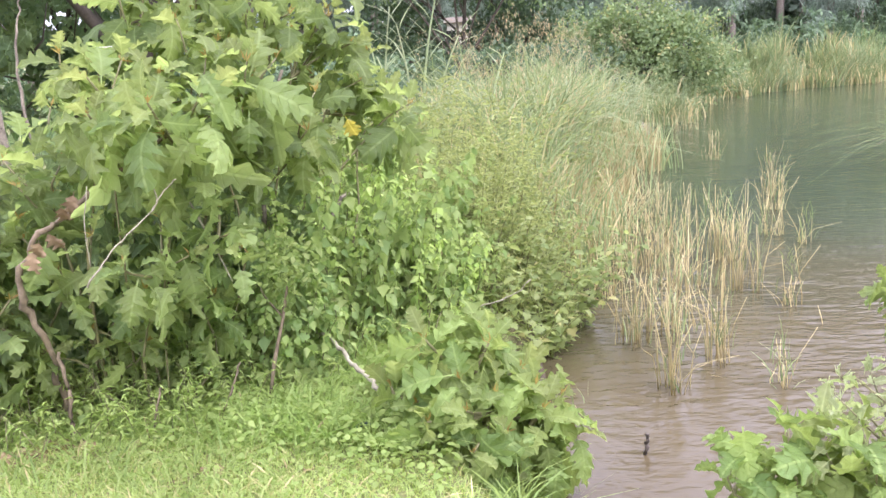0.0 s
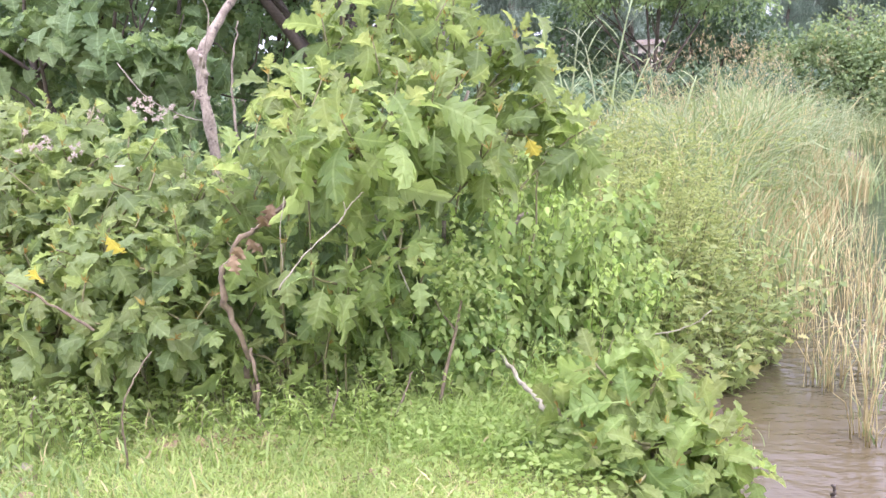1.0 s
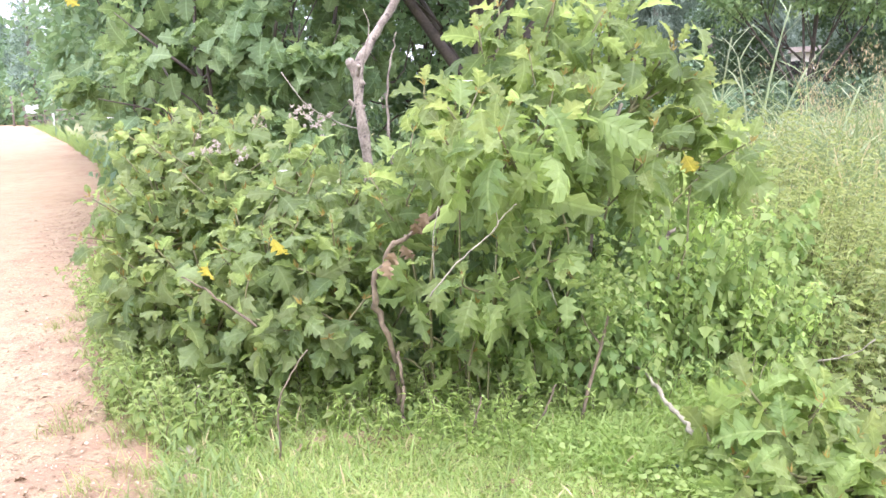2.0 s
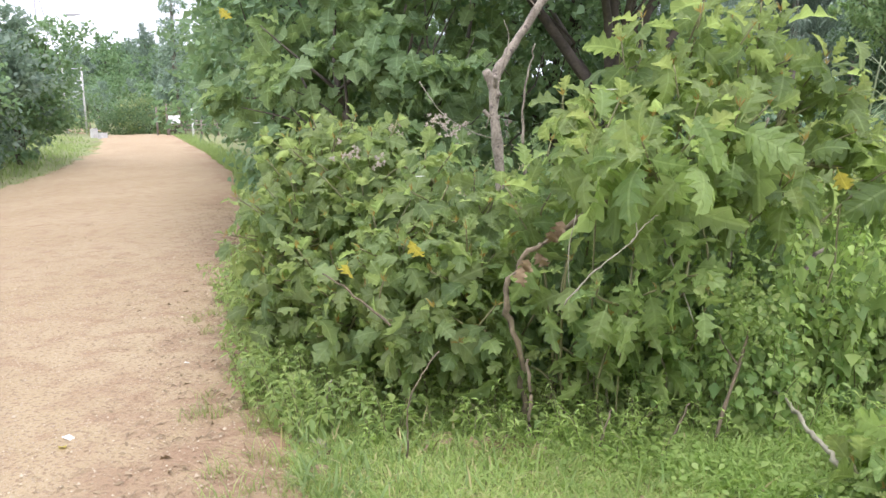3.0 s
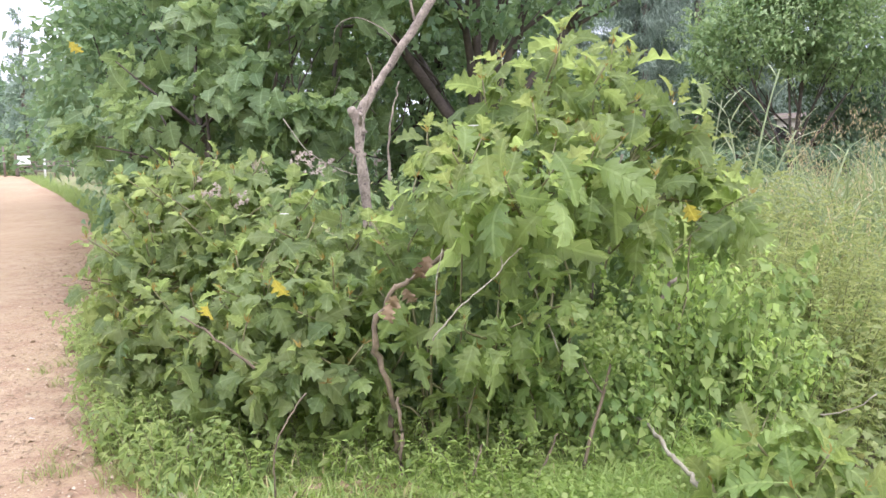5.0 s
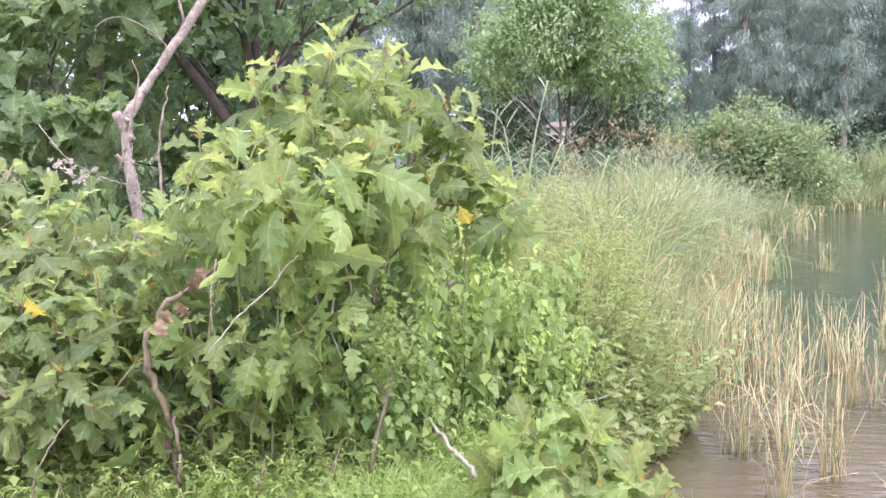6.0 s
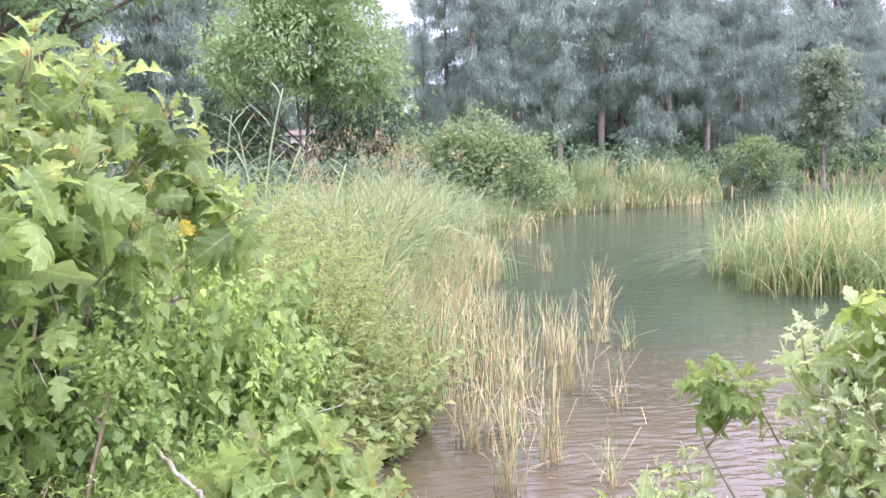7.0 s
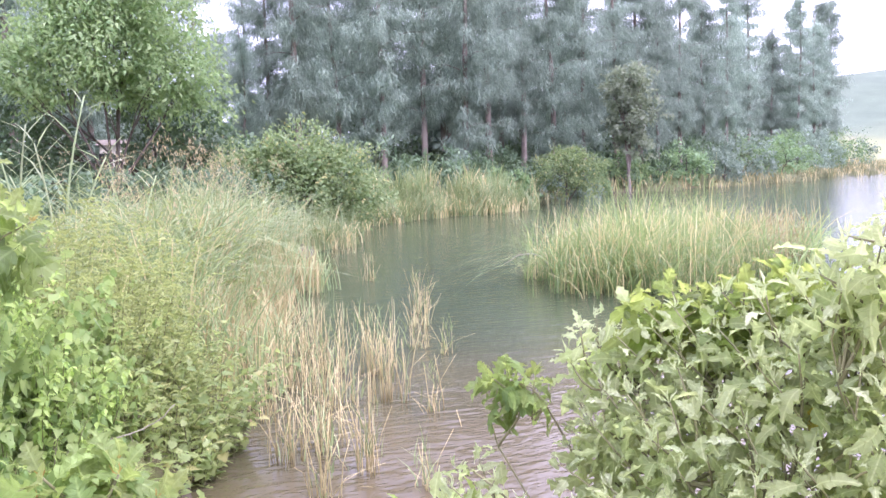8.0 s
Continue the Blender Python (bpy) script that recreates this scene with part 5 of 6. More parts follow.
for i, row in enumerate([(4.32, 18.3, 0.45, 60, 0.65, 10), (3.64, 13.7, 0.22, 45, 0.62, 8), (3.50, 10.4, 0.20, 60, 0.78, 14), (3.25, 9.6, 0.22, 60, 0.62, 8), (2.85, 8.4, 0.24, 45, 0.55, 12), (3.05, 8.0, 0.12, 20, 0.5, 10),
                         (2.15, 7.5, 0.30, 90, 0.85, 26), (1.75, 7.9, 0.35, 110, 0.80, 22), (1.35, 7.3, 0.32, 110, 0.72, 14), (2.05, 6.6, 0.24, 70, 0.85, 18), (1.60, 6.7, 0.28, 80, 0.80, 20), (2.30, 6.2, 0.14, 30, 0.6, 8),
                         (1.35, 5.75, 0.26, 80, 0.82, 22), (1.05, 5.5, 0.18, 55, 0.80, 14), (1.50, 5.15, 0.22, 60, 0.80, 18), (1.15, 4.75, 0.16, 45, 0.85, 14), (1.75, 4.75, 0.10, 22, 0.45, 8), (0.98, 6.6, 0.25, 80, 0.6, 8),
                         (1.55, 8.8, 0.35, 110, 0.75, 14), (2.35, 5.75, 0.07, 8, 0.25, 0), (0.62, 4.3, 0.06, 10, 0.35, 2), (1.95, 9.6, 0.25, 60, 0.7, 6)]):
    dry_clump(*row, 200 + i * 5)


def cane(x, y, h, lean, az, seed):
    """A tall cane with long pointed leaves on alternate sides."""
    g = np.random.default_rng(seed)
    b = on_land([(x, y)])[0]
    ob = thing("giant_cane", "tall pale green cane with long pointed leaves", "cane", b, "canes")
    d = np.array([math.cos(az), math.sin(az), 0])
    s = np.linspace(0, 1, 9)
    line = b + np.outer(s * h, [0, 0, 1]) + np.outer(s ** 2 * h * lean, d)
    part("stalk", Soup().add(*tube(line, 0.026, 0.009, 6)), M_CANE, ob)
    for k in range(19):
        t = 0.18 + 0.82 * k / 18
        q = b + np.array([0, 0, 1]) * t * h + d * t * t * h * lean
        a = az + (k % 2) * 3.14 + g.normal(0, 0.4)
        lf = Soup()
        scatter(lf, CANELEAF, q[None], np.array([[math.cos(a), math.sin(a), g.uniform(0.5, 1.9)]]), np.array([[-math.cos(a), -math.sin(a), 0.8]]), [g.uniform(0.28, 0.60)])
        part("leaf", lf, M_CANE, ob)


for i, row in enumerate([(-1.30, 11.6, 2.15, 0.09, 0.2), (-1.22, 11.5, 1.75, 0.12, 2.8), (-0.80, 11.8, 2.5, 0.15, 0.1), (-0.85, 11.6, 1.9, 0.10, 2.9), (-0.65, 11.5, 1.7, 0.26, 0.1), (-1.0, 11.4, 1.5, 0.2, 3.3), (0.1, 11.2, 1.45, 0.2, 0.3)]):
    cane(*row, 400 + i * 20)

# ---- trees and bushes behind ----
# grey leaning trunk that rises out of the thicket
def grey_tree():
    base = (-2.5, 4.72, float(land([(-2.5, 4.72)])[0]))
    ob = thing("grey_trunk_tree", "leaning tree with pale grey bark and a pruned fork", "tree", base)
    line = curve_points([(-2.5, 4.72, -0.15), (-2.52, 4.72, 0.6), (-2.49, 4.70, 1.15), (-2.53, 4.72, 1.72), (-2.42, 4.86, 2.02), (-2.22, 5.1, 2.45), (-1.95, 5.4, 3.1), (-1.75, 5.7, 3.8)], 6)
    part("trunk", Soup().add(*tube(line + np.random.default_rng(9).normal(0, 0.004, line.shape), 0.038, 0.022, 14, 0.2, 8)), M_BARK_GREY, ob)
    part("stub", Soup().add(*tube(curve_points([(-2.52, 4.72, 1.64), (-2.55, 4.70, 1.75), (-2.575, 4.68, 1.81)], 4), 0.032, 0.022, 10, 0.28, 9)), M_BARK_GREY, ob, "knobbly pruned stub")
    part("stub", Soup().add(*tube(curve_points([(-2.50, 4.71, 1.50), (-2.55, 4.67, 1.53), (-2.57, 4.65, 1.56)], 3), 0.022, 0.012, 8, 0.3, 10)), M_BARK_GREY, ob, "old branch knob")
    part("stub", Soup().add(*tube(curve_points([(-2.52, 4.71, 1.70), (-2.49, 4.66, 1.74), (-2.48, 4.64, 1.77)], 3), 0.020, 0.013, 8, 0.3, 11)), M_BARK_GREY, ob, "old branch knob")
    part("twig", Soup().add(*tube(curve_points([(-2.28, 5.04, 2.32), (-2.30, 5.02, 2.55), (-2.22, 5.06, 2.8)], 4), 0.010, 0.005, 5)), M_BARK_GREY, ob)
    part("twig", Soup().add(*tube(curve_points([(-2.34, 4.95, 2.18), (-2.44, 4.9, 2.30), (-2.6, 4.85, 2.38), (-2.72, 4.8, 2.33), (-2.75, 4.8, 2.2)], 4), 0.005, 0.002, 5)), M_BARK_GREY, ob)
    lobes = [(-1.7, 5.8, 4.3, 0.7), (-1.2, 6.2, 4.1, 0.6), (-2.2, 5.6, 4.4, 0.6)]
    part("crown_limbs", limbs((-1.78, 5.66, 3.72), lobes, 0.03, 12), M_BARK_GREY, ob)
    s = Soup()
    leaf_cloud(s, OVATE[0], lobes, 1500, 0.11, 13)
    part("crown", s, M_TREE, ob, kind="stuff")


grey_tree()

# large-leaved tree behind it, by the road
tree("broad_leaved_tree", "dense tree with large dark lobed leaves behind the grey trunk", "tree", (-5.2, 6.9), [(-5.77, 7.0, 2.4, 1.0), (-4.57, 6.75, 2.1, 0.85), (-5.13, 6.35, 1.65, 0.8), (-3.98, 6.5, 1.75, 0.65), (-4.05, 7.1, 2.5, 0.9), (-5.24, 7.5, 3.0, 1.0), (-6.5, 7.2, 1.7, 0.9), (-4.4, 5.7, 1.15, 0.6)], FARLOBED[0], 2000, 0.24, 0.09, M_DARKLEAF, M_BARK_DARK, 91, hang=0.5, up=0.9)
tree("broad_leaved_tree", "dark leafy tree overhanging the road edge", "tree", (-7.6, 8.6), [(-7.85, 8.0, 2.6, 1.1), (-7.0, 8.2, 3.4, 1.1), (-8.6, 8.9, 2.9, 1.1), (-7.6, 8.3, 1.2, 1.0), (-8.4, 9.0, 4.0, 1.2), (-6.6, 7.6, 1.0, 0.8)], SMALLOVATE[0], 6500, 0.14, 0.10, M_TREE, M_BARK_DARK, 92, hang=0.4)
tree("broad_leaved_tree", "dark dense tree filling the gap behind the grey trunk", "tree", (-4.7, 10.4), [(-5.2, 10.2, 3.3, 1.0), (-4.5, 10.4, 3.4, 1.0), (-4.7, 10.2, 2.3, 1.0), (-3.8, 10.8, 2.8, 1.0), (-4.6, 10.6, 4.4, 1.0), (-5.6, 10.2, 1.6, 1.0), (-4.4, 10.2, 1.2, 1.0)], SMALLOVATE[0], 8500, 0.15, 0.09, M_TREE, M_BARK_DARK, 94, hang=0.3)
tree("canopy_tree", "small-leaved tree with dark spreading branches", "tree", (-3.3, 8.4), [(-3.4, 7.4, 3.35, 0.9), (-2.4, 8.7, 3.5, 0.9), (-4.5, 6.9, 3.45, 0.9), (-1.6, 9.0, 3.7, 0.8), (-3.2, 8.0, 4.3, 1.3), (-2.6, 7.6, 3.0, 0.5), (-4.2, 8.6, 2.6, 1.0), (-3.0, 9.2, 2.4, 0.9)], SMALLOVATE[0], 9500, 0.11, 0.11, M_TREE, M_BARK_DARK, 93, fork=0.5)
for i, (s, off, h, r) in enumerate([(9.0, -1.6, 3.2, 1.3), (13.0, -0.9, 3.8, 1.6), (17.5, -0.7, 4.4, 1.8), (22.5, -0.8, 5.2, 2.0), (28.0, -0.8, 5.9, 2.1), (35.0, -1.3, 6.4, 2.3), (43.0, -2.9, 6.2, 2.5)]):
    x, y = ROAD_EDGE + ROAD_DIR * s + ROAD_SIDE * off
    q = -ROAD_SIDE
    tree("roadside_tree", "dark green tree leaning over the dirt road", "tree", (x + q[0] * 1.4, y + q[1] * 1.4), [(x, y, h * 0.66, r), (x + q[0] * 1.2, y + q[1] * 1.2, h * 0.9, r), (x + q[0] * 0.6 - 1.0, y + q[1] * 0.6 + 0.8, h * 0.8, r * 0.9), (x + q[0] * 0.8, y + q[1] * 0.8, h * 1.2, r * 0.8), (x + q[0] * 1.2, y + q[1] * 1.2, h * (0.25 if i < 4 else 0.55), r * 0.8)], FAR, 7000, 0.16 + 0.012 * i, 0.13, M_TREE, M_BARK_DARK, 100 + i * 3, "trees by the road", rough=0.2)
tree("conifer", "slim feathery grey-green tree above the roadside trees", "tree", (-56.0, 45.2), [(-56.0, 45.2, 4.6, 1.6), (-56.2, 45.0, 7.0, 1.4), (-56.0, 45.3, 9.4, 1.2), (-55.8, 45.1, 11.6, 0.9), (-56.0, 45.2, 13.4, 0.5)], FARSLIM, 3900, 0.42, 0.14, M_GREYBUSH, M_BARK_CASU, 120, fork=0.6)
# trees on the far verge
for i, (s, off, h, r) in enumerate([(13.5, 8.9, 3.3, 1.9), (18.0, 8.6, 3.7, 2.0), (22.5, 8.2, 3.6, 2.0), (27.0, 7.8, 3.6, 2.0), (31.5, 7.6, 3.4, 1.8), (36.0, 8.4, 3.0, 1.6)]):
    x, y = ROAD_EDGE + ROAD_DIR * s + ROAD_SIDE * off
    z = float(land([(x, y)])[0])
    tree("verge_tree", "rounded grey-green tree on the grassy verge", "tree", (x, y), [(x, y, z + h * 0.95, r), (x + 0.9, y + 0.4, z + h * 0.62, r * 0.8), (x - 1.0, y - 0.4, z + h * 0.7, r * 0.8), (x + 0.2, y - 0.5, z + h * 0.3, r * 0.75), (x + 0.5, y + 0.3, z + h * 1.25, r * 0.55)] + [(x + 1.3, y + 0.8, z + 4.4, 1.3)] * (i == 4), SMALLOVATE[0], 5200, 0.24, 0.12, M_GREYBUSH if i % 2 else M_TREE, M_BARK_DARK, 130 + i * 3, "trees on the verge", rough=0.2)

# round shrubs at the lakeside, the low ones painted shade-dark, and the bright tree beyond
tree("round_shrub", "rounded olive-green shrub at the lakeside", "shrub", (4.0, 22.6), [(2.7, 22.4, 1.2, 1.0), (4.0, 22.6, 1.55, 1.15), (5.0, 22.2, 1.2, 1.05), (3.9, 21.8, 0.8, 1.0), (5.6, 21.9, 0.6, 0.8), (3.3, 22.0, 1.7, 0.55), (4.7, 22.0, 1.75, 0.5)], FAR, 21000, 0.105, 0.06, M_OLIVE, M_BARK_DARK, 150, rough=0.18)
tree("round_shrub", "low shade-darkened shrub behind the reeds", "shrub", (1.2, 20.2), [(0.6, 20.0, 0.8, 0.9), (1.8, 20.4, 0.9, 0.9), (-0.6, 19.6, 0.8, 0.9), (2.7, 20.6, 0.7, 0.7)], FAR, 5040, 0.13, 0.05, M_SHADETREE, M_BARK_DARK, 151)
tree("round_shrub", "low shade-darkened thicket under the trees", "shrub", (-3.5, 16.0), [(-3.2, 15.8, 0.8, 1.0), (-4.6, 15.4, 0.9, 1.1), (-1.9, 15.4, 0.6, 0.8), (-2.5, 17.0, 1.0, 1.0), (-5.8, 15.0, 1.0, 1.1)], FAR, 5040, 0.13, 0.05, M_SHADETREE, M_BARK_DARK, 152)
tree("bright_tree", "bright green leafy tree in front of the dark conifers", "tree", (-0.7, 24.6), [(-0.6, 24.3, 5.0, 1.7), (1.0, 24.5, 4.3, 1.4), (-2.2, 24.3, 4.4, 1.3), (0.3, 24.2, 6.2, 1.5), (-1.2, 24.6, 6.4, 1.4), (1.3, 24.2, 3.7, 0.6), (-2.9, 24.0, 4.0, 0.5), (-0.4, 24.0, 3.9, 0.7)], tiny_leaf(0.38, 0.3), 25000, 0.175, 0.08, M_BRIGHTTREE, M_BARK_DARK, 153, rough=0.3, hang=0.1, fork=0.22, twigs=2)
tree("pale_bush", "greyish round bush on the far bank", "bush", (17.9, 33.6), [(17.6, 33.5, 0.95, 1.05), (18.9, 33.6, 0.8, 0.95), (18.3, 33.9, 1.35, 0.8)], FAR, 6000, 0.13, 0.06, M_OLIVE, M_BARK_DARK, 154)
tree("pale_tree", "pale grey-green small tree against the dark trees", "tree", (24.3, 38.6), [(23.9, 38.4, 4.9, 1.0), (24.6, 38.4, 5.6, 0.9), (24.9, 38.5, 3.9, 1.0), (23.8, 38.5, 3.4, 0.8), (24.6, 38.5, 2.5, 0.9)], FAR, 6500, 0.22, 0.10, M_PALETREE, M_BARK_CASU, 155, rough=0.3)
for i, (x, y, r) in enumerate([(38.5, 46.8, 1.7), (47, 52.6, 1.7), (15.2, 33.6, 0.9), (20.5, 38.2, 1.3), (26.5, 42.6, 1.2), (31.5, 43.6, 1.3), (56, 60.5, 2.2), (66, 69, 2.4), (22.5, 40.2, 1.0), (35.5, 45.0, 1.1), (43, 51.5, 1.7), (51, 56.6, 1.9), (60, 62.6, 1.9), (63, 65, 1.6), (73, 73, 2.4), (80, 79, 2.8), (82, 68, 2.6), (84, 62, 2.4)]):
    z = float(land([(x, y)])[0])
    tree("bank_bush", "green bush on the far lake bank", "bush", (x, y), [(x, y, z + r * 0.8, r), (x + r, y + 0.3, z + r * 0.5, r * 0.75), (x - r * 0.9, y, z + r * 0.5, r * 0.7)], FAR, 1950, 0.16 + 0.05 * r, 0.06, M_TREE if i % 3 else M_GREYBUSH, M_BARK_DARK, 160 + i, "bushes on the far bank", twigs=1)


def casuarina(height, low, wide, seed, n_limbs=110, strands=270):
    """Tall she-oak: straight trunk, rising limbs, curtains of hanging needles."""
    g = np.random.default_rng(seed)
    ob = thing("casuarina", "tall dark casuarina with drooping feathery grey-green foliage", "tree", (0, 0, 0), "casuarina row")
    trunk = curve_points([(0, 0, -0.4), (g.normal(0, 0.08), g.normal(0, 0.08), height * 0.35), (g.normal(0, 0.15), g.normal(0, 0.15), height * 0.7), (0, 0, height)], 4)
    part("trunk", Soup().add(*tube(trunk, 0.17, 0.03, 8, 0.05, seed)), M_BARK_CASU, ob)
    wood, leaf = Soup(), Soup()
    t = np.sort(g.uniform(low / height, 0.99, n_limbs))
    for k in range(n_limbs):
        z0 = t[k] * height
        grow = (t[k] - low / height) / (1 - low / height)
        length = wide * (0.45 + 0.9 * grow if grow < 0.35 else 0.72 * (1 - (grow - 0.35) / 0.68) + 0.20) * g.uniform(0.6, 1.25)
        az = g.uniform(0, 6.3)
        d = np.array([math.cos(az), math.sin(az), 0])
        up = g.uniform(0.1, 0.5) * length
        line = curve_points([(0, 0, z0), d * length * 0.5 + [0, 0, z0 + up * 0.75], d * length + [0, 0, z0 + up * 0.7]], 3)
        if k % 4 == 0:
            wood.add(*tube(line, 0.030, 0.008, 3))
        m = int(strands * g.uniform(0.7, 1.3))
        s = g.uniform(0.08, 1.06, m)
        i = np.clip(s * (len(line) - 1), 0, len(line) - 1.001)
        a = line[i.astype(int)] + (line[np.minimum(i.astype(int) + 1, len(line) - 1)] - line[i.astype(int)]) * (i - i.astype(int))[:, None]
        p = a + g.normal(0, 0.17, (m, 3)) * [1, 1, 0.7] - np.outer(np.abs(g.normal(0, 0.28, m)) * np.clip(s, 0.2, 1), [0, 0, 1])
        out = unit(d * 0.5 + g.normal(0, 0.8, (m, 3)) * [1, 1, 0.6])
        ln = g.uniform(0.16, 0.55, m) * (1.05 - 0.4 * grow)
        w = unit(np.cross(out + [0, 0, -0.8], ball(g, m))) * g.uniform(0.010, 0.026, m)[:, None]
        tip = p + out * (ln * g.uniform(0.1, 0.9, m))[:, None] + np.array([0, 0, -1.0]) * (ln * g.uniform(0.1, 1.0, m))[:, None]
        v = np.stack([p - w, p + w, tip], axis=1)
        leaf.add(v, np.array([(0, 1, 2)])[None] + (np.arange(m) * 3)[:, None, None])
    part("limb_wood", wood, M_BARK_CASU, ob, kind="stuff")
    part("needles", leaf, M_HAZYNEEDLE, ob, kind="stuff")
    return ob


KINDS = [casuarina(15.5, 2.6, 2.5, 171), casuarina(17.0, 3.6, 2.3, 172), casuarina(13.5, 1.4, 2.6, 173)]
g = np.random.default_rng(174)
ROW = [(-16, 29), (-12.5, 31), (-9.6, 33.2), (-7, 35), (-4.3, 33.6), (-2.0, 36.5), (0.4, 39.0), (2.4, 38.2), (4.4, 39.4), (6.2, 43.5), (6.6, 37.2), (8.6, 38.4), (10.6, 37.6), (12.9, 38.6), (14.8, 38.0), (17.0, 40.2), (19.4, 41.2), (21.6, 42.0), (24.2, 43.2), (27.0, 44.2),
       (29.6, 45.6), (32.4, 47.8), (36.0, 50.4), (40.0, 53.2), (44.5, 56.2), (49.5, 59.6), (55.0, 63.0), (60.0, 66.2), (57.5, 62.4), (62.5, 65.8), (66.0, 68.6), (69.5, 71.0), (3.5, 41.0)]
BACK = [(-8.4, 31.0), (-6.2, 32.4), (-11.2, 30.0), (-6.6, 38.2), (-10.6, 34.6), (-13.8, 32.4), (12.0, 47.0), (18.0, 49.0), (24.0, 51.5), (29.5, 54.0), (35.0, 57.5), (41.5, 60.5), (48.0, 65.0), (57.0, 70.5), (64.0, 74.0), (-12.0, 36.5), (-3.2, 41.5), (-20, 32), (-14.5, 34.5), (-8.2, 37.5), (-5.5, 40), (8.0, 43.0), (16, 44.5), (25.5, 48), (37.5, 55.5), (5.4, 47.5), (11.8, 43.2), (20.4, 46.4), (30.8, 50.6), (45.5, 61.5), (53.5, 67.0), (-25, 33), (-27, 28)]
used = set()
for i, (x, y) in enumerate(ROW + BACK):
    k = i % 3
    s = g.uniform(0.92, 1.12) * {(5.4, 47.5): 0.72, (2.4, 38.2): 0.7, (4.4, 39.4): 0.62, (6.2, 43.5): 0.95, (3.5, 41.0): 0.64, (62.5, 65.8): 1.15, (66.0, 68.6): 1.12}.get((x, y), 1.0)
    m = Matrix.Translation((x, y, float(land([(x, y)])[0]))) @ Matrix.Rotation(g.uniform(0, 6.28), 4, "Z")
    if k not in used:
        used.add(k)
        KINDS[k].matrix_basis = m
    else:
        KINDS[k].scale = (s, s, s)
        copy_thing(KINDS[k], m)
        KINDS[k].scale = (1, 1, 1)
# leaf colour carries the shade that the conifers cast here
tree("dark_tree", "shade-darkened leafy tree hiding the little house", "tree", (0.9, 26.4), [(0.7, 26.4, 2.0, 1.0), (1.6, 26.2, 2.9, 1.1), (-0.1, 26.6, 3.7, 1.0), (-2.7, 26.4, 2.2, 1.1), (-2.9, 26.4, 3.6, 1.1), (2.6, 26.6, 1.6, 1.1), (0.6, 26.3, 0.9, 0.9), (-3.6, 26.5, 1.2, 1.1), (-1.6, 26.6, 0.7, 0.8), (-0.84, 25.4, 1.45, 0.6), (-0.5, 25.4, 2.0, 0.3), (-1.75, 25.4, 2.2, 0.4), (0.0, 25.4, 1.9, 0.55), (-1.4, 25.5, 1.3, 0.6)], FAR, 12500, 0.17, 0.09, M_SHADETREE, M_BARK_DARK, 157, hang=0.3)
# scrub under the conifers, their shade put into its leaf colour
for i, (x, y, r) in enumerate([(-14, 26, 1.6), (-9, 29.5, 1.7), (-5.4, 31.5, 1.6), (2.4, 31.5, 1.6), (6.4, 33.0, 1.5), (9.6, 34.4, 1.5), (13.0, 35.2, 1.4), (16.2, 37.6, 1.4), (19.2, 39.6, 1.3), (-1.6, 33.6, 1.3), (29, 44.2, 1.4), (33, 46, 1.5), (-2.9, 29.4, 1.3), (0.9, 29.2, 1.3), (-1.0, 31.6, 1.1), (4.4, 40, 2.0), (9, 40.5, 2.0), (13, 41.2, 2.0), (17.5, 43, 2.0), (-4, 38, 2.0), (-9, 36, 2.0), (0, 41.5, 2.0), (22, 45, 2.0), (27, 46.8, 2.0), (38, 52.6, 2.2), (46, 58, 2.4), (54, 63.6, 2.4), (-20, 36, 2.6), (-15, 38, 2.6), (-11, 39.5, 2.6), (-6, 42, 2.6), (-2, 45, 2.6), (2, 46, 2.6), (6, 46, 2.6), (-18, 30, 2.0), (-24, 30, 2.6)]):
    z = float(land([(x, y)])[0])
    tree("dark_scrub", "shade-darkened undergrowth below the casuarinas", "bush", (x, y), [(x, y, z + r * 0.6, r), (x + r * 1.2, y + 0.4, z + r * 0.4, r * 0.8), (x - r * 1.2, y, z + r * 0.45, r * 0.8)], FARSLIM, 1500, 0.16 + 0.14 * r, 0.05, M_SHADETREE, M_BARK_DARK, 190 + i, "scrub under the conifers", twigs=1)

for i, (x, y, r) in enumerate([(-62, 47, 1.8), (-59, 42.5, 1.8), (-49.5, 46.5, 1.8), (-46, 50, 1.7), (-41.5, 40.5, 1.4), (-39.0, 37.0, 1.3), (-57, 43, 2.2), (-62, 41, 2.4), (-54, 48, 2.2), (-60, 36, 2.0)]):
    z = float(land([(x, y)])[0])
    tree("hedge_bush", "rounded green bush at the bend of the road", "bush", (x, y), [(x, y, z + r * 0.7, r), (x + r, y + 0.4, z + r * 0.5, r * 0.75), (x - r, y, z + r * 0.5, r * 0.7)], FAR, 2600, 0.2, 0.06, M_TREE if i % 3 else M_OLIVE, M_BARK_DARK, 330 + i, "bushes at the bend")

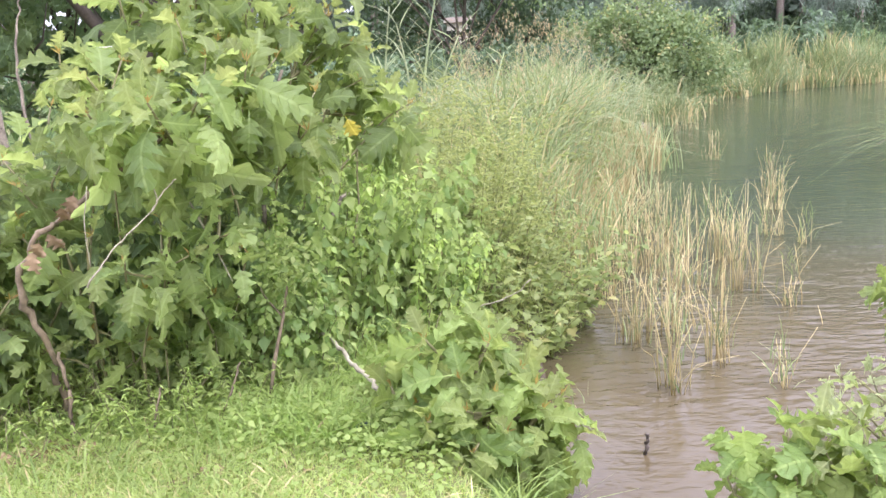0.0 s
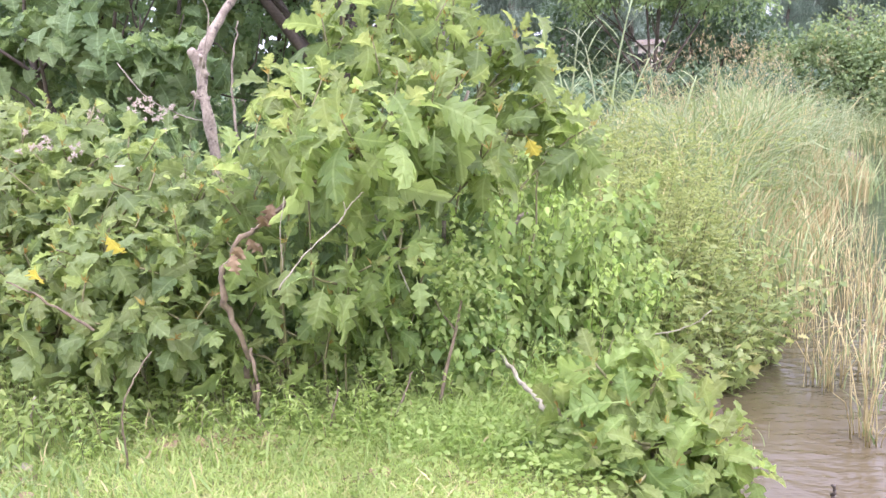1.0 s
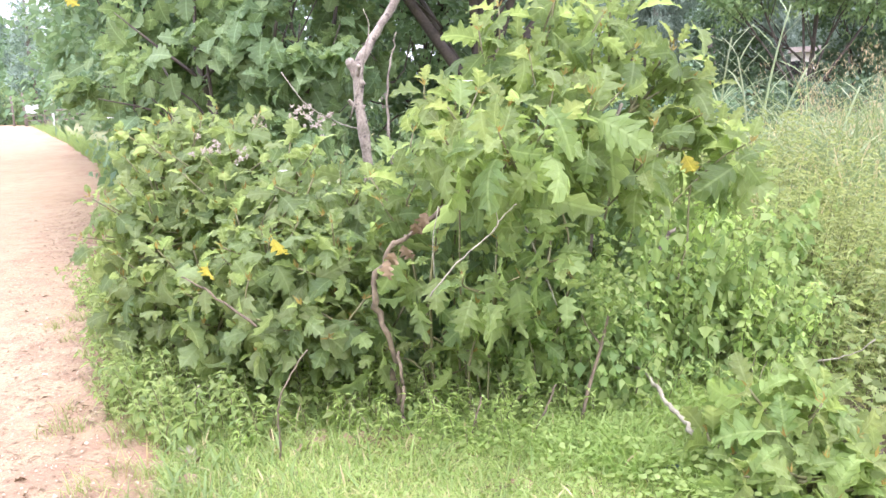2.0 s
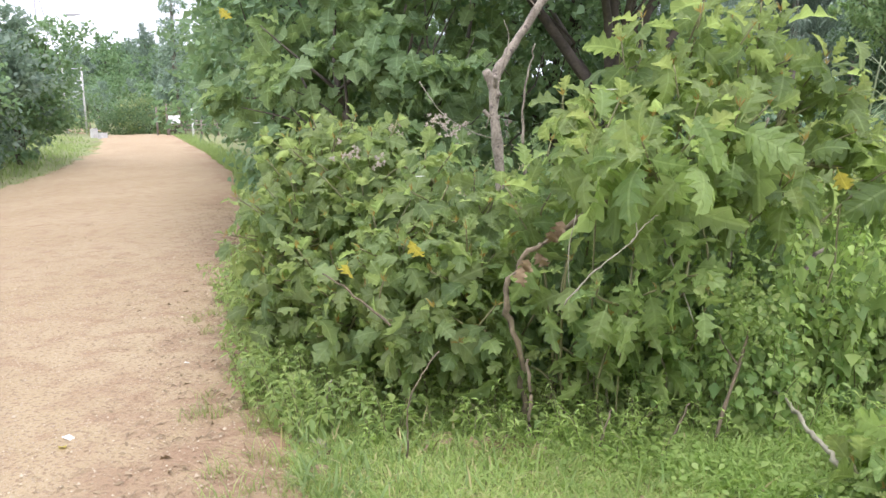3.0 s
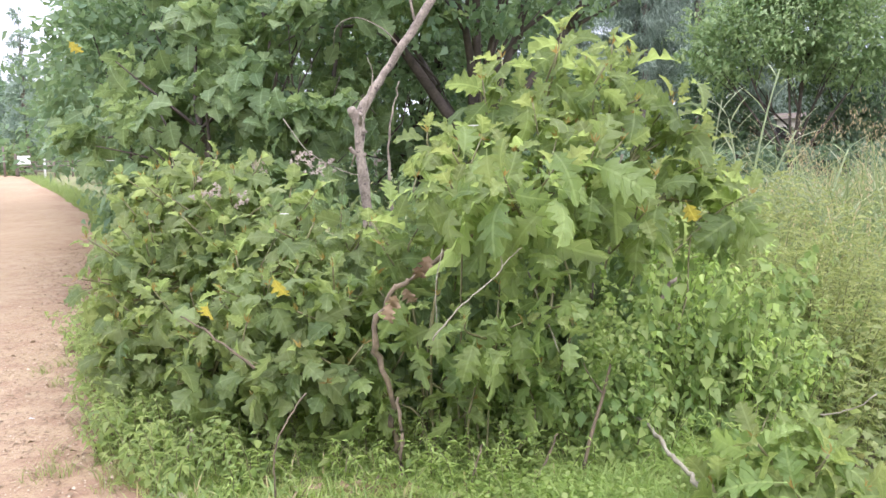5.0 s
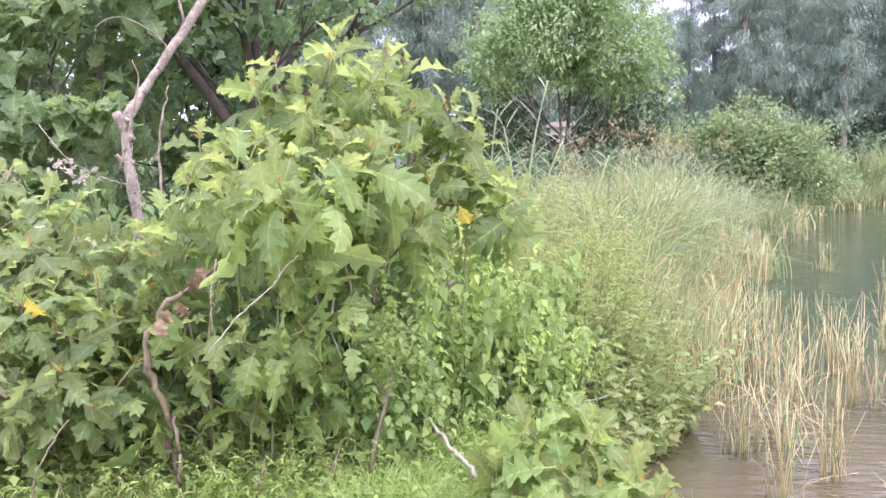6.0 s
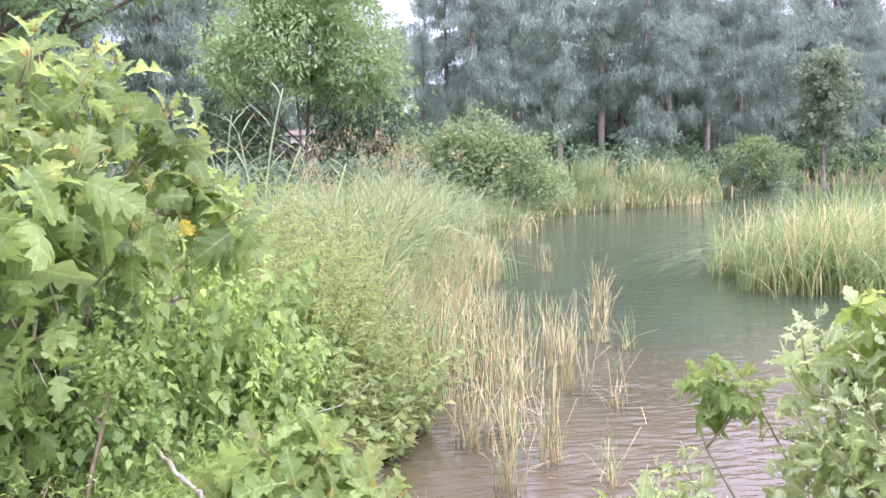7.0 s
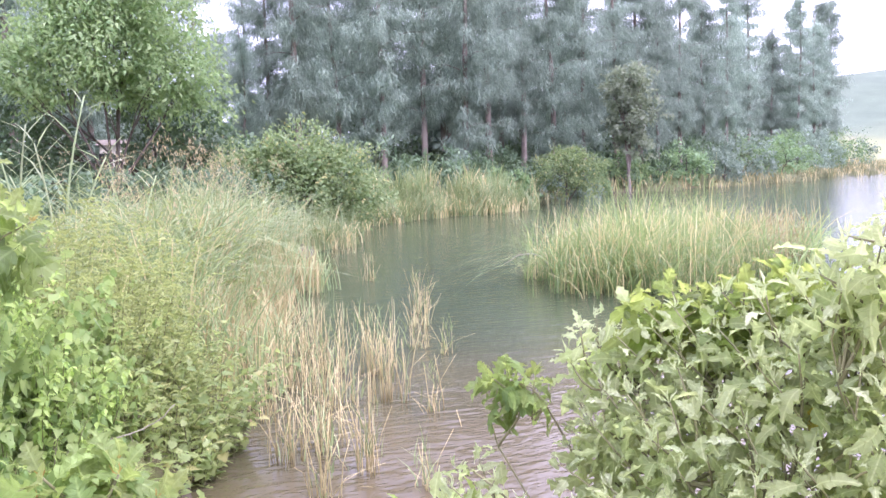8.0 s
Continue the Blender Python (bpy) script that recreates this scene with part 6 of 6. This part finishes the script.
# dense wood behind the conifer row
def far_woods():
    g = np.random.default_rng(340)
    lobes = []
    for (ax, ay), (bx, by), top in (((-14, 44), (0, 52), 9.0), ((0, 52), (8, 54), 6.5), ((-8, 46), (6, 49.5), 5.0), ((6, 49.5), (36, 57), 6.0), ((8, 54), (34, 60), 11.0), ((34, 60), (62, 78), 10.0)):
        n = int(math.hypot(bx - ax, by - ay) / 2.0)
        for k in range(n):
            t = (k + 0.5) / n
            for z in np.arange(1.2, top, 2.2):
                lobes.append((ax + (bx - ax) * t + g.normal(0, 1.0), ay + (by - ay) * t + g.normal(0, 1.5), z + g.normal(0, 0.5), g.uniform(1.5, 2.3) * (1.1 - 0.4 * z / top)))
    s = Soup()
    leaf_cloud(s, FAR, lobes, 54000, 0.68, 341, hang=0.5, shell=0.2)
    solo("far_woods", s, M_HAZYNEEDLE, "dense dark wood behind the conifer row", "woods", kind="stuff")


far_woods()

# wooded hill past the end of the road
far_kind = tree("hillside_tree", "distant tree on the wooded hill", "tree", (-150, 105), [(-150, 105, land([(-150, 105)])[0] + 4.4, 3.0), (-151.5, 105.5, land([(-150, 105)])[0] + 2.2, 2.3), (-148.4, 104.6, land([(-150, 105)])[0] + 2.4, 2.3), (-150, 105, land([(-150, 105)])[0] + 7.4, 2.0)], FAR, 1350, 0.7, 0.25, M_TREE, M_BARK_DARK, 180, "trees on the hill", rough=0.25, twigs=0)
far_slim = tree("hillside_tree", "slender distant tree on the wooded hill", "tree", (-146, 110), [(-146, 110, land([(-146, 110)])[0] + 2.6, 2.0), (-146, 110.3, land([(-146, 110)])[0] + 6.6, 1.7), (-146.2, 110, land([(-146, 110)])[0] + 9.0, 1.2)], FARSLIM, 1300, 0.85, 0.2, M_GREYBUSH, M_BARK_DARK, 181, "trees on the hill", rough=0.25, twigs=0)
g = np.random.default_rng(182)
for i in range(240):
    if i >= 56:
        turn, reach = radians(-55.3 + g.uniform(-8.5, 9.5)), g.uniform(145, 250) if i < 190 else g.uniform(88, 145)
        q = np.array([math.sin(turn), math.cos(turn)]) * reach
        s0 = 0.66 if i < 190 else 0.42
    elif i < 18:
        q = np.array([-62.0, 44.0]) + np.array([g.uniform(-14, 6), g.uniform(-4, 16)])
        s0 = 0.40
    else:
        q = np.array([-150.0, 104.0]) + np.array([g.uniform(-70, 60), g.uniform(-52, 60)])
        s0 = 0.62
    k = far_slim if g.uniform() < 0.4 else far_kind
    s = s0 * g.uniform(0.7, 1.3)
    k.scale = (s, s, s)
    copy_thing(k, Matrix.Translation((q[0], q[1], float(land([q])[0]))) @ Matrix.Rotation(g.uniform(0, 6.28), 4, "Z"))
    k.scale = (1, 1, 1)


# ---- built things by the road ----
def h_pole():
    """Timber two-pole line structure with cross-arms."""
    b = on_land([(-58.8, 37.75)])[0]
    top = 6.35 - b[2]
    ob = thing("power_pole_frame", "weathered two-pole electricity frame with cross-arms", "utility pole", b)
    u = np.array([0.53, 0.85, 0.0])
    for k in (-1, 1):
        c = b + u * 0.68 * k
        part("pole", Soup().add(*tube([c - [0, 0, 0.5], c + [0, 0, 3], c + [0, 0, top + 0.1]], 0.085, 0.065, 8)), M_CONCRETE, ob)
    for drop, e in ((0.0, 0.85), (0.45, 0.75), (0.9, 0.8), (1.3, 0.75), (1.75, 0.8), (2.3, 0.7)):
        z = top - drop
        part("cross_arm", Soup().add(*tube([b - u * e + [0, 0, z], b + [0, 0, z], b + u * e + [0, 0, z]], 0.03, 0.03, 4)), M_METAL, ob)
    for k in (-1, 1):
        part("brace", Soup().add(*tube([b - u * 0.62 * k + [0, 0, top - 1.75], b + [0, 0, top - 2.1], b + u * 0.62 * k + [0, 0, top - 2.6]], 0.022, 0.022, 4)), M_METAL, ob)
    for drop in (0.9, 1.3):
        for k in np.linspace(-0.6, 0.6, 4):
            q = b + u * k + [0, 0, top - drop]
            part("insulator", Soup().add(*tube([q, q + [0, 0, 0.12], q + [0, 0, 0.26]], 0.06, 0.045, 6)), M_PAINT, ob, "pale insulator")


def lamp_post():
    b = on_land([(-52.9, 31.8)])[0]
    ob = thing("street_lamp", "tall pale street lamp post with a curved arm", "street lamp", b)
    part("pole", Soup().add(*tube([b - [0, 0, 0.4], b + [0, 0, 5], b + [0, 0, 12]], 0.09, 0.06, 8)), M_METAL, ob)
    a = np.array([b[0], b[1], 9.0])
    part("arm", Soup().add(*tube(curve_points([a, a + [0.6, 0.75, 0.22], a + [1.1, 1.45, 0.28]], 4), 0.03, 0.025, 6)), M_PAINT, ob)
    h = a + [1.35, 1.8, 0.3]
    part("lamp_head", Soup().add(*tube([h - [0.25, 0.36, 0.0], h, h + [0.25, 0.36, 0.02]], 0.11, 0.06, 6)), M_METAL, ob)


def cables():
    for i, (a, b, sag) in enumerate([((-41.0, 13.5, 14.5), (-58.4, 38.4, 7.4), 0.35), ((-47.0, 27.8, 12.6), (-58.9, 37.0, 6.5), 0.3)]):
        s = np.linspace(0, 1, 16)
        p = np.outer(1 - s, a) + np.outer(s, b) - np.outer(np.sin(np.pi * s) * sag, [0, 0, 1])
        solo("power_cable", Soup().add(*tube(p, 0.022, 0.022, 4)), M_WIRE, "thin dark overhead power cable", "cable", "power cables")


def sign_board():
    b = on_land([(-49.9, 38.9)])[0]
    ob = thing("sign_board", "white sign board on two dark timber posts", "sign", b)
    u = np.array([0.66, 0.75, 0])
    for k in (-0.45, 0.25):
        c = b + u * k
        part("post", Soup().add(*tube([c - [0, 0, 0.3], c + [0, 0, 1.4], c + [0, 0, 2.3 + k * 0.3]], 0.08, 0.065, 7)), M_BARK_CASU, ob)
    c = b + u * 0.75 + np.array([0, 0, 1.25])
    n = np.array([0.75, -0.66, 0]) * 0.03
    v, f = box((-0.40, -0.03, -0.28), (0.40, 0.03, 0.28))
    v = np.array(v)
    part("board", Soup().add(c + np.outer(v[:, 0], u) + np.outer(v[:, 1], n / 0.03) + np.outer(v[:, 2], [0, 0, 1]), f), M_PAINT, ob, "faded white board", smooth=False)
    for i, (du, h, m) in enumerate(((2.0, 2.0, M_PAINT), (2.6, 1.2, M_BARK_CASU))):
        q = b + u * du
        solo("marker_post", Soup().add(*tube([q - [0, 0, 0.3], q + [0, 0, h * 0.5], q + [0, 0, h]], 0.08, 0.075, 8)), m, "upright white-painted post by the road" if m is M_PAINT else "short timber post by the road", "post", "posts by the road")


def kerb_blocks():
    for i, (x, y, w, h) in enumerate([(-50.2, 34.1, 0.45, 0.5), (-51.6, 34.4, 0.35, 0.75)]):
        b = on_land([(x, y)])[0]
        ob = solo("concrete_block", Soup().add(*box((x - w / 2, y - w / 2, b[2] - 0.1), (x + w / 2, y + w / 2, b[2] + h))), M_CONCRETE, "pale concrete block at the roadside", "block", "roadside blocks", smooth=False)


def fence():
    """A rail fence at the foot of the hill."""
    a, b = np.array([-52.0, 41.0]), np.array([-40.5, 43.5])
    base = on_land([a])[0]
    ob = thing("rail_fence", "low reddish-brown rail fence at the bend", "fence", base)
    pts = on_land([a + (b - a) * t for t in np.linspace(0, 1, 9)])
    for p in pts:
        part("post", Soup().add(*tube([p - [0, 0, 0.2], p + [0, 0, 0.6], p + [0, 0, 1.2]], 0.06, 0.05, 6)), M_ROOF, ob)
    for z in (0.45, 0.8, 1.1):
        part("rail", Soup().add(*tube(pts + [0, 0, z], 0.045, 0.045, 5)), M_ROOF, ob)


def house():
    """A small plastered house that shows between the trunks."""
    x, y = -1.05, 33.2
    b = on_land([(x, y)])[0]
    ob = thing("house", "small cream-plastered house half hidden by trees", "house", b)
    z = b[2]
    part("wall", Soup().add(*box((x - 0.42, y, z - 0.2), (x + 0.42, y + 2.4, z + 2.6))), M_PLASTER, ob, smooth=False)
    s = Soup()
    s.add([(x - 0.55, y - 0.2, z + 2.6), (x + 0.55, y - 0.2, z + 2.6), (x + 0.55, y + 1.2, z + 2.85), (x - 0.55, y + 1.2, z + 2.85), (x + 0.55, y + 2.6, z + 2.6), (x - 0.55, y + 2.6, z + 2.6)], [(0, 1, 2), (0, 2, 3), (3, 2, 4), (3, 4, 5), (0, 3, 5), (1, 4, 2), (0, 5, 4), (0, 4, 1)])
    part("roof", s, M_ROOF, ob, "rusty sheet roof", smooth=False)
    w = part("window", Soup().add(*box((x - 0.45, y - 0.03, z + 1.7), (x - 0.1, y + 0.05, z + 2.3))), M_DARKGLASS, ob, "dark window opening", smooth=False)
    part("sill", Soup().add(*box((x - 0.5, y - 0.08, z + 1.64), (x - 0.05, y + 0.05, z + 1.695))), M_CONCRETE, w, smooth=False)


h_pole()
lamp_post()
cables()
sign_board()
kerb_blocks()
fence()
house()


# ---- sticks, litter and dead leaves ----
def crooked(pts, amount):
    p = curve_points(pts, 6)
    return p + np.random.default_rng(len(p)).normal(0, amount, p.shape)


def stick(label, pts, r0, r1, mat=M_STICK, name="dead_stick", seed=1):
    solo(name, Soup().add(*tube(crooked(pts, r0 * 0.5), r0, r1, 7, 0.22, seed)), mat, label, "stick", "sticks", at=pts[0])


stick("bleached dead branch lying across the grass", [(-0.33, 3.58, 0.11), (-0.45, 3.74, 0.15), (-0.55, 3.90, 0.18), (-0.66, 4.06, 0.20), (-0.77, 4.22, 0.20)], 0.011, 0.009)
stick("forked end of the fallen branch", [(-0.77, 4.22, 0.20), (-0.83, 4.25, 0.15), (-0.92, 4.2, 0.02)], 0.012, 0.008)
stick("thin pale stem hanging from the shrub", [(-1.33, 3.30, 1.10), (-1.35, 3.27, 0.95), (-1.34, 3.25, 0.80)], 0.002, 0.0015)
stick("thin slanting stem in the shrub", [(-1.06, 3.60, 0.97), (-1.0, 3.62, 0.80), (-0.93, 3.62, 0.62)], 0.004, 0.003)
stick("bare upright twig beside the grey trunk", [(-2.20, 4.50, 1.15), (-2.22, 4.50, 1.40), (-2.19, 4.50, 1.70), (-2.13, 4.50, 1.92)], 0.010, 0.004, M_BARK_GREY)
stick("short dry stem in the lawn weeds", [(-1.28, 3.42, 0.0), (-1.26, 3.42, 0.12), (-1.22, 3.43, 0.24)], 0.006, 0.004, M_BARK_BROWN)
stick("short brown stem under the shrub", [(-1.62, 3.38, 0.0), (-1.60, 3.38, 0.2), (-1.62, 3.40, 0.42)], 0.011, 0.008, M_BARK_BROWN)
stick("dry crossing twig in the lawn weeds", [(-1.05, 3.55, 0.0), (-0.98, 3.56, 0.14), (-0.93, 3.58, 0.27)], 0.006, 0.004, M_BARK_BROWN)
stick("thin pale twig lying in the herbs", [(-0.20, 4.80, 0.06), (-0.05, 4.79, 0.08), (0.11, 4.80, 0.09), (0.28, 4.82, 0.14), (0.37, 4.84, 0.22)], 0.006, 0.003)
stick("bare white forked branch in the shrub", [(-1.31, 3.14, 0.75), (-1.22, 3.19, 0.87), (-1.11, 3.25, 0.97), (-1.06, 3.28, 1.03), (-1.07, 3.28, 1.12)], 0.0035, 0.0022)
stick("bare white twig in the shrub", [(-1.08, 3.27, 1.0), (-1.04, 3.29, 1.06), (-0.99, 3.32, 1.11)], 0.0035, 0.002)
stick("dead stem leaning under the shrub", [(-1.98, 2.95, 0.0), (-1.95, 2.91, 0.2), (-1.91, 2.89, 0.34), (-1.87, 2.92, 0.43), (-1.82, 2.98, 0.53)], 0.0045, 0.003, M_BARK_BROWN)
stick("thin dry twig among the shrub leaves", [(-2.05, 2.95, 0.62), (-2.2, 2.85, 0.78), (-2.3, 2.8, 0.86)], 0.006, 0.003, M_BARK_BROWN)
stick("upright grey dead stem in the thicket", [(-1.02, 4.2, 0.0), (-1.0, 4.2, 0.35), (-1.02, 4.22, 0.75)], 0.016, 0.010)
stick("slanting pinkish dead branch in the thicket", [(-0.98, 4.3, 0.30), (-0.80, 4.4, 0.55), (-0.55, 4.5, 0.85)], 0.016, 0.010, M_BARK_GREY)
stick("dry thin vine stem hanging in the thicket", [(-2.35, 4.3, 1.45), (-2.2, 4.3, 1.9), (-2.22, 4.3, 2.05)], 0.004, 0.002, M_BARK_GREY)
stick("pale arching twig across the grey trunk", [(-2.95, 4.5, 1.75), (-2.75, 4.45, 1.55), (-2.5, 4.45, 1.42), (-2.3, 4.4, 1.38)], 0.003, 0.002, M_BARK_GREY)
stick("pale twig hanging over the dirt", [(-2.62, 2.98, 0.02), (-2.55, 3.02, 0.12), (-2.5, 3.05, 0.28)], 0.008, 0.004)
stick("broken reed stump standing in the water", [(0.86, 4.0, WATER - 0.1), (0.86, 4.0, WATER + 0.03), (0.87, 4.0, WATER + 0.11)], 0.012, 0.009, M_BARK_DARK)
stick("arching dead cattail stalk over the water", [(6.1, 11.4, WATER - 0.1), (5.8, 11.3, 0.0), (5.4, 11.2, 0.12), (5.05, 11.1, 0.0)], 0.010, 0.005)


def sapling():
    b = on_land([(-0.87, 3.7)])[0]
    ob = thing("sapling", "thin brown sapling with a small fuzzy leafy top", "sapling", b)
    part("stem", Soup().add(*tube(curve_points([b - [0, 0, 0.03], b + [0.04, 0.03, 0.2], b + [0.09, 0.08, 0.4], b + [0.13, 0.1, 0.58]], 4), 0.010, 0.006, 7, 0.08)), M_BARK_BROWN, ob)
    part("twig", Soup().add(*tube(curve_points([b + [0.09, 0.08, 0.42], b + [0.03, 0.08, 0.5], b + [0.0, 0.1, 0.55]], 4), 0.005, 0.003, 5)), M_BARK_BROWN, ob)
    g = np.random.default_rng(300)
    s = Soup()
    k = 420
    p = b + np.array([0.12, 0.1, 0.66]) + g.normal(0, 1, (k, 3)) * [0.075, 0.075, 0.10]
    scatter(s, OVATE[0], p, ball(g, k, 0.3), unit(ball(g, k) + [0, 0, 1]), g.uniform(0.02, 0.045, k))
    part("leaves", s, M_HERB, ob, kind="stuff")


sapling()


def hanging_leaf(place, az, size, mat, label, down=-0.9, name="yellow_leaf", tpl=1):
    s = Soup()
    scatter(s, LOBED[tpl], np.zeros((1, 3)), np.array([[math.cos(az), math.sin(az), down]]), np.array([[-math.cos(az) * 0.3 + 0.1, -1.0, 0.4]]), [size])
    ob = solo(name, s, mat, label, "leaf", "yellowed leaves" if mat is M_YELLOW else "dead leaves")
    ob.location = place


hanging_leaf((-2.18, 2.83, 0.90), 2.6, 0.10, M_YELLOW, "yellow withered leaf hanging on the shrub", -1.6)
hanging_leaf((-1.97, 3.01, 0.99), 0.5, 0.10, M_YELLOW, "folded yellow leaf hanging on the shrub", -2.6)
hanging_leaf((-0.44, 3.98, 1.24), 0.6, 0.11, M_YELLOW, "bright yellow leaf hanging in the shrub", -2.2)
hanging_leaf((-5.24, 4.95, 2.46), 0.6, 0.12, M_YELLOW, "yellow leaf on the roadside tree", -1.2)
hanging_leaf((-1.12, 3.3, 1.48), -1.2, 0.14, M_YOUNG, "pale yellowing leaf under a shoot", -2.5)
hanging_leaf((1.98, 1.95, 0.78), -2.0, 0.10, M_YELLOW, "yellow-brown leaf in the pale bush", -1.6)
for place, turn in (((-1.50, 3.28, 0.93), 0.5), ((-1.46, 3.33, 1.02), 1.9), ((-1.54, 3.27, 0.90), 2.8), ((-1.42, 3.36, 1.06), 4.0), ((-1.58, 3.28, 0.86), 5.0)):
    hanging_leaf(place, turn, 0.09, M_DEAD, "curled brown dead leaf on the limb", -2.4)


def litter():
    g = np.random.default_rng(310)
    spots = [(-1.55, 3.30, 0.20), (-1.45, 3.27, 0.16), (-1.66, 3.22, 0.15), (-1.85, 3.20, 0.17), (-1.28, 3.33, 0.16), (-1.18, 3.24, 0.14), (-1.95, 3.05, 0.14), (-0.95, 3.05, 0.20), (-1.05, 3.0, 0.12), (-2.15, 3.1, 0.16), (-1.62, 3.35, 0.18), (-1.72, 3.3, 0.14), (-1.5, 3.2, 0.10), (-0.62, 3.1, 0.10), (-2.35, 2.75, 0.18), (-2.48, 2.72, 0.14), (-2.25, 2.68, 0.16), (-1.1, 3.6, 0.12), (-2.9, 2.4, 0.10), (-1.70, 3.28, 0.20), (-1.78, 3.22, 0.22), (-1.66, 3.20, 0.16), (-1.55, 3.30, 0.16), (-1.40, 3.18, 0.14), (-2.02, 3.26, 0.22), (-1.95, 3.20, 0.16), (-0.90, 3.12, 0.18), (-0.55, 3.05, 0.12), (-1.2, 2.75, 0.12)]
    for x, y, s in spots:
        q = Soup()
        s *= 0.62
        a = g.uniform(0, 6.3)
        scatter(q, SOFTLOBED[2], np.zeros((1, 3)), np.array([[math.cos(a), math.sin(a), 0.1]]), np.array([[g.normal(0, 0.5), g.normal(0, 0.5), 1.0]]), [s])
        ob = solo("dead_leaf", q, M_DEAD, "curled brown dead leaf lying on the ground", "leaf", "dead leaves")
        ob.location = on_land([(x, y)], 0.03)[0]
    n = 4200
    run = g.uniform(-1.6, 14, n)
    off = np.abs(g.normal(0, 0.45, n)) + 0.03 + (g.uniform(0, 1, n) > 0.8) * g.uniform(0, 3, n)
    xy = ROAD_EDGE + run[:, None] * ROAD_DIR + off[:, None] * ROAD_SIDE
    p = on_land(xy, 0.032)
    s = Soup()
    a = g.uniform(0, 6.3, n)
    scatter(s, SLIM, p, np.column_stack([np.cos(a), np.sin(a), g.normal(0.05, 0.08, n)]), unit(np.array([0, 0, 1.0]) + g.normal(0, 0.3, (n, 3))), g.uniform(0.02, 0.09, n))
    scatter(s, TINY, p[:350] + g.normal(0, 0.12, (350, 3)) * [1, 1, 0], ball(g, 350) * [1, 1, 0.1], unit(np.array([0, 0, 1.0]) + g.normal(0, 0.3, (350, 3))), g.uniform(0.015, 0.05, 350))
    solo("leaf_litter", s, M_DEAD, "brown leaf and twig litter along the road edge", "leaf litter", kind="stuff")
    n = 20000
    run, off = g.uniform(0, 1, n) ** 1.6 * 15 - 1.8, g.uniform(0.0, 5.5, n)
    p = on_land(ROAD_EDGE + run[:, None] * ROAD_DIR + off[:, None] * ROAD_SIDE, 0.030)
    v = np.array([(0.5, 0, 0), (-0.25, 0.43, 0), (-0.25, -0.43, 0), (0, 0, 0.45)])
    st = (v, np.array([(0, 1, 3), (1, 2, 3), (2, 0, 3)]), np.zeros((4, 2)))
    s = Soup()
    a = g.uniform(0, 6.3, n)
    scatter(s, st, p, np.column_stack([np.cos(a), np.sin(a), np.zeros(n)]), np.tile([0, 0, 1.0], (n, 1)), g.uniform(0.006, 0.016, n) * (1 + (g.uniform(0, 1, n) > 0.97) * 1.3))
    solo("gravel", s, M_PEBBLE, "scattered grit and pebbles on the dirt road", "gravel", kind="stuff")
    for x, y, a, sz, m, lab in ((-3.56, 2.28, 0.4, 0.09, M_PETAL, "pale dry leaf scrap on the dirt"), (-3.42, 2.21, 2.9, 0.07, M_YELLOW, "small yellow leaf on the dirt"), (-4.05, 3.4, 1.1, 0.05, M_PETAL, "white scrap of litter on the dirt"), (-2.48, 2.85, 0.2, 0.12, M_SEEDFLUFF, "crumpled grey leaf at the road edge")):
        q = Soup()
        scatter(q, OVATE[1], np.zeros((1, 3)), np.array([[math.cos(a), math.sin(a), 0.05]]), np.array([[0.2, 0.1, 1.0]]), [sz])
        ob = solo("litter_scrap", q, m, lab, "litter", "litter on the road")
        ob.location = on_land([(x, y)], 0.04)[0]
    b = on_land([(-3.42, 1.87)], 0.03)[0]
    ob = thing("snack_wrapper", "crumpled red and white snack wrapper on the dirt", "wrapper", b)
    for name, m, lo, hi in (("red_foil", M_RED, -0.03, 0.012), ("white_foil", M_PAINT, 0.013, 0.035)):
        xs = np.linspace(lo, hi, 6)
        gx, gy = np.meshgrid(xs, np.linspace(-0.022, 0.022, 5))
        v = np.column_stack([gx.ravel(), gy.ravel(), g.uniform(0.0, 0.022, gx.size)]) + b
        i = (np.arange(4)[:, None] * 6 + np.arange(5)[None]).ravel()
        part(name, Soup().add(v, np.concatenate([np.column_stack([i, i + 1, i + 7]), np.column_stack([i, i + 7, i + 6])])), m, ob, smooth=False)
    b = on_land([(-0.42, 3.42)], 0.03)[0]
    s = Soup().add(*tube(curve_points([b, b + [0.03, 0.01, 0.02], b + [0.075, 0.0, 0.012]], 4), 0.011, 0.007, 8, 0.2, 5))
    solo("plastic_scrap", s, M_BLUE, "dark blue plastic scrap in the grass", "litter", at=tuple(b))


litter()
